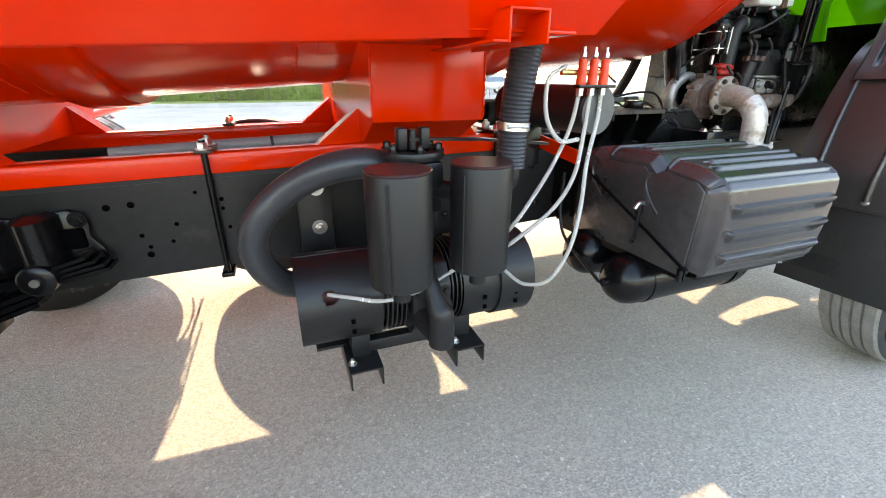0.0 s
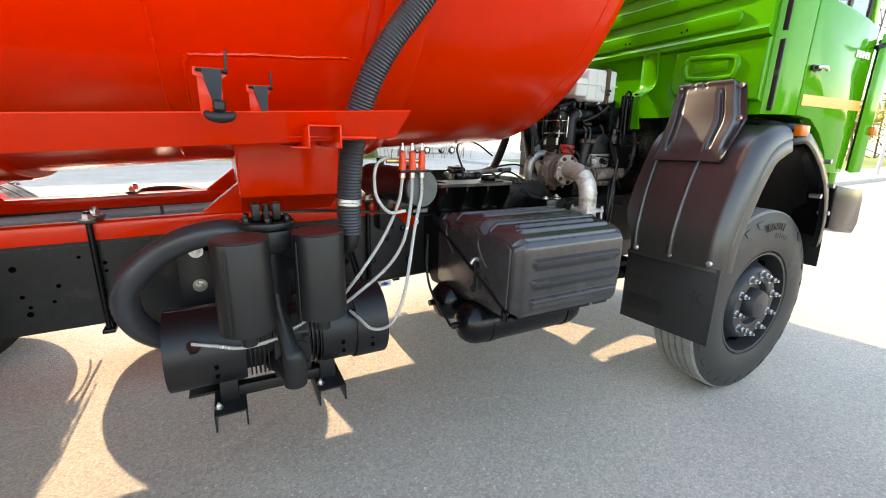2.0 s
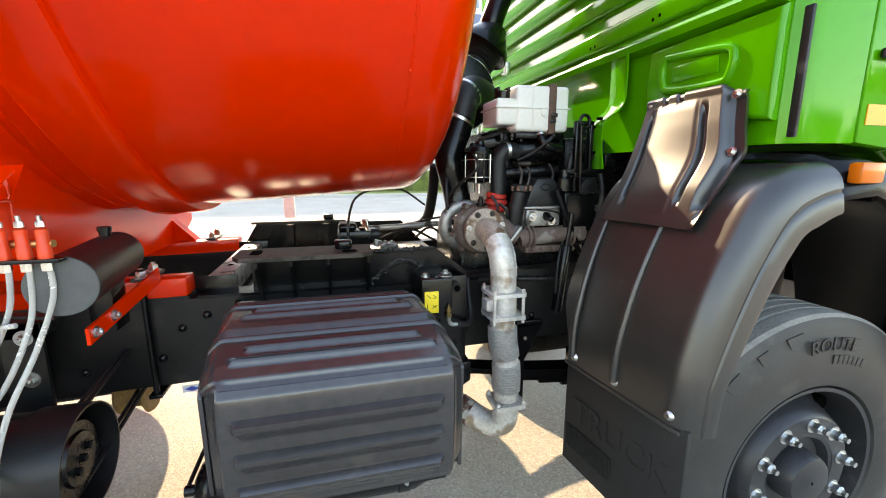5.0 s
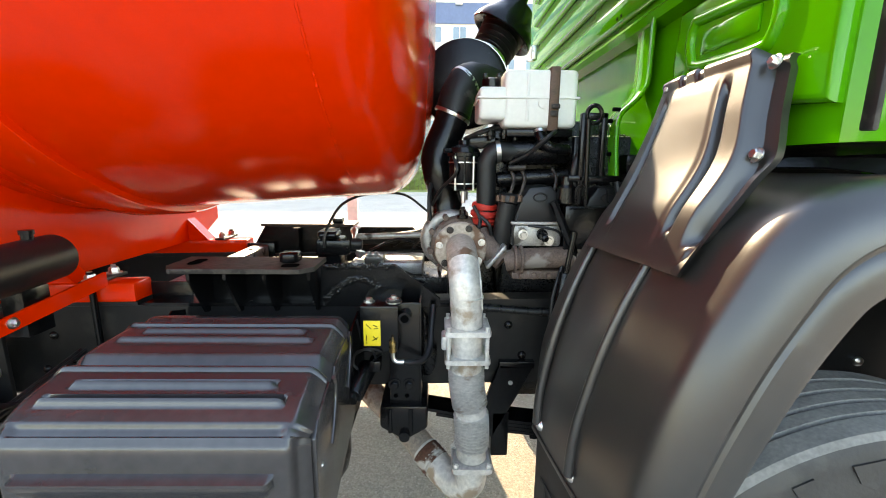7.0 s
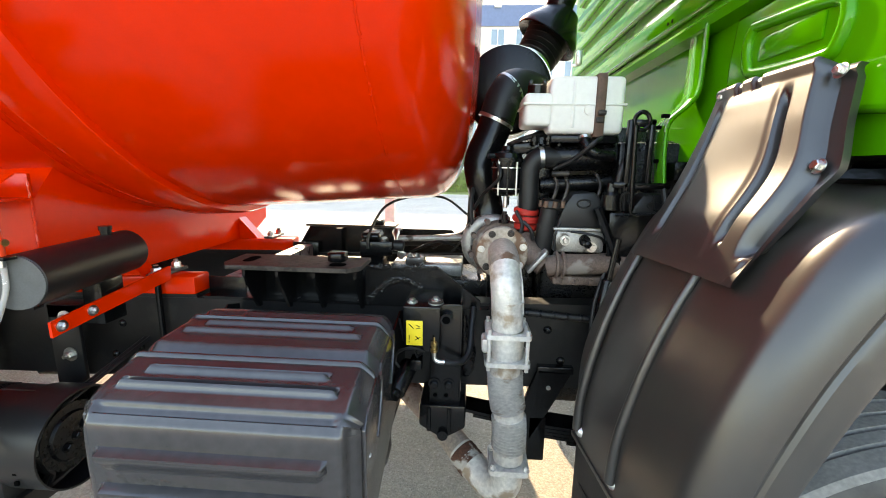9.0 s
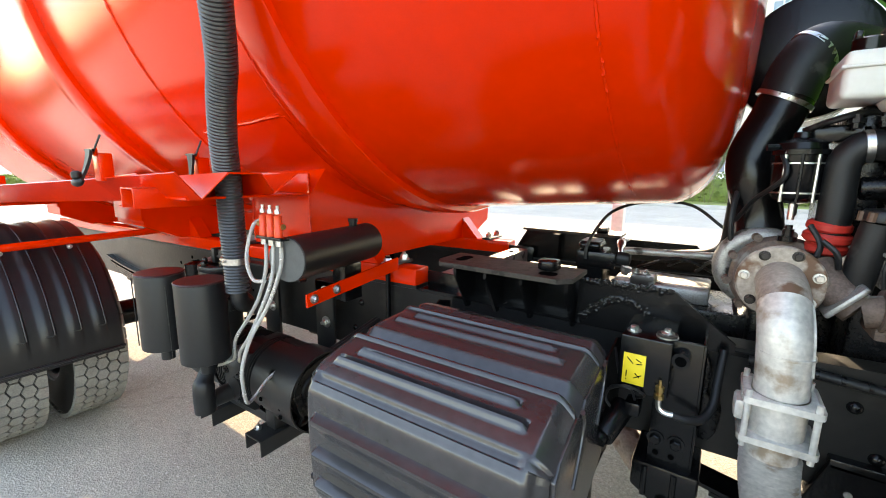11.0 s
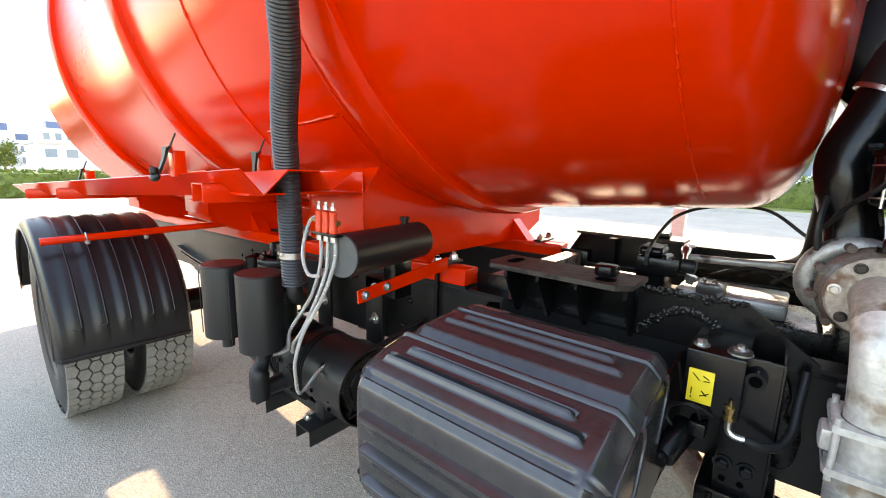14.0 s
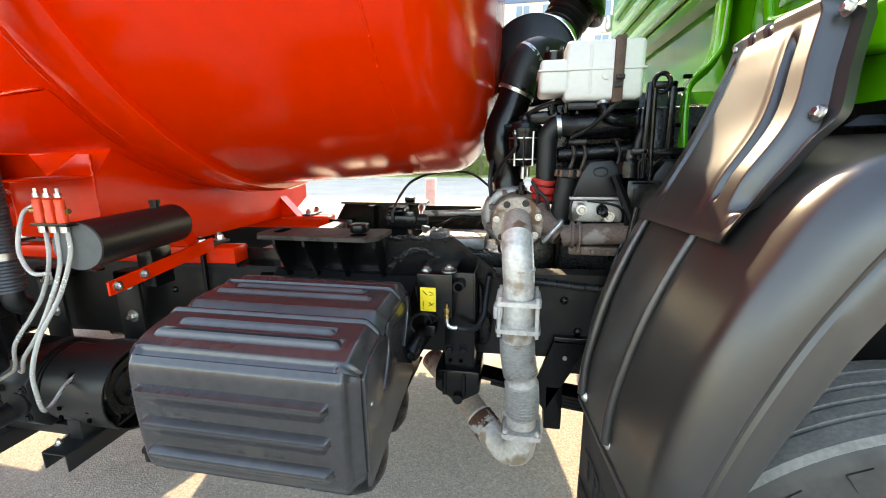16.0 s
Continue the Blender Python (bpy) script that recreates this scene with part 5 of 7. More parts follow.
ebox("radiator_shroud", .35, .42, -.0, .9, .8, 1.5, material=BLACK)
ebox("cab_cross_tube", -.25, -.19, .0, .9, 1.44, 1.5, material=BLACK)
ebox("gearbox", -1.64, -.62, .3, .6, .65, 1.02)
ebox("gear_cover", -1.2, -.9, .34, .56, 1.02, 1.07, material=ALU, bevel=.01)
ebox("clutch_housing", -.80, -.62, .22, .68, .62, 1.12)
part("gearbox_lid", box(B(), -1.60, -1.475, .36, .56, 1.02, 1.045, .006), ALU, eng, "bare cast gearbox lid")
part("gearbox_lid", box(B(), -1.462, -1.37, .38, .56, 1.02, 1.048, .006), ALU, eng, "bare cast gearbox lid")
ebox("shift_tower", -1.33, -1.23, .33, .46, 1.02, 1.165, material=BLACK, bevel=.012)
bm = B()
box(bm, -1.32, -1.186, .295, .303, 1.11, 1.168, .006)
sp_ = part("shift_plate", bm, BLACK, eng)
for x in (-1.30, -1.25, -1.20):
    part("plate_bolt", hexnut(B(), (x, .295, 1.135), (0, -1, 0), .009, .007, .004), BLACK, sp_)
bm = B()
box(bm, -1.325, -1.245, .325, .43, 1.165, 1.198, .016, segs=3)
part("shift_cap", bm, BLACK, eng, "glossy black rounded cap")
bm = B()
box(bm, -1.318, -1.252, .335, .42, 1.196, 1.2005, .003)
part("cap_top", bm, ALU, eng, "pale metallic cap top")
part("selector_head", lathe(B(), (-1.185, .33, 1.15), (-1.14, .33, 1.147), [(0, .015), (0, .022), (.03, .024), (.042, .018), (.045, .004)], 18), RUBBER, eng)
part("ball_joint", lathe(B(), (-1.19, .40, 1.155), (-1.207, .5, 1.19), [(0, .008), (.02, .008), (.05, .009), (.06, .015), (.085, .017), (.1, .010)], 14), ZINC, eng, "bright zinc ball joint")
part("joint_nut", hexnut(B(), (-1.207, .5, 1.185), (.9, .1, .3), .011, .012, .016), ZINC, eng)
part("shift_rod", cyl(B(), (-1.20, .5, 1.15), (-.80, .5, 1.165), .014, 14), ALU, eng, "bright drawn steel rod")
bm = B()
box(bm, -1.14, -1.06, .33, .42, 1.06, 1.10, .012)
part("linkage_clamp", bm, ALU, eng)
for x in (-1.12, -1.09):
    part("clamp_bolt", hexnut(B(), (x, .35, 1.10), (0, 0, 1), .009, .009, .006), ZINC, eng)
part("union_cluster", lathe(B(), (-1.16, .34, 1.09), (-1.15, .34, 1.13), [(0, .012), (.012, .012), (.012, .018), (.03, .018), (.03, .008)], 8), ZINC, eng)
part("breather_hose", tube(B(), spline([(-1.285, .29, 1.14), (-1.284, .30, 1.19), (-1.268, .38, 1.255), (-1.235, .46, 1.305), (-1.15, .55, 1.335), (-1.0, .62, 1.33), (-.88, .6, 1.25)], 8), .0058, 8), RUBBER, eng)
part("coolant_hose", tube(B(), spline([(-1.22, .6, 1.12), (-1.0, .62, 1.13), (-.88, .6, 1.17), (-.86, .52, 1.3), (-.86, .45, 1.45)], 8), .026, 14), RUBBER, eng)
for pts in ([(-1.15, .55, 1.08), (-1.0, .45, 1.15), (-.85, .5, 1.08)], [(-1.05, .6, 1.09), (-.92, .55, 1.17), (-.8, .4, 1.2), (-.78, .3, 1.1)], [(-.95, .5, 1.1), (-.9, .4, 1.16), (-.85, .3, 1.12), (-.83, .2, 1.05)]):
    part("wire", tube(B(), spline(pts, 8), .006, 6), RUBBER, eng)

# air intake
air = thing("air_intake", (-.8, .3, 1.3), "black air intake pipe with steel clamps and a corrugated boot", "air intake")
part("pipe", tube(B(), spline([(-.80, .24, 1.24), (-.81, .26, 1.33), (-.835, .26, 1.43), (-.84, .27, 1.50), (-.80, .29, 1.60), (-.78, .30, 1.66)], 8), lambda s: .058 + .006 * s, 20), BLACK, air)
part("upper_pipe", tube(B(), spline([(-.785, .30, 1.65), (-.765, .31, 1.72), (-.73, .33, 1.77), (-.68, .38, 1.78), (-.62, .46, 1.78)], 8), .067, 20), RUBBER, air)
for p0, p1 in (((-.79, .30, 1.64), (-.783, .3, 1.655)), ((-.745, .325, 1.757), (-.735, .33, 1.765))):
    part("clamp", lathe(B(), p0, p1, [(0, .066), (0, .071), (.012, .071), (.012, .066)], 24), ZINC, air)
part("filter_drum", lathe(B(), (-.735, .48, 1.79), (-.70, .90, 1.79), [(0, .01), (0, .165), (.006, .178), (.02, .178), (.03, .17), (.4, .17), (.4, .01)], 40), BLACK, air)
part("drum_ring", lathe(B(), (-.733, .50, 1.79), (-.70, .90, 1.79), [(0, .17), (0, .183), (.015, .183), (.015, .17)], 40), ZINC, air)
part("boot_neck", tube(B(), [(-.675, .60, 1.855), (-.650, .61, 1.89), (-.622, .622, 1.932)], .078, 24), RUBBER, air)
part("boot", tube(B(), even(spline([(-.632, .617, 1.917), (-.602, .635, 1.962), (-.57, .65, 2.015), (-.545, .66, 2.06)], 8), .004), lambda s: .080 + .016 * s + .009 * math.cos(2 * math.pi * 6.5 * s), 28), RUBBER, air, "corrugated rubber boot")
part("boot_clamp", lathe(B(), (-.634, .615, 1.914), (-.627, .62, 1.925), [(-.003, .078), (-.003, .091), (.013, .091), (.013, .078)], 28), ZINC, air)
part("clamp_screw", cyl(B(), (-.712, .60, 1.975), (-.70, .575, 1.955), .009, 10), ZINC, air)
part("cup", lathe(B(), (-.568, .652, 2.025), (-.508, .656, 2.12), [(.03, .10), (.004, .128), (0, .138), (.004, .143), (.03, .138), (.06, .12), (.09, .10), (.115, .084), (.14, .072)], 32, False), BLACK, air, "flared black rain cup")
part("snorkel", tube(B(), spline([(-.535, .655, 2.085), (-.525, .648, 2.13), (-.512, .64, 2.18), (-.472, .645, 2.28), (-.43, .65, 2.4), (-.38, .65, 2.7), (-.36, .65, 3.0)], 6), lambda s: .076 - .017 * smooth01(0, .15, s), 22), BLACK, air)
bm = B()
box(bm, -.425, -.40, .655, .69, 1.93, 1.99, .003)
box(bm, -.44, -.41, .662, .68, 1.925, 1.935, .002)
part("latch", bm, ZINC, air, "wire latch holding the rain cup to the cab")

# coolant reservoir
res = thing("coolant_reservoir", (-.54, .17, 1.6), "white plastic coolant reservoir held by a brown strap", "coolant reservoir")
bm = B()
box(bm, -.634, -.402, .04, .215, 1.582, 1.757, .015, segs=3)
part("bottle", bm, WHITEP, res)
bm = B()
box(bm, -.712, -.62, .0425, .2125, 1.605, 1.706, .014, segs=3)
part("filler_end", bm, WHITEP, res)
bm = B()
box(bm, -.718, -.396, .035, .22, 1.668, 1.675, .003)
part("mould_seam", bm, WHITEP, res)
bm = B()
box(bm, -.565, -.555, .0375, .05, 1.60, 1.745, .003)
part("mould_rib", bm, WHITEP, res)
bm = B()
box(bm, -.493, -.463, .031, .224, 1.572, 1.764, .004)
str_ = part("strap", bm, BROWN, res)
bm = B()
box(bm, -.491, -.467, .022, .031, 1.615, 1.632, .003)
box(bm, -.488, -.462, .018, .03, 1.637, 1.652, .004)
part("buckle", bm, WORN, str_)
part("plug_disc", cyl(B(), (-.512, .041, 1.654), (-.512, .034, 1.654), .015, 18), WHITEP, res)
cap_ = part("cap", lathe(B(), (-.668, .10, 1.704), (-.668, .10, 1.75), [(0, .026), (.004, .031), (.03, .031), (.034, .024), (.035, .002)], 18), BLACK, res)
for dx in (-.022, .022):
    bm = B()
    box(bm, -.668 + dx - .006, -.668 + dx + .006, .08, .12, 1.734, 1.752, .003)
    part("cap_wing", bm, BLACK, cap_)
part("bleed_cap", lathe(B(), (-.565, .13, 1.756), (-.565, .13, 1.765), [(0, .03), (.006, .03), (.009, .024), (.009, .002)], 16), BLACK, res)
out_ = part("outlet", tube(B(), spline([(-.512, .075, 1.585), (-.512, .06, 1.56), (-.495, .045, 1.53), (-.465, .045, 1.518), (-.42, .06, 1.515)], 6), .018, 12), IRON, res)
part("outlet_clamp", lathe(B(), (-.512, .066, 1.575), (-.512, .063, 1.567), [(0, .019), (0, .022), (.01, .022), (.01, .019)], 16), ZINC, out_)
bm = B()
box(bm, -.62, -.405, .06, .20, 1.555, 1.58, .005)
part("shelf", bm, BLACK, res)

# ---- front suspension ----
spr = thing("leaf_spring", (0, .05, .55), "stack of black steel leaf springs under the chassis rail", "leaf spring")
for ya in (-.02, 2 * CY - .07):
    for k in range(7):
        h = .95 - .11 * k
        bm = B()
        rows = [[(x * h, ya, .50 + .11 * (x * h) ** 2 + .055 - .013 * k), (x * h, ya + .09, .50 + .11 * (x * h) ** 2 + .055 - .013 * k)] for x in [i / 10 for i in range(-10, 11)]]
        strip(bm, rows, .011)
        part("leaf", bm, BLACK, spr)
for x in (-.62, -.3):
    bm = B()
    box(bm, x - .03, x + .03, -.03, .08, .46, .63, .005)
    part("clip", bm, BLACK, spr)
bm = B()
prism(bm, [(-.629, .804), (-.514, .798), (-.56, .70), (-.648, .529), (-.70, .60)], 'y', -.03, -.012, .003)
part("hanger_plate", bm, BLACK, spr, smooth=False)
bm = B()
box(bm, -.63, -.51, -.03, .0, .79, .815, .004)
part("hanger_shelf", bm, BLACK, spr)
part("hanger_hole", cyl(B(), (-.59, -.032, .74), (-.59, -.028, .74), .008, 10), ZINC, spr)
part("axle_beam", cyl(B(), (0, -.4, .5), (0, 2 * CY + .4, .5), .06, 16), BLACK, spr)

# ---- wheels ----
NUT = hexnut(B(), (0, 0, 0), (0, -1, 0), .016, .026, .016, 1.45)
NUT_ME = bpy.data.meshes.new("wheel_nut")
NUT.to_mesh(NUT_ME)
NUT_ME.materials.append(ZINC)


def wheel(x, y_out, width, label, category, front=True, s=-1, group="wheels"):
    """A tyre on a steel disc; y_out: its outer face; s: -1 when that looks towards -y."""
    RT = .515
    w = thing("wheel", (x, y_out - s * width / 2, RT), label, category, group)
    p0, p1 = (x, y_out, RT), (x, y_out - s * width, RT)
    g = .007
    tread = [(0.03, RT - .012), (.04, RT - .002)]
    if front:
        for k in range(4):
            c = .045 + (k + 1) * (width - .09) / 5
            tread += [(c - .006, RT), (c - .004, RT - .012), (c + .004, RT - .012), (c + .006, RT)]
    tread += [(width - .04, RT - .002), (width - .03, RT - .012)]
    side = [(.030, .292), (.012, .30), (.004, .33), (0, .38), (.004, .42), (.012, .455), (.018, .47), (.02, .485)]
    part("tyre", lathe(B(), p0, p1, side + tread[:1], 96, cap=False), TYRE, w, "dusty black tyre sidewall")
    part("tread", lathe(B(), p0, p1, tread, 96, cap=False), LIT_TREAD if front else RUBBER, w, "tread coloured pale for sunlit bounce" if front else "")
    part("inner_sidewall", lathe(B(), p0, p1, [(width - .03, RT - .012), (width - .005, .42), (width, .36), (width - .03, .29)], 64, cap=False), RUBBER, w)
    if front:
        rim = [(.028, .292), (.016, .290), (.018, .278), (.07, .27), (.12, .262), (.115, .25), (.09, .228), (.05, .21), (.028, .20), (.02, .19), (.02, .14), (.02, .135)]
    else:
        rim = [(.028, .292), (.02, .29), (.03, .27), (.12, .255), (.17, .24), (.18, .14), (.18, .135)]
    rm = part("rim", lathe(B(), p0, p1, rim, 64, cap=False), RIMPAINT, w, "black-painted steel disc wheel")
    off = .02 if front else .16
    part("hub", lathe(B(), (x, y_out - s * off, RT), (x, y_out + s * 1.0, RT), [(-.06, .14), (0, .14), (-.004, .125), (-.03, .115), (-.032, .085), (.02, .08), (.032, .072), (.036, .058), (.038, .005)], 40, cap=False), RIMPAINT, w)
    if front:
        for k in range(10):
            a = 2 * math.pi * k / 10 + .2
            n = new("wheel_nut", NUT_ME)
            n.parent = w
            n.location = (.1675 * math.cos(a), y_out - s * .02 - w.location.y, .1675 * math.sin(a))
        for k in range(8):
            a = 2 * math.pi * k / 8 + .1
            part("hand_hole", lathe(B(), (x + .234 * math.cos(a), y_out - s * .11, RT + .234 * math.sin(a)), (x + .234 * math.cos(a), y_out - s * .085, RT + .234 * math.sin(a)), [(0, .025), (.025, .025)], 16), INK_SHADE, rm)
    return w


fw = wheel(0.0, -.74, .285, "front truck wheel with black rim, chrome nuts and dusty tyre", "truck wheel")
# letters moulded on the sidewall
cu = bpy.data.curves.new("letters", 'FONT')
cu.body, cu.size, cu.extrude, cu.align_x = "ROUTE", .058, .002, 'CENTER'
tmp = new("letters", cu)
me = bpy.data.meshes.new_from_object(tmp)
bpy.data.objects.remove(tmp)
for v in me.vertices:      # bend the word round the wheel
    a = -.04 - v.co.x / .44
    rr = .415 + v.co.y
    v.co = Vector((-math.sin(a) * -rr * -1, -v.co.z, math.cos(a) * rr))
me.materials.append(mat("raised_rubber", (.02, .02, .02), .55))
lt = new("tyre_letters", me)
lt.parent = fw
lt.location = (0, -.741 - fw.location.y, 0)
for k in range(7):         # second moulded word, worn past reading
    a = -.07 - .05 * k
    bm = B()
    box(bm, -.008, .008, -.0015, .0015, .375, .40, .001, Matrix.Translation((0, -.7415, .515)) @ Matrix.Rotation(-a, 4, 'Y'))
    part("worn_mark", bm, TYRE, fw)

for k in range(26):        # raised blocks round the shoulder
    a = 2 * math.pi * k / 26
    if abs((a - .25 + math.pi) % (2 * math.pi) - math.pi) < .45:
        continue
    q = .062 if k % 2 else .040
    vs = [(math.sin(a + da) * rr, math.cos(a + da) * rr, d) for rr, da, d in ((.478, -q, .017), (.478, q, .017), (.448, q * .7, .010), (.436, -q * .2, .006), (.450, -q * .9, .010))]
    bm = B()
    lo = [bm.verts.new((x, -.737 + d, .515 + z)) for x, z, d in vs]
    hi = [bm.verts.new((x, -.7415 + d, .515 + z)) for x, z, d in vs]
    bm.faces.new(hi)
    for j in range(5):
        bm.faces.new((lo[j], lo[(j + 1) % 5], hi[(j + 1) % 5], hi[j]))
    part("shoulder_block", fix(bm), TYRE, fw, smooth=False)

wheel(0.0, 2 * CY + .74, .285, "front truck wheel with black rim and dusty tyre", "truck wheel", s=1)


def block_tread(w_ob, x, y0, y1, seed):
    """Chunky blocks with zigzag gaps round a driven tyre."""
    r_, R_ = random.Random(seed), .524
    bm = B()
    n, cols = 46, 5
    cw = (y1 - y0 - .02) / cols
    st = 2 * math.pi / n
    for c in range(cols):
        for k in range(n):
            a0 = st * (k + (.5 if c % 2 else 0)) + r_.uniform(-.02, .02) * st
            am, a1 = a0 + st * .45, a0 + st * .90
            ya, yb = y0 + .010 + c * cw + .0035, y0 + .010 + (c + 1) * cw - .0035
            la, lb = (.007 if c else 0), (.007 if c < cols - 1 else 0)
            ring = ((a0, ya + la), (am, ya - la), (a1, ya + la), (a1, yb - lb), (am, yb + lb), (a0, yb - lb))
            vs = [[bm.verts.new((x + math.cos(a) * rr, y, .515 + math.sin(a) * rr)) for a, y in ring] for rr in (.50, R_)]
            for q in range(6):
                bm.faces.new((vs[0][q], vs[0][(q + 1) % 6], vs[1][(q + 1) % 6], vs[1][q]))
            bm.faces.new(vs[1])
    fix(bm)
    part("tread_block", bm, LIT_TREAD, w_ob, "tread blocks with sunlit bounce in their pale colour", smooth=False)["kind"] = "stuff"


RX = -4.08
for y_out, s in ((-.968, -1), (-.628, -1), (2 * CY + .968, 1), (2 * CY + .628, 1)):
    w = wheel(RX, y_out, .262, "rear twin truck wheel with deep block tread", "truck wheel", front=False, s=s)
    if s < 0:
        block_tread(w, RX, y_out, y_out + .262, int(y_out * 100))
bm = B()
ax = thing("rear_axle", (RX, CY, .51), "black rear axle with leaf springs and bracket", "axle")
cyl(bm, (RX, -.5, .51), (RX, 2 * CY + .5, .51), .08, 20)
part("axle_tube", bm, BLACK, ax)
part("differential", lathe(B(), (RX - .2, CY, .51), (RX + .25, CY, .51), [(0, .05), (.05, .15), (.15, .2), (.3, .19), (.4, .1), (.45, .06)], 24), BLACK, ax)
for k in range(8):
    h = .75 - .07 * k
    bm = B()
    strip(bm, [[(RX + x * h, -.04, .60 + .12 * (x * h) ** 2 - .014 * k + .1), (RX + x * h, .05, .60 + .12 * (x * h) ** 2 - .014 * k + .1)] for x in [i / 8 for i in range(-8, 9)]], .012)
    part("leaf", bm, BLACK, ax)
# front hanger casting of the rear spring
hg = thing("spring_hanger", (-3.4, -.05, .8), "black cast spring hanger bolted to the chassis rail", "spring hanger")
bm = B()
prism(bm, [(-3.52, .885), (-3.49, .905), (-3.44, .90), (-3.33, .915), (-3.30, .905), (-3.285, .87), (-3.29, .83), (-3.265, .79), (-3.262, .755), (-3.29, .73), (-3.52, .70)], 'y', -.022, -.001, .006)
part("flange", bm, BLACK, hg)
for x, z in ((-3.495, .88), (-3.309, .885), (-3.28, .765)):
    part("flange_bolt", hexnut(B(), (x, -.022, z), (0, -1, 0), .016, .013, .006), BLACK, hg)
bm = B()
rows = []
for k in range(13):
    a = math.pi * k / 12
    rows.append([(-3.397 - .05 * math.cos(a), -.022 - .095 * math.sin(a), z) for z in (.765, .80, .85, .885, .905)])
for r_ in rows:
    r_.append((r_[-1][0] * .5 - 3.397 * .5, r_[-1][1] * .5 - .011, .918))
strip(bm, rows, .008)
part("hood", bm, BLACK, hg)
part("eye", lathe(B(), (-3.402, -.135, .748), (-3.402, -.02, .748), [(0, .004), (0, .014), (.002, .014), (.002, .036), (.008, .044), (.11, .046)], 28), BLACK, hg)
part("eye_pin", lathe(B(), (-3.402, -.142, .748), (-3.402, -.13, .748), [(0, .004), (0, .011), (.012, .011)], 12), ZINC, hg)
bm = B()
box(bm, -3.36, -3.30, -.04, -.022, .80, .86, .006)
part("hood_gap", bm, INK_SHADE, hg)
for k in range(4):
    bm = B()
    L = (.16, .15, .13, .11)[k]
    strip(bm, [[(-3.40 + L * q, y, .728 + .012 * k * 1.1 + .03 * q) for y in (-.105, -.03)] for q in (0, .5, 1)], .010)
    part("leaf_end", bm, BLACK, hg)
for k in range(3):
    bm = B()
    strip(bm, [[(-3.43 - .35 * q, y, .715 - .020 * k - .11 * q) for y in (-.105, -.03)] for q in (0, .33, .66, 1)], .013)
    part("spring_leaf", bm, BLACK, hg)
bm = B()
box(bm, -3.575, -3.54, -.12, -.015, .59, .70, .006)
part("spring_clip", bm, BLACK, hg)
part("clip_bolt", hexnut(B(), (-3.557, -.12, .60), (0, -1, 0), .014, .012, .006), BLACK, hg)

# rear mudguards
for s, y0, y1 in ((1, -.995, -.395), (-1, 2 * CY + .25, 2 * CY + 1.05)):
    rf = thing("rear_mudguard", (RX, (y0 + y1) / 2, 1.0), "black ribbed plastic rear mudguard on a red tube", "mudguard", "rear mudguards")
    rows = []
    for k in range(33):
        a = radians(-3 + 173 * k / 32) if s > 0 else radians(30 + 140 * k / 32)
        rr = .60
        row = []
        W = y1 - y0
        for j in range(97):
            d = W * j / 96
            e = min(d, W - d)
            dr = -.06 * max(0.0, 1 - e / .03) ** 2
            ph = ((d - .05) / ((W - .1) / 5)) % 1.0       # five raised bands with a sharp inner edge
            if .05 < d < W - .05:
                dr += .008 * smooth01(.06, .42, ph) * (1 - smooth01(.62, .67, ph)) * smooth01(8, 14, math.degrees(a))
            row.append((RX - .06 + math.cos(a) * (rr + .06 + dr), y0 + d, .52 + math.sin(a) * (rr + .01 + dr)))
        rows.append(row)
    bm = B()
    strip(bm, rows, .004)
    part("shell", bm, GUARD, rf)

    def on_guard(deg, d, lift=0.0):
        a = radians(deg)
        return Vector((RX - .06 + math.cos(a) * (.66 + lift), y0 + d, .52 + math.sin(a) * (.61 + lift)))
    for q in range(5):
        d = .05 + (y1 - y0 - .1) / 5 * (q + .64)
        part("bead", tube(B(), [on_guard(12, d - .035, .001), on_guard(11.6, d - .012, .004)] + [on_guard(12 + 7 * k, d, .007) for k in range(18)], .0042, 8), GUARD, rf)
    part("lower_lip", tube(B(), [on_guard(-1, .02 + (y1 - y0 - .04) * k / 12, .002) for k in range(13)], .008, 10), GUARD, rf)
    part("outer_lip", tube(B(), [on_guard(-2 + 6 * k, .004 if s > 0 else y1 - y0 - .004, -.052) for k in range(28)], .007, 8), GUARD, rf)
    yb0, yb1 = (y0 + .03, .02) if s > 0 else (2 * CY - .02, y1)
    part("carrier_tube", cyl(B(), (-3.70, yb0, 1.055), (-3.66, yb1, 1.085), .019, 16), RED, rf, "red steel carrier tube")
    for y in ((-.79, -.535) if s > 0 else (1.45, 1.7)):
        part("clip", tube(B(), [Vector((-3.695, y, 1.062)) + Vector((.022 * math.cos(a / 8 * math.pi), 0, .022 * math.sin(a / 8 * math.pi))) for a in range(0, 17)], .004, 6), ZINC, rf)
        part("clip_nut", hexnut(B(), (-3.672, y, 1.04), (1, 0, -.3), .008, .01, .008), ZINC, rf)

# spare wheel on the far side
sp = wheel(-2.86, 2 * CY + .55, .25, "spare truck tyre hung on the far side of the chassis", "spare wheel", front=False, s=1, group="")
sp.location.z, sp.scale = .565, (.94, .94, .94)
bm = B()
cyl(bm, (-2.86, 2 * CY - .02, .515), (-2.86, 2 * CY + .5, .515), .05, 16)
box(bm, -2.90, -2.82, 2 * CY - .02, 2 * CY + .02, .47, .9, .004)
part("carrier_arm", bm, BLACK, sp)
# Unseen block, added for the shadow edges on the ground under the truck.
ft = thing("far_shadow_block", (-1.25, 1.25, .36), "unseen black block on the far side, added for its ground shadow", "fuel tank")
bm = B()
box(bm, -1.72, -.79, 2 * CY + .004, 2 * CY + .70, .36, .94, .06, segs=3)
part("vessel", bm, BLACK, ft)
bm = B()
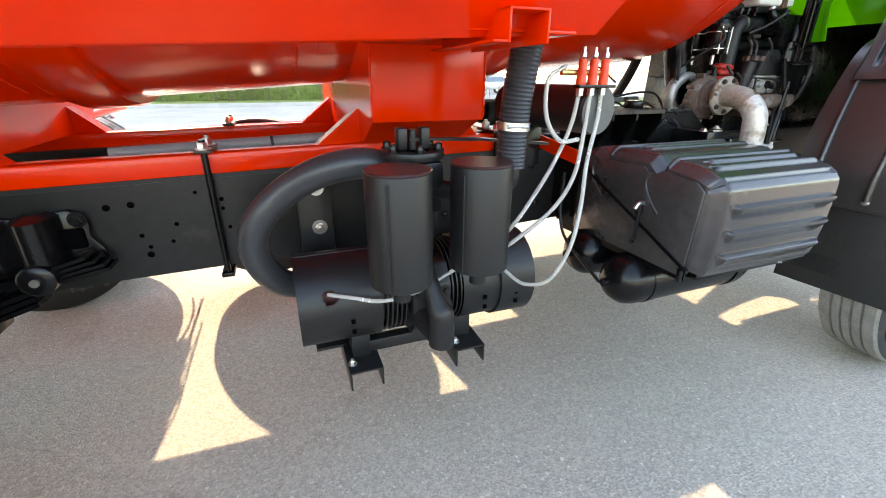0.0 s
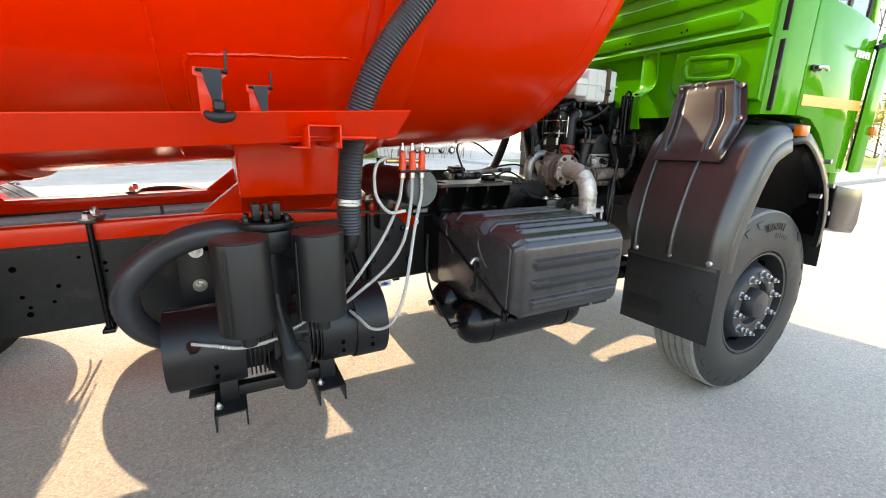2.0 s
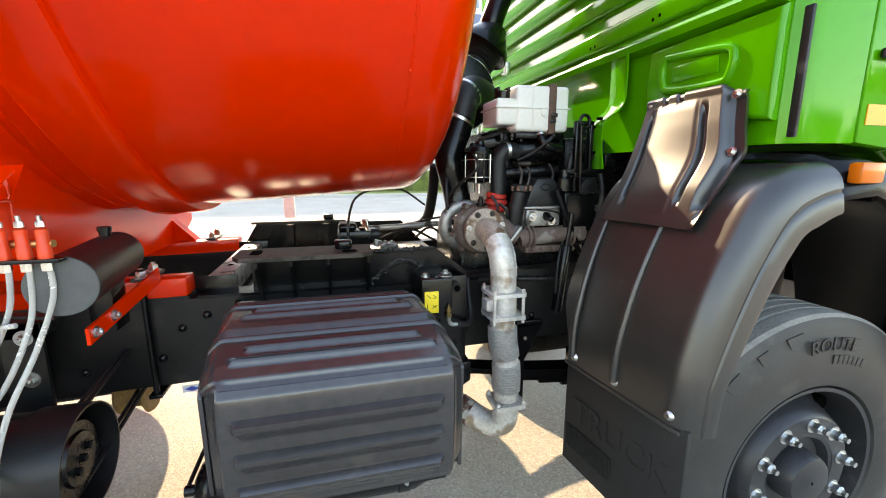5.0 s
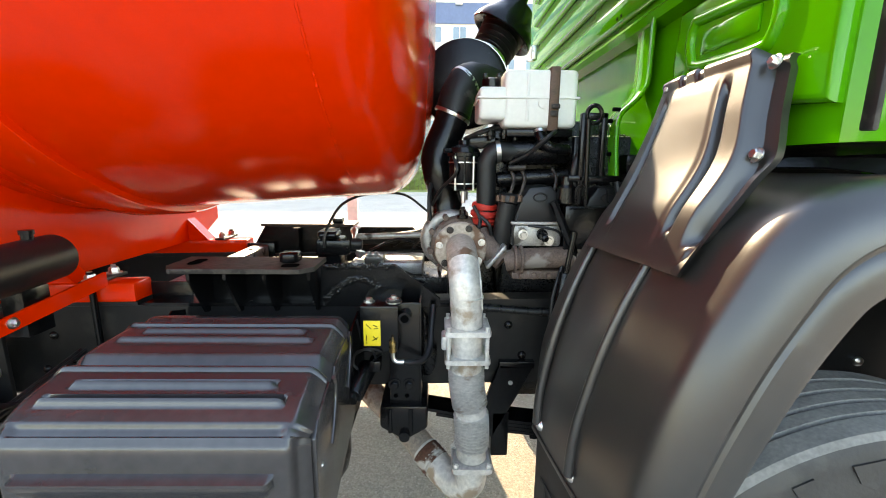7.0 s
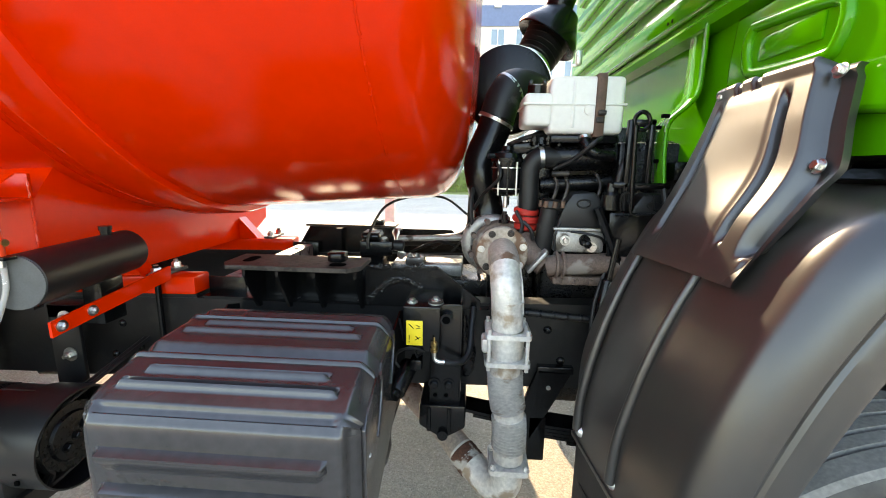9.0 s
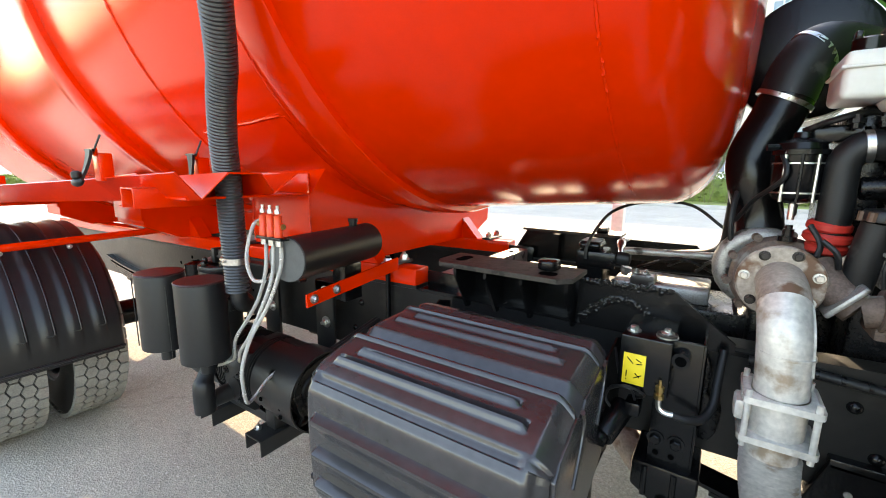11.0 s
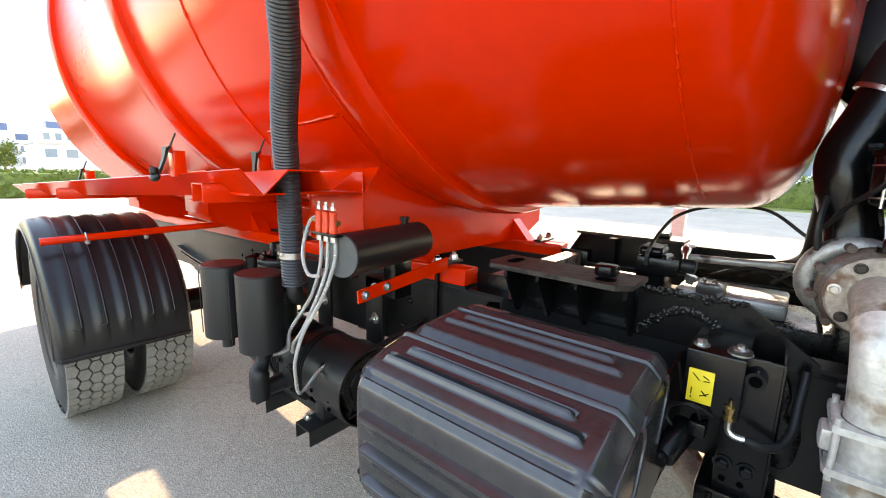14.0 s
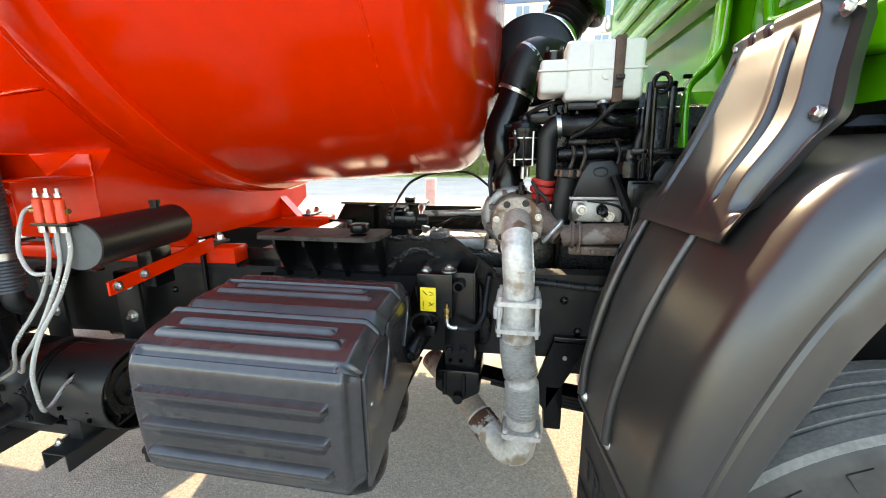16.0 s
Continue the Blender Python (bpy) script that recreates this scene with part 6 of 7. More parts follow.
box(bm, -1.5, -1.45, 2 * CY - .01, 2 * CY + .69, .345, .362, .004)
box(bm, -1.5, -1.45, 2 * CY - .012, 2 * CY + .09, .345, .95, .004)
part("strap", bm, BLACK, ft)
# Unseen thin plate, added to cut off sunlight under the far rail.
sg = thing("far_shadow_plate", (-1.85, .93, .55), "unseen thin black plate under the far rail, added for its shadow", "splash guard")
bm = B()
box(bm, -2.32, -1.70, .897, .91, .395, .74, .003)
part("plate", bm, BLACK, sg)

# ---- front mudguard ----
mg = thing("front_mudguard", (-.4, -.55, 1.0), "black plastic front mudguard with raised beads", "mudguard")
MG = [(-.58, .775), (-.573, .90), (-.552, 1.0), (-.524, 1.10), (-.487, 1.2), (-.447, 1.285), (-.41, 1.355), (-.36, 1.408), (-.30, 1.437), (-.235, 1.450), (-.18, 1.452)]
WRAP = (.085, .09, .10, .11, .115, .12, .13, .14, .14, .13, .12)


def swing(bm):
    """Turns the mudguard's face forwards towards its outer side."""
    for v in bm.verts:
        v.co.x += .13 * max(0.0, -.36 - v.co.y)
    return bm


SECT = [(-.34, 0), (-.44, 0), (-.54, 0), (-.64, 0), (-.70, 0), (-.722, -.018), (-.738, -.018), (-.749, .015), (-.758, .06), (-.768, .12), (-.777, .2), (-.784, .3), (-.789, .42), (-.791, .50), (-.788, .535), (-.788, .58), (-.793, .62), (-.7955, .76), (-.7985, .93), (-.797, 1.0)]
fine = even(spline([(x, w, z) for (x, z), w in zip(MG, WRAP)], 8), .02)


def guard_row(k, lift=0.0):
    """The mudguard's section at step k: a flat face, a tight fold and an upright flank."""
    p = fine[k]
    t = fine[min(k + 1, len(fine) - 1)] - fine[max(k - 1, 0)]
    n = Vector((-t.z, 0, t.x)).normalized()
    out = []
    for y, d0 in SECT:
        d = p.y * d0 - lift
        if y == -.34:
            y = -.34 + .075 * smooth01(.82, 1.02, p.z)       # the inner edge runs out behind the cab
        out.append(Vector((p.x - n.x * d, y, p.z - n.z * d)))
    return out


def guard_point(k, y, lift=0.0):
    row = guard_row(k, lift)
    for a, b in zip(row, row[1:]):
        if b.y <= y <= a.y:
            return a.lerp(b, (a.y - y) / (a.y - b.y))
    return row[-1]


bm = B()
strip(bm, [guard_row(k) for k in range(len(fine))], .004)
part("shell", swing(bm), FENDER, mg)
for y, dy in ((-.372, .0014), (-.553, .0003)):
    part("bead", swing(tube(B(), [guard_point(k, y + dy * k, .005) for k in range(2, 28)], lambda q: .012 - .004 * q, 12)), FENDER, mg)
for y in (-.374, -.551, -.738):
    part("bolt", swing(lathe(B(), (-.574, y, .812), (-.59, y, .814), [(0, .015), (.006, .014), (.012, .008), (.012, .001)], 12)), ZINC, mg)
bm = B()
box(bm, -.586, -.578, -.775, -.33, .775, .787, .002)
part("edge_bead", swing(bm), FENDER, mg)
bm = B()
prism(bm, [(-.22, .80), (.42, .80), (.42, 1.30), (.2, 1.46), (-.22, 1.46)], 'y', -.29, -.28, .003)
inner_p = part("inner_panel", bm, GUARD, mg)
for x, z in ((.02, 1.38), (.16, 1.30), (.24, 1.12), (.30, .95)):
    part("panel_bolt", lathe(B(), (x, -.29, z), (x, -.302, z), [(0, .014), (.006, .013), (.011, .006)], 12), ZINC, inner_p)
flap = thing("mud_flap", (-.565, -.55, .6), "black rubber mud flap with fine vertical grooves", "mud flap")
bm = B()
box(bm, -.568, -.556, -.787, -.322, .40, .79, .003)
part("sheet", swing(bm), FLAP, flap)
for k in range(24):
    y = -.55 + .009 * k
    bm = B()
    box(bm, -.571, -.568, y, y + .004, .47, .55)
    part("groove", swing(bm), FLAP, flap, smooth=False)
cu = bpy.data.curves.new("flap_letters", 'FONT')
cu.body, cu.size, cu.extrude, cu.align_x = "TRUCK", .115, .0008, 'CENTER'
tmp = new("flap_letters", cu)
me = bpy.data.meshes.new_from_object(tmp)
bpy.data.objects.remove(tmp)
for v in me.vertices:      # raised on the flap's rear face
    y = -.56 - v.co.x
    v.co = Vector((-.5682 - v.co.z + .13 * max(0.0, -.36 - y), y, .585 + v.co.y)) - Vector(flap.location)
me.materials.append(FLAP)
fl_ = new("flap_letters", me)
fl_.parent = flap
# cover plate between mudguard and cab
cp = thing("mudguard_cover", (-.33, -.43, 1.45), "black pressed plastic cover plate bolted to the green cab", "cover plate")
LEFT_E = spline([(-.478, -.312, 1.272), (-.425, -.308, 1.36), (-.375, -.30, 1.46), (-.33, -.29, 1.56), (-.298, -.285, 1.655)], 12)
RIGHT_E = spline([(-.432, -.652, 1.277), (-.381, -.662, 1.37), (-.324, -.664, 1.466), (-.300, -.637, 1.56), (-.276, -.612, 1.65)], 12)
rows = []
for i_, (pl_, pr_) in enumerate(zip(LEFT_E, RIGHT_E)):
    q = i_ / (len(LEFT_E) - 1)
    row = []
    for k in range(145):
        u_ = min(1.0, k / 132)
        p = pl_.lerp(pr_, u_ - .07 * q * math.sin(math.pi * u_) ** .7)      # the pressings run inwards towards the top
        h = .003 + .004 * math.sin(math.pi * u_)
        on = smooth01(.12, .26, q) * (1 - smooth01(.80, .90, q))
        for c, w in ((.175, .038), (.765, .036)):       # two long pressed channels
            h -= .017 * on * (1 - smooth01(w * .3, w, abs(u_ - c)))
        h += .003 * smooth01(.22, .26, u_) * (1 - smooth01(.68, .72, u_)) * smooth01(.06, .14, q) * (1 - smooth01(.84, .95, q))
        h += .021 * u_ * smooth01(0, .3, q) * (1 - smooth01(.95, .98, u_) * (1 - smooth01(.42, .56, q)))         # the outer side stands proud, its edge lies flush
        h += .006 * (1 - smooth01(.01, .03, abs(q - .965)))         # folded top rim
        for c in (.34, .52):                             # two notches in the rim
            h -= .007 * smooth01(.9, .95, q) * (1 - smooth01(.02, .05, abs(u_ - c)))
        low = smooth01(.10, .22, q)
        h -= .036 * low * smooth01(.895, .94, u_) * (1 - (1 - smooth01(.42, .56, q)) * smooth01(.95, .98, u_))         # valley that opens into the outer flank
        h -= .010 * (1 - smooth01(0, .05, u_)) + .003 * (1 - smooth01(0, .035, q))
        back = max(0.0, k / 132 - 1)                     # flank bent back along the outer edge
        bent = .22 * smooth01(.02, .3, q)
        row.append((p.x - h * .85 + back * bent, p.y + back * .1, p.z + h * .5))
    rows.append(row)
bm = B()
strip(bm, rows, .004)
part("plate", bm, FENDER, cp)
for x, y, z in ((-.302, -.311, 1.637), (-.283, -.600, 1.632), (-.318, -.636, 1.480)):
    part("bolt", hexnut(B(), (x, y, z), (-1, -.1, .3), .009, .008, .003, 1.4), ZINC, cp)

# ---- cab ----
cab = thing("truck_cab", (.5, CY, 1.5), "bright green truck cab with ribbed rear wall", "truck cab")
YN, YF = -.715, 2 * CY + .715
bm = B()
box(bm, -.215, -.195, YN + .05, YF - .05, 1.50, 2.95, .0)
part("rear_wall", bm, GREEN, cab, smooth=False)
# proud upper panel with a folded lower edge
bm = B()
prism(bm, [(-.216, 1.842), (-.256, 1.852), (-.262, 1.875), (-.246, 1.90), (-.246, 2.95), (-.216, 2.95)], 'y', YN + .06, YF - .06)
part("upper_panel", bm, GREEN, cab)
for k, z in enumerate((1.945, 2.075, 2.205, 2.335, 2.465, 2.595, 2.725)):
    for y0, y1 in ((-.53, 1.43),):
        bm = B()
        n = 14
        pts = [(y1, z - .038)] + [(y0 + .04 - .04 * math.sin(math.pi * j / n), z - .038 * math.cos(math.pi * j / n)) for j in range(n + 1)] + [(y1, z + .038)]
        prism(bm, pts, 'x', -.2475, -.264)
        bmesh.ops.bevel(bm, geom=[e for e in bm.edges if all(abs(v.co.x + .264) < .001 for v in e.verts)], offset=.012, segments=3, profile=.5, affect='EDGES')
        part("pressed_rib", bm, GREEN, cab)
# lower corner panel, proud of the wall, with a pressed recess frame
bm = B()
prism(bm, [(-.20, 1.84), (-.185, 1.72), (-.19, 1.65), (-.21, 1.615), (-.25, 1.60), (-.66, 1.56), (-.66, 1.84)], 'x', -.238, -.212)
bmesh.ops.bevel(bm, geom=[e for e in bm.edges if all(abs(v.co.x + .238) < .001 for v in e.verts)], offset=.016, segments=4, profile=.5, affect='EDGES')
part("corner_panel", bm, GREEN, cab)
fr = [(-.285, 1.795), (-.50, 1.775), (-.535, 1.745), (-.525, 1.695), (-.49, 1.68), (-.31, 1.69), (-.275, 1.715), (-.268, 1.765)]
part("pressed_frame", tube(B(), spline([(-.237, y, z) for y, z in fr + fr[:1]], 6), .014, 12, cap=False, flat=1.0), GREEN, cab)
bm = B()
box(bm, -.244, -.236, -.49, -.315, 1.712, 1.762, .004)
part("pressed_field", bm, GREEN, cab)
for y, z in ((-.23, 1.93), (-.26, 1.935), (.1, 1.93), (.13, 1.93), (-.58, 1.60)):
    part("small_hole", cyl(B(), (-.2655, y, z), (-.262, y, z), .006, 8) if z > 1.8 else cyl(B(), (-.218, y, z), (-.214, y, z), .010, 10), INK_SHADE, cab)
# cab support leg: a folded channel that steps back to the lower edge
LEG = [(-.245, -.045, 1.86), (-.247, -.05, 1.76), (-.252, -.055, 1.69), (-.268, -.045, 1.655), (-.292, -.01, 1.622), (-.302, .0, 1.59), (-.304, -.005, 1.52), (-.302, -.02, 1.435)]
rows = []
for x, y, z in spline(LEG, 5):
    w = .052
    rows.append([(x + .035, y + w + .012, z), (x + .006, y + w + .008, z), (x, y + w, z), (x - .002, y, z), (x, y - w + .012, z), (x - .012, y - w + .004, z), (x - .014, y - w - .012, z)])
bm = B()
strip(bm, rows, .005)
leg_ = part("support_leg", bm, GREEN, cab)
for y, z in ((-.03, 1.63), (.005, 1.60), (-.01, 1.50)):
    part("small_hole", cyl(B(), (-.318, y, z), (-.296, y, z), .006, 8), INK_SHADE, leg_)
# side: rear pillar, door, sill
bm = B()
prism(bm, [(-.215, YN + .05), (-.20, YN + .018), (-.165, YN), (-.05, YN - .02), (-.05, YN + .05)], 'z', 1.50, 2.95)
part("rear_pillar", bm, GREEN, cab)
for z0, z1 in ((1.515, 1.825), (1.86, 2.4)):
    bm = B()
    box(bm, -.206, -.196, YN + .01, YN + .035, z0, z1, .003)
    part("rubber_seal", bm, RUBBER, cab)
bm = B()
prism(bm, [(-.045, 1.50), (.10, 1.485), (.22, 1.42), (.32, 1.33), (.40, 1.215), (.575, 1.215), (.60, 1.6), (.60, 1.955), (.45, 1.985), (.25, 2.008), (-.045, 2.02)], 'y', YN - .025, YN + .03, .008)
door = part("door", bm, GREEN, cab)
for a in ((-.045, .0, 2.02, 2.75), (.50, .56, 1.97, 2.75), (-.045, .56, 2.70, 2.76)):
    bm = B()
    box(bm, a[0], a[1], YN - .02, YN + .02, a[2], a[3], .006)
    part("window_frame", bm, GREEN, door)
bm = B()
box(bm, .0, .50, YN - .005, YN + .0, 1.99, 2.72, .0)
GLASS = mat("window_glass", (.75, .8, .8), .03, var=0, trans=.9, rough_var=.01)
part("pane", bm, GLASS, door)
for a in ((.0, .016, 2.015, 2.7), (.25, .285, 2.0, 2.7), (.47, .50, 1.98, 2.7)):
    bm = B()
    box(bm, a[0], a[1], YN - .012, YN + .004, a[2], a[3], .003)
    part("window_seal", bm, RUBBER, door)
bm = B()
box(bm, -.03, .585, YN - .0285, YN - .0262, 1.545, 1.595, .0)
part("reflector_stripe", bm, STRIPE, door, "orange reflective stripe")
bm = B()
box(bm, -.03, .05, YN - .045, YN - .03, 1.70, 1.725, .006)
part("handle_plate", bm, BLACK, door)
part("door_handle", tube(B(), spline([(-.01, YN - .05, 1.712), (.03, YN - .065, 1.715), (.08, YN - .055, 1.708)], 6), .009, 10), ZINC, door, "chrome door handle")
for k in range(5):
    bm = B()
    box(bm, .40 + .032 * k, .422 + .032 * k, YN - .029, YN - .026, 1.80, 1.832)
    part("badge_mark", bm, ZINC, door)
bm = B()
box(bm, -.19, .86, YN + .06, YF - .06, 1.50, 1.52, .0)
part("floor_pan", bm, BLACK, cab)
bm = B()
box(bm, .80, .92, YN + .10, YF - .05, 1.0, 2.95, .04)
part("front_wall", bm, GREEN, cab)
bm = B()
box(bm, -.2, .92, YN + .02, YF - .02, 2.9, 2.98, .03)
part("roof", bm, GREEN, cab)
bm = B()
prism(bm, [(-.215, YF - .05), (-.165, YF), (.86, YF), (.86, YF - .05)], 'z', 1.50, 2.95)
part("far_side", bm, GREEN, cab)
# front wheel arch with marker lamp
arch = thing("wheel_arch", (.2, -.7, 1.2), "black plastic wheel arch flare with an orange marker lamp", "wheel arch")
AR = [(-.02, 1.468), (.04, 1.448), (.112, 1.41), (.22, 1.34), (.315, 1.25), (.39, 1.15), (.438, 1.04), (.455, .95), (.455, .86)]
rows = [[(-.262, -.60, 1.462), (-.20, -.635, 1.462), (-.15, -.662, 1.455), (-.122, -.69, 1.436), (-.114, -.735, 1.40), (-.112, -.768, 1.366), (-.108, -.768, 1.356), (-.106, -.745, 1.358)],
        [(-.24, -.60, 1.478), (-.16, -.64, 1.479), (-.11, -.69, 1.473), (-.09, -.73, 1.455), (-.086, -.765, 1.42), (-.086, -.784, 1.375), (-.084, -.782, 1.362), (-.084, -.76, 1.363)]]
for i, (x, z) in enumerate(AR):
    d = (Vector((x, z)) - Vector((0, .62))).normalized()
    rows.append([(x - d.x * k, y, z - d.y * k) for k, y in ((-.02, -.60), (-.012, -.66), (0, -.72), (.012, -.762), (.04, -.786), (.085, -.792), (.098, -.79), (.098, -.765))])
bm = B()
strip(bm, rows, .004)
part("flare", bm, BLACK, arch)
bm = B()
box(bm, -.10, -.02, -.80, -.765, 1.40, 1.452, .008)
part("marker_lamp", bm, ORANGE, arch, "orange marker lamp")
bm = B()
rows = [[(.10 + .42 * math.sin(a / 10), y, .62 + .75 * math.cos(a / 10)) for y in (-.76, -.5, -.3)] for a in range(-2, 16)]
strip(bm, rows, .004)
part("inner_liner", bm, GUARD, arch)
for x, z in ((.3, 1.28), (.4, 1.15), (.28, 1.1), (.42, 1.0)):
    part("liner_bolt", cyl(B(), (x, -.79, z), (x, -.74, z), .012, 10), ZINC, arch)
bump = thing("front_bumper", (.8, CY, 1.0), "dark grey corner of the front bumper", "bumper")
bm = B()
prism(bm, [(.54, .90), (.52, 1.145), (.86, 1.11), (.90, 1.06), (.92, .90), (.88, .84), (.64, .87)], 'y', -.76, -.55, .01)
prism(bm, [(.80, .90), (.80, 1.08), (1.0, 1.08), (1.0, .85)], 'y', -.70, 2 * CY + .75, .01)
part("bumper_shell", bm, BLACK, bump)
mir = thing("side_deflector", (.7, -.75, 1.6), "green corner deflector panel ahead of the door with black rod", "deflector")
bm = B()
prism(bm, [(.60, -.755), (.62, -.775), (.70, -.78), (.77, -.755), (.80, -.69), (.77, -.685), (.74, -.73), (.68, -.755)], 'z', 1.215, 1.93, .006)
part("panel", bm, GREEN, mir)
bm = B()
box(bm, .67, .73, -.80, -.765, 1.42, 1.465, .008)
part("turn_lamp", bm, ORANGE, mir, "orange turn lamp")
part("mirror_rod", cyl(B(), (.58, -.75, 1.86), (1.02, -.98, 2.02), .012, 10), BLACK, mir)

# ---- surroundings ----
bm = B()
prism(bm, [(20.2, 0.0), (20.2, .15), (20.45, .15), (20.45, 0.0)], 'x', -90, 7)
tagged(part("kerb", bm, KERB, smooth=False), "pale concrete kerb along the far verge", "kerb", kind="structure")
bm = B()
box(bm, -90, 7, 20.45, 27, -.2, .12)
tagged(part("lawn", bm, GRASS), "green spring grass verge", "lawn", kind="structure")


def leaves(name, n, place, size, label, category, seed, material=None, parent=None):
    """Many small leaves at places drawn by a function."""
    r_ = random.Random(seed)
    bm = B()
    for _ in range(n):
        p = Vector(place(r_))
        u = Vector((r_.uniform(-1, 1), r_.uniform(-1, 1), r_.uniform(-1, 1))).normalized() * size * r_.uniform(.5, 1.3)
        w = u.orthogonal().normalized() * u.length * .7
        bm.faces.new([bm.verts.new(p + q) for q in (u, w, -u, -w)])
    ob = part(name, bm, material or LEAF, parent, smooth=False)
    return tagged(ob, label, category, kind="stuff") if not parent else ob


def in_box(x0, x1, y0, y1, h):
    return lambda r_: (r_.uniform(x0, x1), r_.uniform(y0, y1), .1 + h * r_.random() ** .8 * (1 - .12 * r_.random()))


bm = B()
box(bm, -60, 6, 23.5, 24.4, 0, 1.25, .1)
tagged(part("hedge_core", bm, LEAF), "dense dark inside of the clipped hedge", "hedge", kind="stuff")
leaves("hedge", 22000, in_box(-60, 6, 23.2, 24.6, 1.5), .09, "long clipped green hedge beyond the road", "hedge", 3)
bm = B()
box(bm, -26.8, -24.9, -14, 9, 0, 1.0, .1)
tagged(part("hedge_core", bm, LEAF), "dense dark inside of the clipped hedge", "hedge", kind="stuff")
leaves("hedge", 12000, in_box(-27, -24.6, -14, 9, 1.05), .09, "clipped green hedge at the end of the yard", "hedge", 4)
bm = B()
rs = random.Random(8)
for _ in range(420):
    x, y = rs.uniform(-45, 12), rs.uniform(22.3, 23.3)
    tube(bm, [(x, y, .1), (x + rs.uniform(-.2, .2), y, .7), (x + rs.uniform(-.5, .5), y + rs.uniform(-.2, .2), 1.3)], .012, 4)
tagged(part("bare_shrubs", bm, TWIG, smooth=False), "row of thin bare shrub stems on the verge", "shrubs", kind="stuff")

# row of trees along the near end of the yard, mirrored in the tank
def crowns(r_):
    c = r_.randint(0, 47)
    g = random.Random(c)
    x0, h = -90 + 5.5 * c + g.uniform(-1.5, 1.5), g.uniform(4.5, 7.0)
    a, q = r_.uniform(0, 6.28), r_.random() ** .5
    return (x0 + 3.4 * q * math.cos(a), -46 + 2.6 * q * math.sin(a), 1.2 + (h - 1.2) * r_.random() ** .8)


leaves("tree_row", 27000, crowns, .42, "row of leafy trees along the edge of the yard", "trees", 21)
bm = B()
rs = random.Random(5)
for c in range(48):
    x = -90 + 5.5 * c
    tube(bm, [(x, -46, 0), (x + rs.uniform(-.2, .2), -46, 2.2), (x + rs.uniform(-.4, .4), -46, 5)], .13, 6)
tagged(part("tree_trunks", bm, TWIG), "brown trunks of the tree row along the yard", "trees", kind="stuff")
# office building
WALLB = mat("pale_render", (.55, .50, .43), .85, var=.08, scale=.6, bump=.2, bump_scale=20)
PANEL = mat("blue_cladding", (.09, .13, .24), .5, var=.1, scale=.5)
PANE = mat("window_pane", (.16, .22, .28), .08, var=.1, scale=.3)
FRAME = mat("white_frame", (.75, .75, .73), .5)
bld = thing("office_building", (-4, 46, 0), "pale beige office building with white windows and blue panels", "building")
bm = B()
box(bm, -36, 22, 46, 58, 0, 22)
part("wall", bm, WALLB, bld, smooth=False)
bm = B()
box(bm, -36.1, 22.1, 45.9, 46, 16.1, 18.1)
part("blue_band", bm, PANEL, bld, "blue-grey cladding band", smooth=False)
bm = B()
box(bm, -36.3, 22.3, 45.6, 58.3, 22, 22.4)
part("roof", bm, PANEL, bld, smooth=False)
for k in range(-8, 14):
    for z in (1.6, 4.8, 8.0, 11.1, 14.2, 18.6):
        x = -15 + 2.6 * k
        bm = B()
        box(bm, x, x + 1.5, 45.93, 46.02, z, z + 1.7)
        wd = part("window", bm, FRAME, bld, smooth=False)
        for j in range(2):
            bm = B()
            box(bm, x + .08 + .72 * j, x + .70 + .72 * j, 45.90, 45.94, z + .1, z + 1.6)
            part("pane", bm, PANE, wd, smooth=False)
        if (k * 7 + int(z)) % 4 == 0:
            bm = B()
            box(bm, x + .3, x + 1.0, 45.6, 45.93, z - .75, z - .25, .03)
            part("air_conditioner", bm, FRAME, bld, "white air-conditioning unit")
post = thing("concrete_post", (-1.85, 3.68, 0), "short pale pinkish concrete post beside the truck", "post")
bm = B()
box(bm, -1.91, -1.79, 3.62, 3.74, 0, 1.12, .01)
part("shaft", bm, mat("pink_concrete", (.6, .55, .5), .9, var=.12, scale=3, bump=.4), post)


def parked_car(x, y, yaw, paint, label):
    c = thing("parked_car", (0, 0, 0), label, "car", "parked cars")
    bm = B()
    prism(bm, [(-2.1, .35), (-2.15, .75), (-1.5, .9), (-.9, 1.38), (.7, 1.42), (1.35, .95), (2.05, .82), (2.15, .4)], 'y', -.85, .85, .06)
    part("body", bm, paint, c)
    bm = B()
    prism(bm, [(-1.3, .93), (-.85, 1.32), (.65, 1.36), (1.15, .95)], 'y', -.87, .87)
    part("side_glass", bm, PANE, c)
    for wx in (-1.35, 1.35):
        for wy in (-.8, .8):
            wl = part("wheel", cyl(B(), (wx, wy - .1, .32), (wx, wy + .1, .32), .32, 24, .03), RUBBER, c)
            part("rim", cyl(B(), (wx, wy - .11, .32), (wx, wy + .11, .32), .19, 16), ZINC, wl)
    c.matrix_basis = pose(x, y, 0, 0, 0, yaw)
    return c


parked_car(14.5, 33, 8, mat("silver_car_paint", (.55, .56, .57), .2, metal=.5, coat=.8), "silver saloon car parked across the road")
parked_car(-9.5, 32.5, 0, mat("white_car_paint", (.75, .75, .75), .2, coat=.8), "white car parked by the office building")

# right-hand side: verge, pylon, lamp pole, spring trees
bm = B()
prism(bm, [(10.0, 4.4), (80, 10.0), (80, 26), (10, 20)], 'z', 0.0, .13)
tagged(part("verge", bm, KERB, smooth=False), "raised pale pavement with kerb ahead of the truck", "pavement", kind="structure")
bm = B()
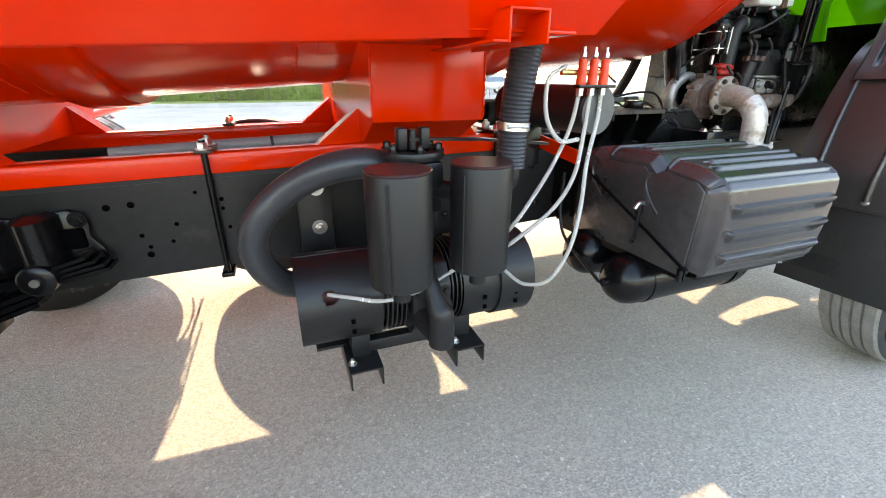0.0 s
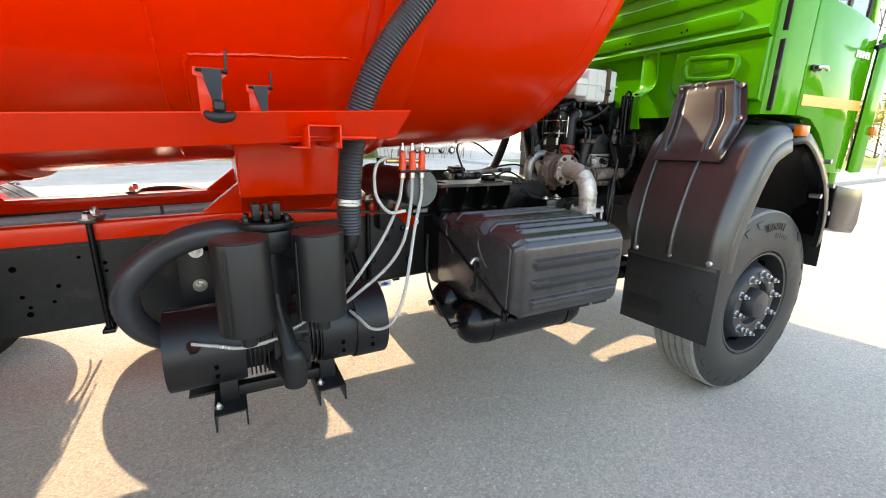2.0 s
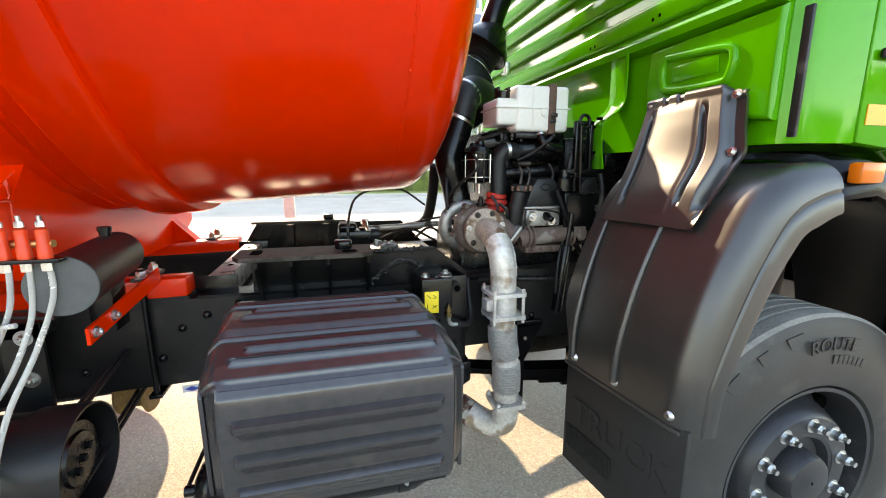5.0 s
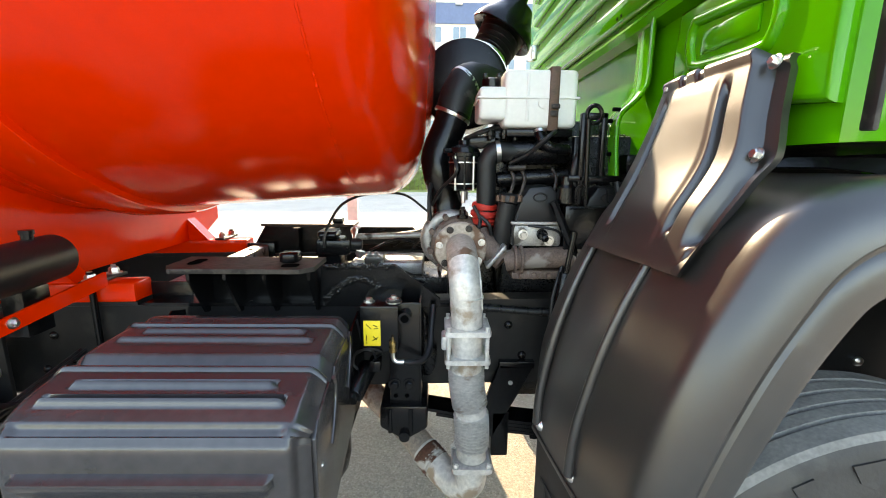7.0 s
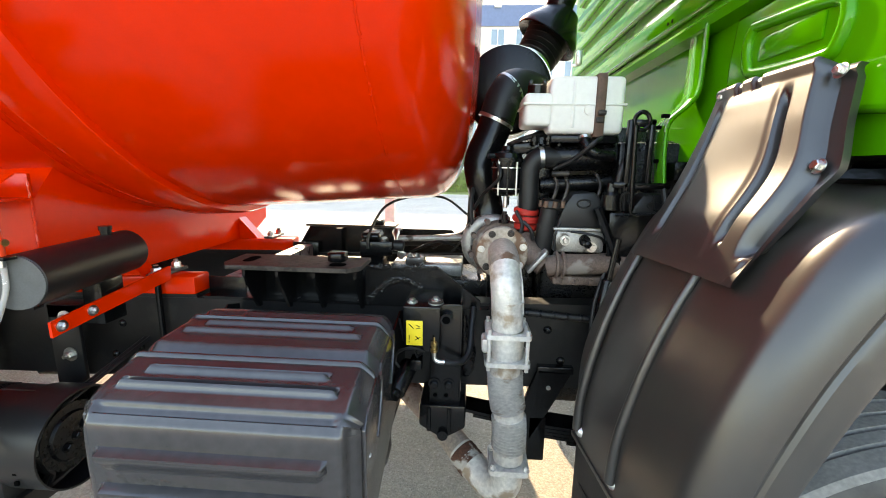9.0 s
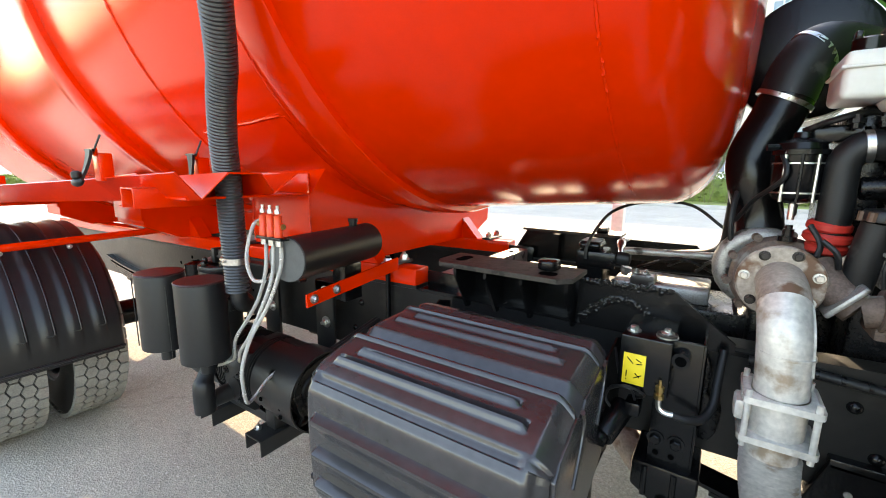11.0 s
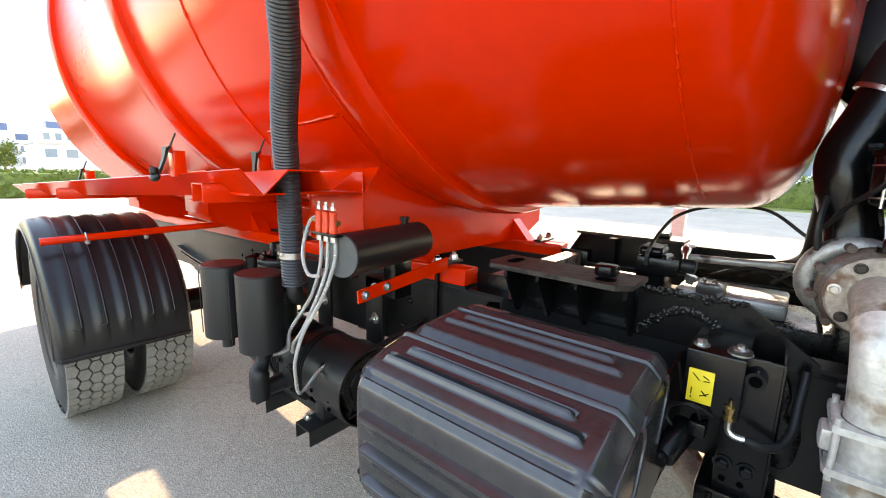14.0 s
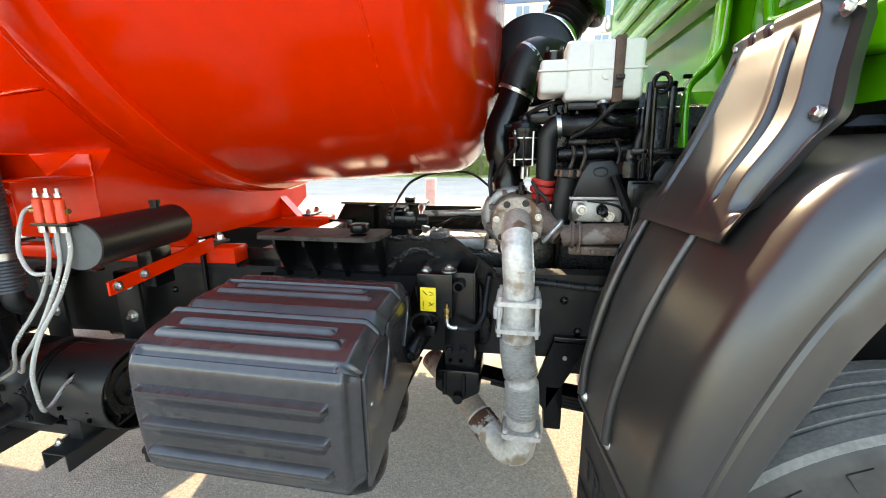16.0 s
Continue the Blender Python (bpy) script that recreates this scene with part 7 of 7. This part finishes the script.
prism(bm, [(12.0, 7.3), (80, 12.8), (80, 25.8), (12, 19.8)], 'z', .1, .15)
tagged(part("lawn", bm, GRASS, smooth=False), "grass strip beyond the pavement", "lawn", kind="structure")
py_ = thing("power_pylon", (60, 19.4, 0), "grey lattice steel power pylon", "pylon")
bm = B()
for sx in (-1, 1):
    for sy in (-1, 1):
        tube(bm, [(60 + 2.2 * sx, 19.4 + 2.2 * sy, 0), (60 + .5 * sx, 19.4 + .5 * sy, 24)], .09, 5)
part("legs", bm, WORN, py_)
for k in range(12):
    z0, z1 = 2 * k, 2 * k + 2
    w0, w1 = 2.2 - 1.7 * z0 / 24, 2.2 - 1.7 * z1 / 24
    bm = B()
    for sx, sy in ((1, 0), (-1, 0), (0, 1), (0, -1)):
        px, py2 = (sy, sx)
        for q in (1, -1):
            tube(bm, [(60 + sx * w0 + px * w0 * q, 19.4 + sy * w0 + py2 * w0 * q, z0), (60 + sx * w1 - px * w1 * q, 19.4 + sy * w1 - py2 * w1 * q, z1)], .05, 4)
    part("lattice", bm, WORN, py_)
for z in (17, 20.5):
    bm = B()
    tube(bm, [(60, 14.4, z), (60, 24.4, z)], .12, 5)
    part("cross_arm", bm, WORN, py_)
lp = thing("lamp_pole", (24, 6.3, 0), "slim grey street lamp pole on the verge", "lamp pole")
part("pole", lathe(B(), (24, 6.3, 0), (24, 6.3, 7), [(0, .09), (.5, .075), (7, .05)], 12), KERB, lp)


def tree(x, y, h, seed, yellow=False):
    r_ = random.Random(seed)
    t = thing("tree", (x, y, 0), "leafing spring tree with thin branches", "tree", "trees")
    part("trunk", tube(B(), spline([(x, y, 0), (x + .1, y, h * .3), (x - .1, y + .1, h * .65), (x, y, h * .95)], 4), lambda s: .14 * (1 - .8 * s), 7), TWIG, t)
    tips = []
    bm = B()
    for k in range(16):
        a, z0 = r_.uniform(0, 6.28), h * r_.uniform(.3, .85)
        L = h * .3 * r_.uniform(.6, 1.1)
        p = Vector((x + math.cos(a) * L, y + math.sin(a) * L, z0 + L * r_.uniform(.4, 1.1)))
        tube(bm, [(x, y, z0), Vector((x, y, z0)).lerp(p, .5) + Vector((0, 0, -.1)), p], lambda s: .045 * (1 - .8 * s), 5)
        tips += [p, Vector((x, y, z0)).lerp(p, .7)]
    part("limbs", bm, TWIG, t)

    def put(q):
        c = q.choice(tips)
        return (c.x + q.gauss(0, h * .07), c.y + q.gauss(0, h * .07), c.z + q.gauss(0, h * .06))
    leaves("crown", 1500, put, .11, "", "", seed, YLEAF if yellow else LEAF, t)


YLEAF = mat("spring_leaf", (.28, .24, .03), .6, var=.3, scale=3.0)
for x, y, h, yl in ((44, 14.5, 4, True), (50, 16, 6.5, False), (40, 16, 6, False), (55, 21, 7, True), (36, 15.5, 5, False), (70, 24, 8, False), (75, 30, 9, False), (-50, -2.5, 3.6, False), (-54, -4, 4.2, False), (-60, 2.5, 3, False), (-20, 27.5, 6, False), (-12, 27.5, 5, False), (9, 27.5, 5.5, False)):
    tree(x, y, h, int(x * 7 + y), yl)

# left-hand distance: tower blocks, billboard
GREYW = mat("tower_wall", (.5, .52, .54), .8, var=.1, scale=.1)
for x, y, w, h in ((-175, 9, 7, 10), (-190, 14, 8, 8), (-200, 2, 7, 6), (-170, 22, 10, 11)):
    tw = thing("tower_block", (x, y, 0), "distant pale grey tower block", "building", "tower blocks")
    bm = B()
    box(bm, x - w / 2, x + w / 2, y - w / 2, y + w / 2, 0, h)
    part("wall", bm, GREYW, tw, smooth=False)
    bm = B()
    box(bm, x - w / 3, x + w / 3, y - w / 3, y + w / 3, h, h + 2)
    part("roof", bm, PANEL, tw, smooth=False)
    for k in range(int(h / 3.4)):
        for j in range(4):
            bm = B()
            yy = y - w / 2 + w * (j + .25) / 4
            box(bm, x + w / 2, x + w / 2 + .2, yy, yy + w / 8, 1 + 3.4 * k, 2.8 + 3.4 * k)
            part("window", bm, PANE, tw, smooth=False)
shed = thing("warehouse", (-140, 26, 0), "long pale blue and white warehouse hall", "building")
bm = B()
box(bm, -150, -130, 12, 40, 0, 5.5)
part("wall", bm, mat("warehouse_wall", (.55, .6, .66), .7, var=.1, scale=.2), shed, smooth=False)
bm = B()
prism(bm, [(11.6, 5.5), (26, 6.8), (40.4, 5.5)], 'x', -150.5, -129.5)
part("roof", bm, KERB, shed, smooth=False)
for k in range(7):
    bm = B()
    box(bm, -130.05, -129.9, 13.5 + 3.6 * k, 15.5 + 3.6 * k, 2.6, 4.4)
    part("window", bm, PANE, shed, smooth=False)
bb = thing("billboard", (-80, -.2, 0), "dark billboard panel on a post", "billboard")
part("post", cyl(B(), (-80, -.2, 0), (-80, -.2, 3.0), .1, 10), WORN, bb)
bm = B()
box(bm, -80.15, -79.85, -.9, .5, 2.5, 4.1)
part("panel", bm, mat("billboard_panel", (.12, .14, .16), .6, var=.2, scale=.6), bb, smooth=False)
